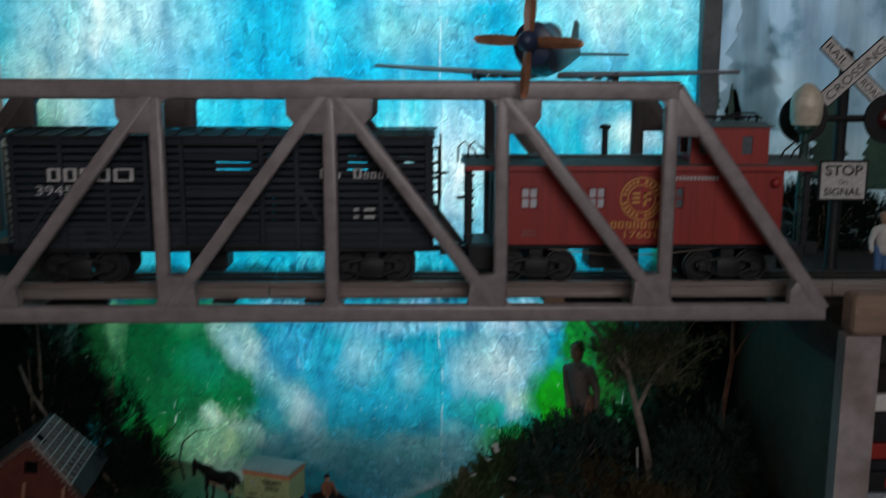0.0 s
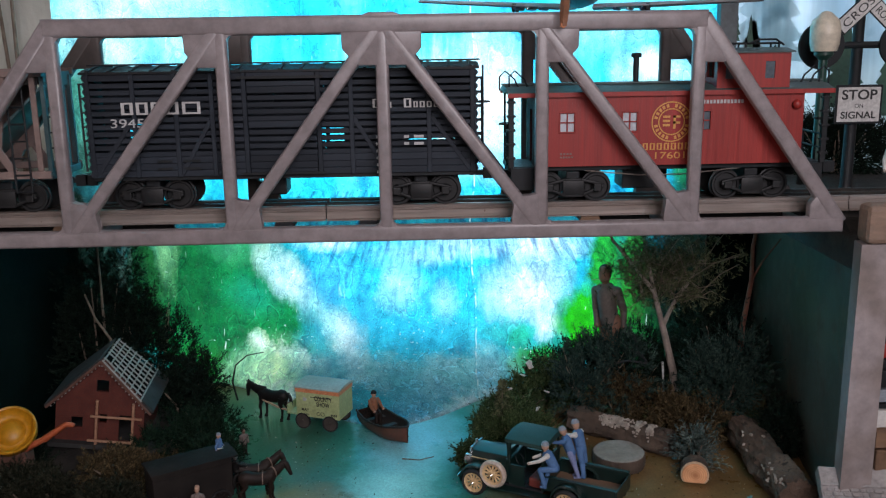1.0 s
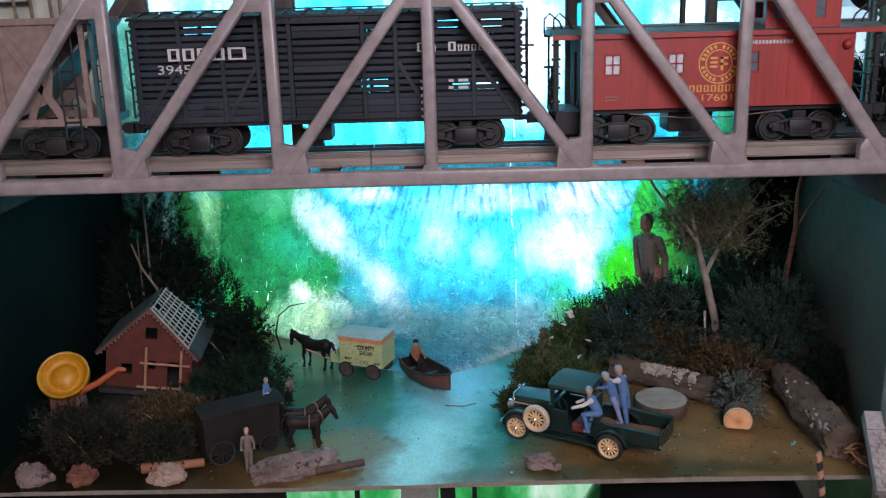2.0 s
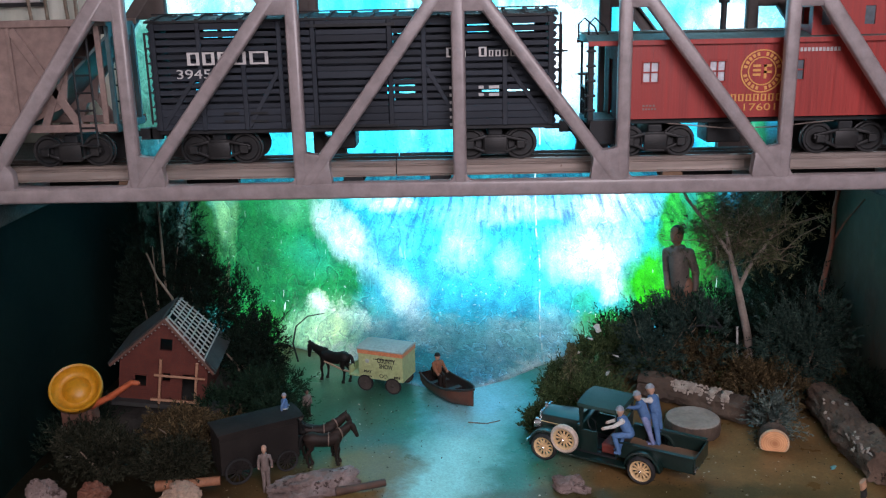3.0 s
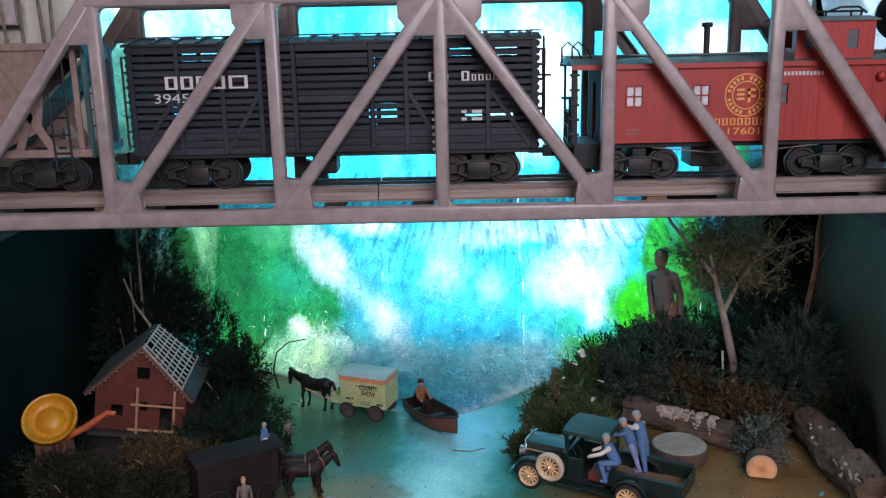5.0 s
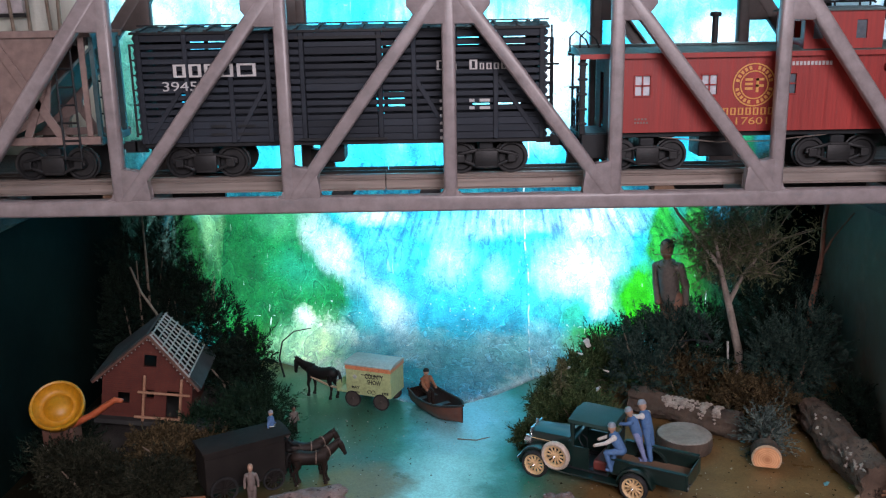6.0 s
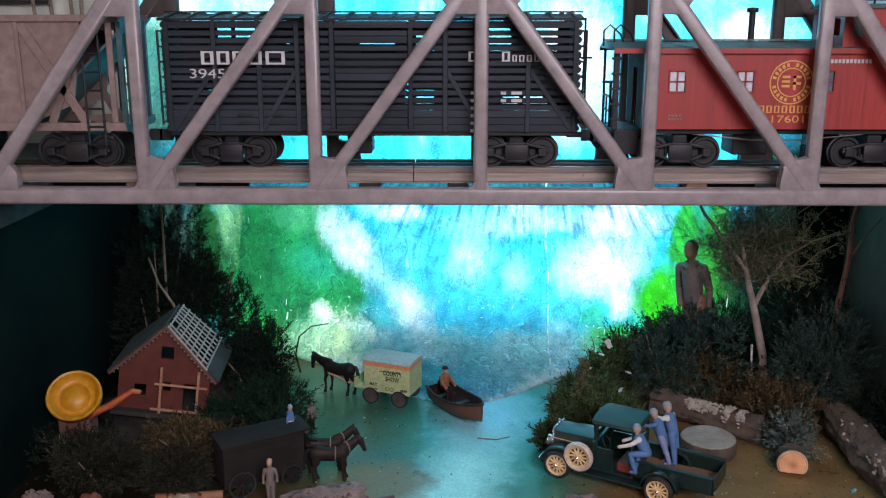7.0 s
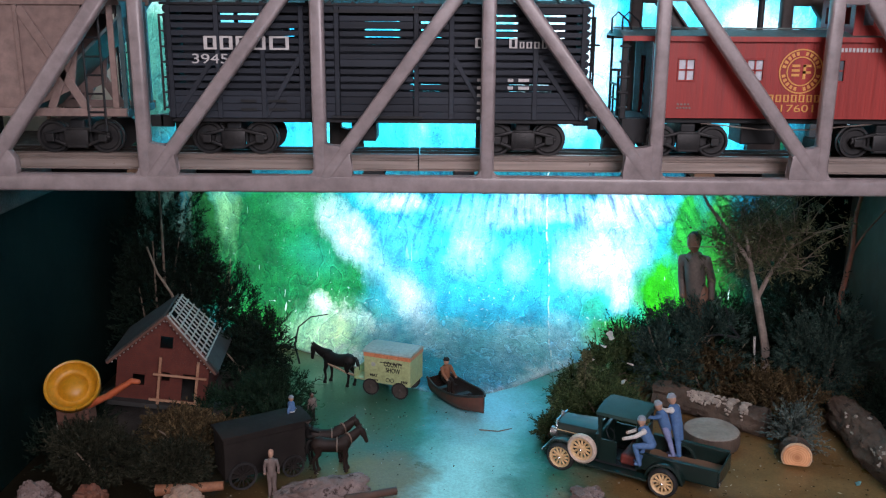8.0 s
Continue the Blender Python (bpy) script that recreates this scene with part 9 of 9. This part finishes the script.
def platform_lamp():
    th = thing("toy_street_lamp", "green toy street lamp with a cream globe", "street lamp", Matrix.Translation((0.349, 0.106, 0.2236)))
    m = surface("lamp_post_green", (0.012, 0.045, 0.035), (0.022, 0.065, 0.05), 40, 0.35, 0.0, 0.05)
    bm = bmesh.new()
    lathe(bm, [(0, 0), (0.011, 0), (0.011, 0.003), (0.0065, 0.008), (0.0050, 0.012), (0.0036, 0.030), (0.0034, 0.121), (0.0075, 0.125), (0.0075, 0.1278), (0, 0.1278)], None, 18)
    part("post", bm, m, th, "", 40)
    bm = bmesh.new()
    lathe(bm, [(0, 0.1280), (0.0098, 0.1280), (0.0114, 0.1340), (0.0118, 0.1460), (0.0104, 0.1520), (0.0066, 0.1555), (0.0036, 0.1585), (0, 0.1595)], None, 26)
    part("globe", bm, surface("cream_lamp_plastic", (0.62, 0.55, 0.43), (0.66, 0.59, 0.47), 25, 0.35, 0.0, 0.0), th, "cream plastic globe", 50)


platform_lamp()


def painted_spruce(x, z0, h, w, seed, name="painted_tree"):
    """A pale spruce painted on the wall panel."""
    rng = random.Random(seed)
    bm = bmesh.new()
    left, right = [], []
    n = 7
    for k in range(n):
        t = k / n
        half = w * (1 - t) ** 0.9
        zt = z0 + h * t
        left += [(x - half * rng.uniform(0.85, 1.1), zt), (x - half * 0.55, zt + h / n * 0.75)]
        right += [(x + half * rng.uniform(0.85, 1.1), zt - h * 0.02), (x + half * 0.55, zt + h / n * 0.7)]
    prism(bm, left + [(x, z0 + h)] + right[::-1], "y", 0.3300, 0.3308)
    o = part(name, bm, M["snow"], None, "pale white spruce painted thinly on the lit panel")
    return tagged(o, category="painting")


M["snow"] = panel_paint("thin_pale_paint", ((0.72, 0.80, 0.82), (0.92, 0.94, 0.94)), ((0.66, 0.78, 0.80), (0.90, 0.93, 0.93)), (0.55, 0.68, 0.70), 0.85)
painted_spruce(0.388, 0.340, 0.170, 0.046, 1)
painted_spruce(0.372, 0.300, 0.080, 0.030, 2)
M["pine"] = surface("dark_green_painted_pine", (0.03, 0.09, 0.07), (0.06, 0.14, 0.10), 40, 0.5)
for k, (x, z0, h, w) in enumerate(((0.368, 0.300, 0.085, 0.010), (0.395, 0.30, 0.055, 0.012), (0.352, 0.36, 0.05, 0.006), (0.47, 0.29, 0.09, 0.03), (0.52, 0.28, 0.08, 0.03))):
    o = painted_spruce(x, z0, h, w, 20 + k)
    o.data.materials[0] = M["pine"]
    o["label"] = "dark green spruce painted on the panel"
    o.location.y = -0.0032


# low dark hedges and a small figure at the foot of the painted sky
bush("hedge", "dark green hedge at the foot of the sky panel", 0.455, 0.300, 0.2236, 0.075, 0.024, 0.062, 1900, M["leaf_dark"], 41, group="hedges of the upper level")
bush("hedge", "dark green hedge at the foot of the sky panel", 0.570, 0.300, 0.2236, 0.070, 0.024, 0.075, 1500, M["leaf_dark"], 42, group="hedges of the upper level")
figurine("figurine in blue and orange on the upper level", pose(0.424, 0.120, 0.2236, 0, 0, 0), 0.060, [M["denim"], M["shirt"], M["orangewood"], M["orangewood"]], hat=False)


def airplane():
    """A propeller fighter standing on the bridge, nose to the viewer; local x spanwise, y back."""
    th = thing("model_airplane", "blue-grey model propeller airplane on top of the bridge", "model airplane", pose(0.1385, 0.030, 0.3835, 0, 1.2, -20))
    blue = surface("navy_aircraft_paint", (0.012, 0.025, 0.06), (0.02, 0.04, 0.09), 40, 0.4)
    grey = surface("aircraft_grey", (0.24, 0.20, 0.21), (0.36, 0.30, 0.31), 30, 0.45, speck=((0.14, 0.07, 0.06), 0.66))
    teal = surface("aircraft_teal", (0.08, 0.15, 0.16), (0.13, 0.21, 0.22), 30, 0.45)
    rings = ((-0.040, 0.0), (-0.040, 0.0085), (-0.038, 0.0122), (-0.026, 0.0138), (-0.005, 0.0135), (0.030, 0.0115), (0.075, 0.0075), (0.115, 0.0038), (0.122, 0.0))
    bm = bmesh.new()
    lathe(bm, [(r, y) for y, r in rings], Matrix.Translation((0, 0, 0.0165)) @ Matrix.Rotation(-math.pi / 2, 4, "X"), 28)
    for v in bm.verts:
        v.co.z = 0.0165 + (v.co.z - 0.0165) * 1.15 + max(0, v.co.y) * 0.05 + max(0, -v.co.y) * 0.12
    bm.faces.ensure_lookup_table()
    for f in bm.faces:
        f.material_index = 0 if f.calc_center_median().y < -0.015 else 1
    part("fuselage", bm, [blue, teal], th, "", 40)
    for s in (-1, 1):
        bm = bmesh.new()
        rows = []
        for k in range(10):
            t = k / 9
            x = s * (0.010 + 0.113 * t)
            chord = 0.050 * (1 - 0.45 * t) * (1 if t < 0.92 else 0.8)
            z = 0.0022 + 0.0050 * t
            y0 = -0.008 + 0.012 * t
            rows.append([bm.verts.new((x, y0 + chord * c, z + hgt * (1 - 0.5 * t))) for c, hgt in ((0, 0), (0.12, 0.0026), (0.4, 0.0034), (1.0, 0.0002), (0.4, -0.0014), (0.12, -0.0016))])
        for a, b in zip(rows, rows[1:]):
            for k in range(6):
                bm.faces.new((a[k], a[(k + 1) % 6], b[(k + 1) % 6], b[k]))
        bm.faces.new(rows[-1])
        bm.faces.new(rows[0][::-1])
        part("wing", bm, grey, th, "", 40)
        bm = bmesh.new()
        prism(bm, [(s * 0.002, 0.098), (s * 0.042, 0.104), (s * 0.040, 0.118), (s * 0.002, 0.120)], "z", 0.0200, 0.0216, 0.0004)
        part("tailplane", bm, teal, th)
        bm = bmesh.new()
        limb(bm, (s * 0.046, 0.004, 0.0), (s * 0.046, 0.006, 0.0030), 0.0012, 0.0014)
        lathe(bm, [(0, -0.0016), (0.0030, -0.0014), (0.0030, 0.0014), (0, 0.0016)], Matrix.Translation((s * 0.0475, 0.0, 0.0026)) @ Matrix.Rotation(math.pi / 2, 4, "Y"), 16)
        part("landing_gear", bm, M["rubber"], th)
        for q in range(3):
            bm = bmesh.new()
            x = s * (0.026 + 0.009 * q)
            limb(bm, (x, -0.012, 0.0016), (x, 0.012, 0.0020), 0.0012, 0.0014)
            part("rocket", bm, M["chrome"] if q % 2 else blue, th)
    bm = bmesh.new()
    prism(bm, [(0.088, 0.022), (0.118, 0.022), (0.118, 0.044), (0.108, 0.046)], "x", -0.0012, 0.0012, 0.0004)
    part("fin", bm, teal, th)
    bm = bmesh.new()
    ball(bm, (0, 0.012, 0.0300), 0.0080, 0.022, 0.0080, 3)
    part("canopy", bm, M["glassdark"], th, "smoky clear canopy", 60)
    # propeller, at rest
    pr = new("propeller")
    pr.parent = th
    pr.matrix_basis = Matrix.Translation((-0.001, -0.0440, 0.0225))
    bm = bmesh.new()
    lathe(bm, [(0.0066, 0.0), (0.0064, 0.004), (0.0044, 0.009), (0, 0.011)], Matrix.Rotation(math.pi / 2, 4, "X"), 18)
    part("spinner", bm, blue, pr, "", 50)
    wood = surface("brown_propeller", (0.20, 0.085, 0.040), (0.30, 0.13, 0.07), 60, 0.4)
    for k in range(4):
        bm = bmesh.new()
        rows = []
        for j in range(8):
            t = j / 7
            w = 0.0016 + 0.0024 * math.sin(math.pi * (0.15 + 0.75 * t))
            tw = radians(40 - 26 * t)
            z = 0.003 + 0.030 * t
            rows.append([bm.verts.new((math.cos(tw) * a * w - math.sin(tw) * b, -0.002 + math.sin(tw) * a * w + math.cos(tw) * b, z)) for a, b in ((-1, 0), (0, 0.0009), (1, 0), (0, -0.0009))])
        for a, b in zip(rows, rows[1:]):
            for q in range(4):
                bm.faces.new((a[q], a[(q + 1) % 4], b[(q + 1) % 4], b[q]))
        bm.faces.new(rows[-1])
        o = part("blade", bm, wood, pr)
        o.matrix_basis = Matrix.Rotation(radians(90 * k + 2), 4, "Y")
        bm = bmesh.new()
        ball(bm, (0, -0.002, 0.0325), 0.0022, 0.0009, 0.0022, 1)
        o = part("blade_tip", bm, M["stripe"], pr)
        o.matrix_basis = Matrix.Rotation(radians(90 * k + 2), 4, "Y")


airplane()


# left end of the upper level: framed picture, sticks and a dark round thing behind the hopper car
def left_end():
    th = thing("framed_picture", "small dark-framed pale picture on the pale panel", "picture", Matrix.Translation((-0.470, 0.3225, 0.395)))
    solid("board", surface("pale_picture", (0.40, 0.36, 0.38), (0.55, 0.50, 0.52), 20, 0.6), th, at=(-0.06, 0.052, 0.0, 0.008, -0.030, 0.06))
    bm = bmesh.new()
    rng = random.Random(8)
    for k in range(16):
        ball(bm, (-0.030 + rng.gauss(0, 0.008), -0.002, 0.0 + rng.gauss(0, 0.012)), rng.uniform(0.003, 0.007), 0.0016, rng.uniform(0.003, 0.008), 1, 0.5, 300)
    part("dark_motif", bm, M["black"], th)
    solid("frame_edge", M["black"], th, at=(-0.062, 0.054, -0.001, 0.0078, -0.034, -0.0305))
    for k, (x, dx, z) in enumerate(((-0.425, 0.012, 0.44), (-0.405, 0.004, 0.45), (-0.388, 0.010, 0.45), (-0.372, -0.004, 0.45))):
        stick("grey upright stem before the pale panel", [(x + dx, 0.300, 0.2240), (x + dx * 0.6, 0.300, 0.33), (x, 0.301, z)], 0.0022, 0.0016, M["twig"])
    bm = bmesh.new()
    lathe(bm, [(0.026, 0.0), (0.026, 0.060), (0.022, 0.078), (0.012, 0.088), (0, 0.091)], Matrix.Translation((-0.478, 0.28, 0.2236)), 28)
    o = part("round_tank", bm, M["charcoal"], None, "dark round-topped tank on the upper level", 50)
    o["category"] = "tank"


left_end()
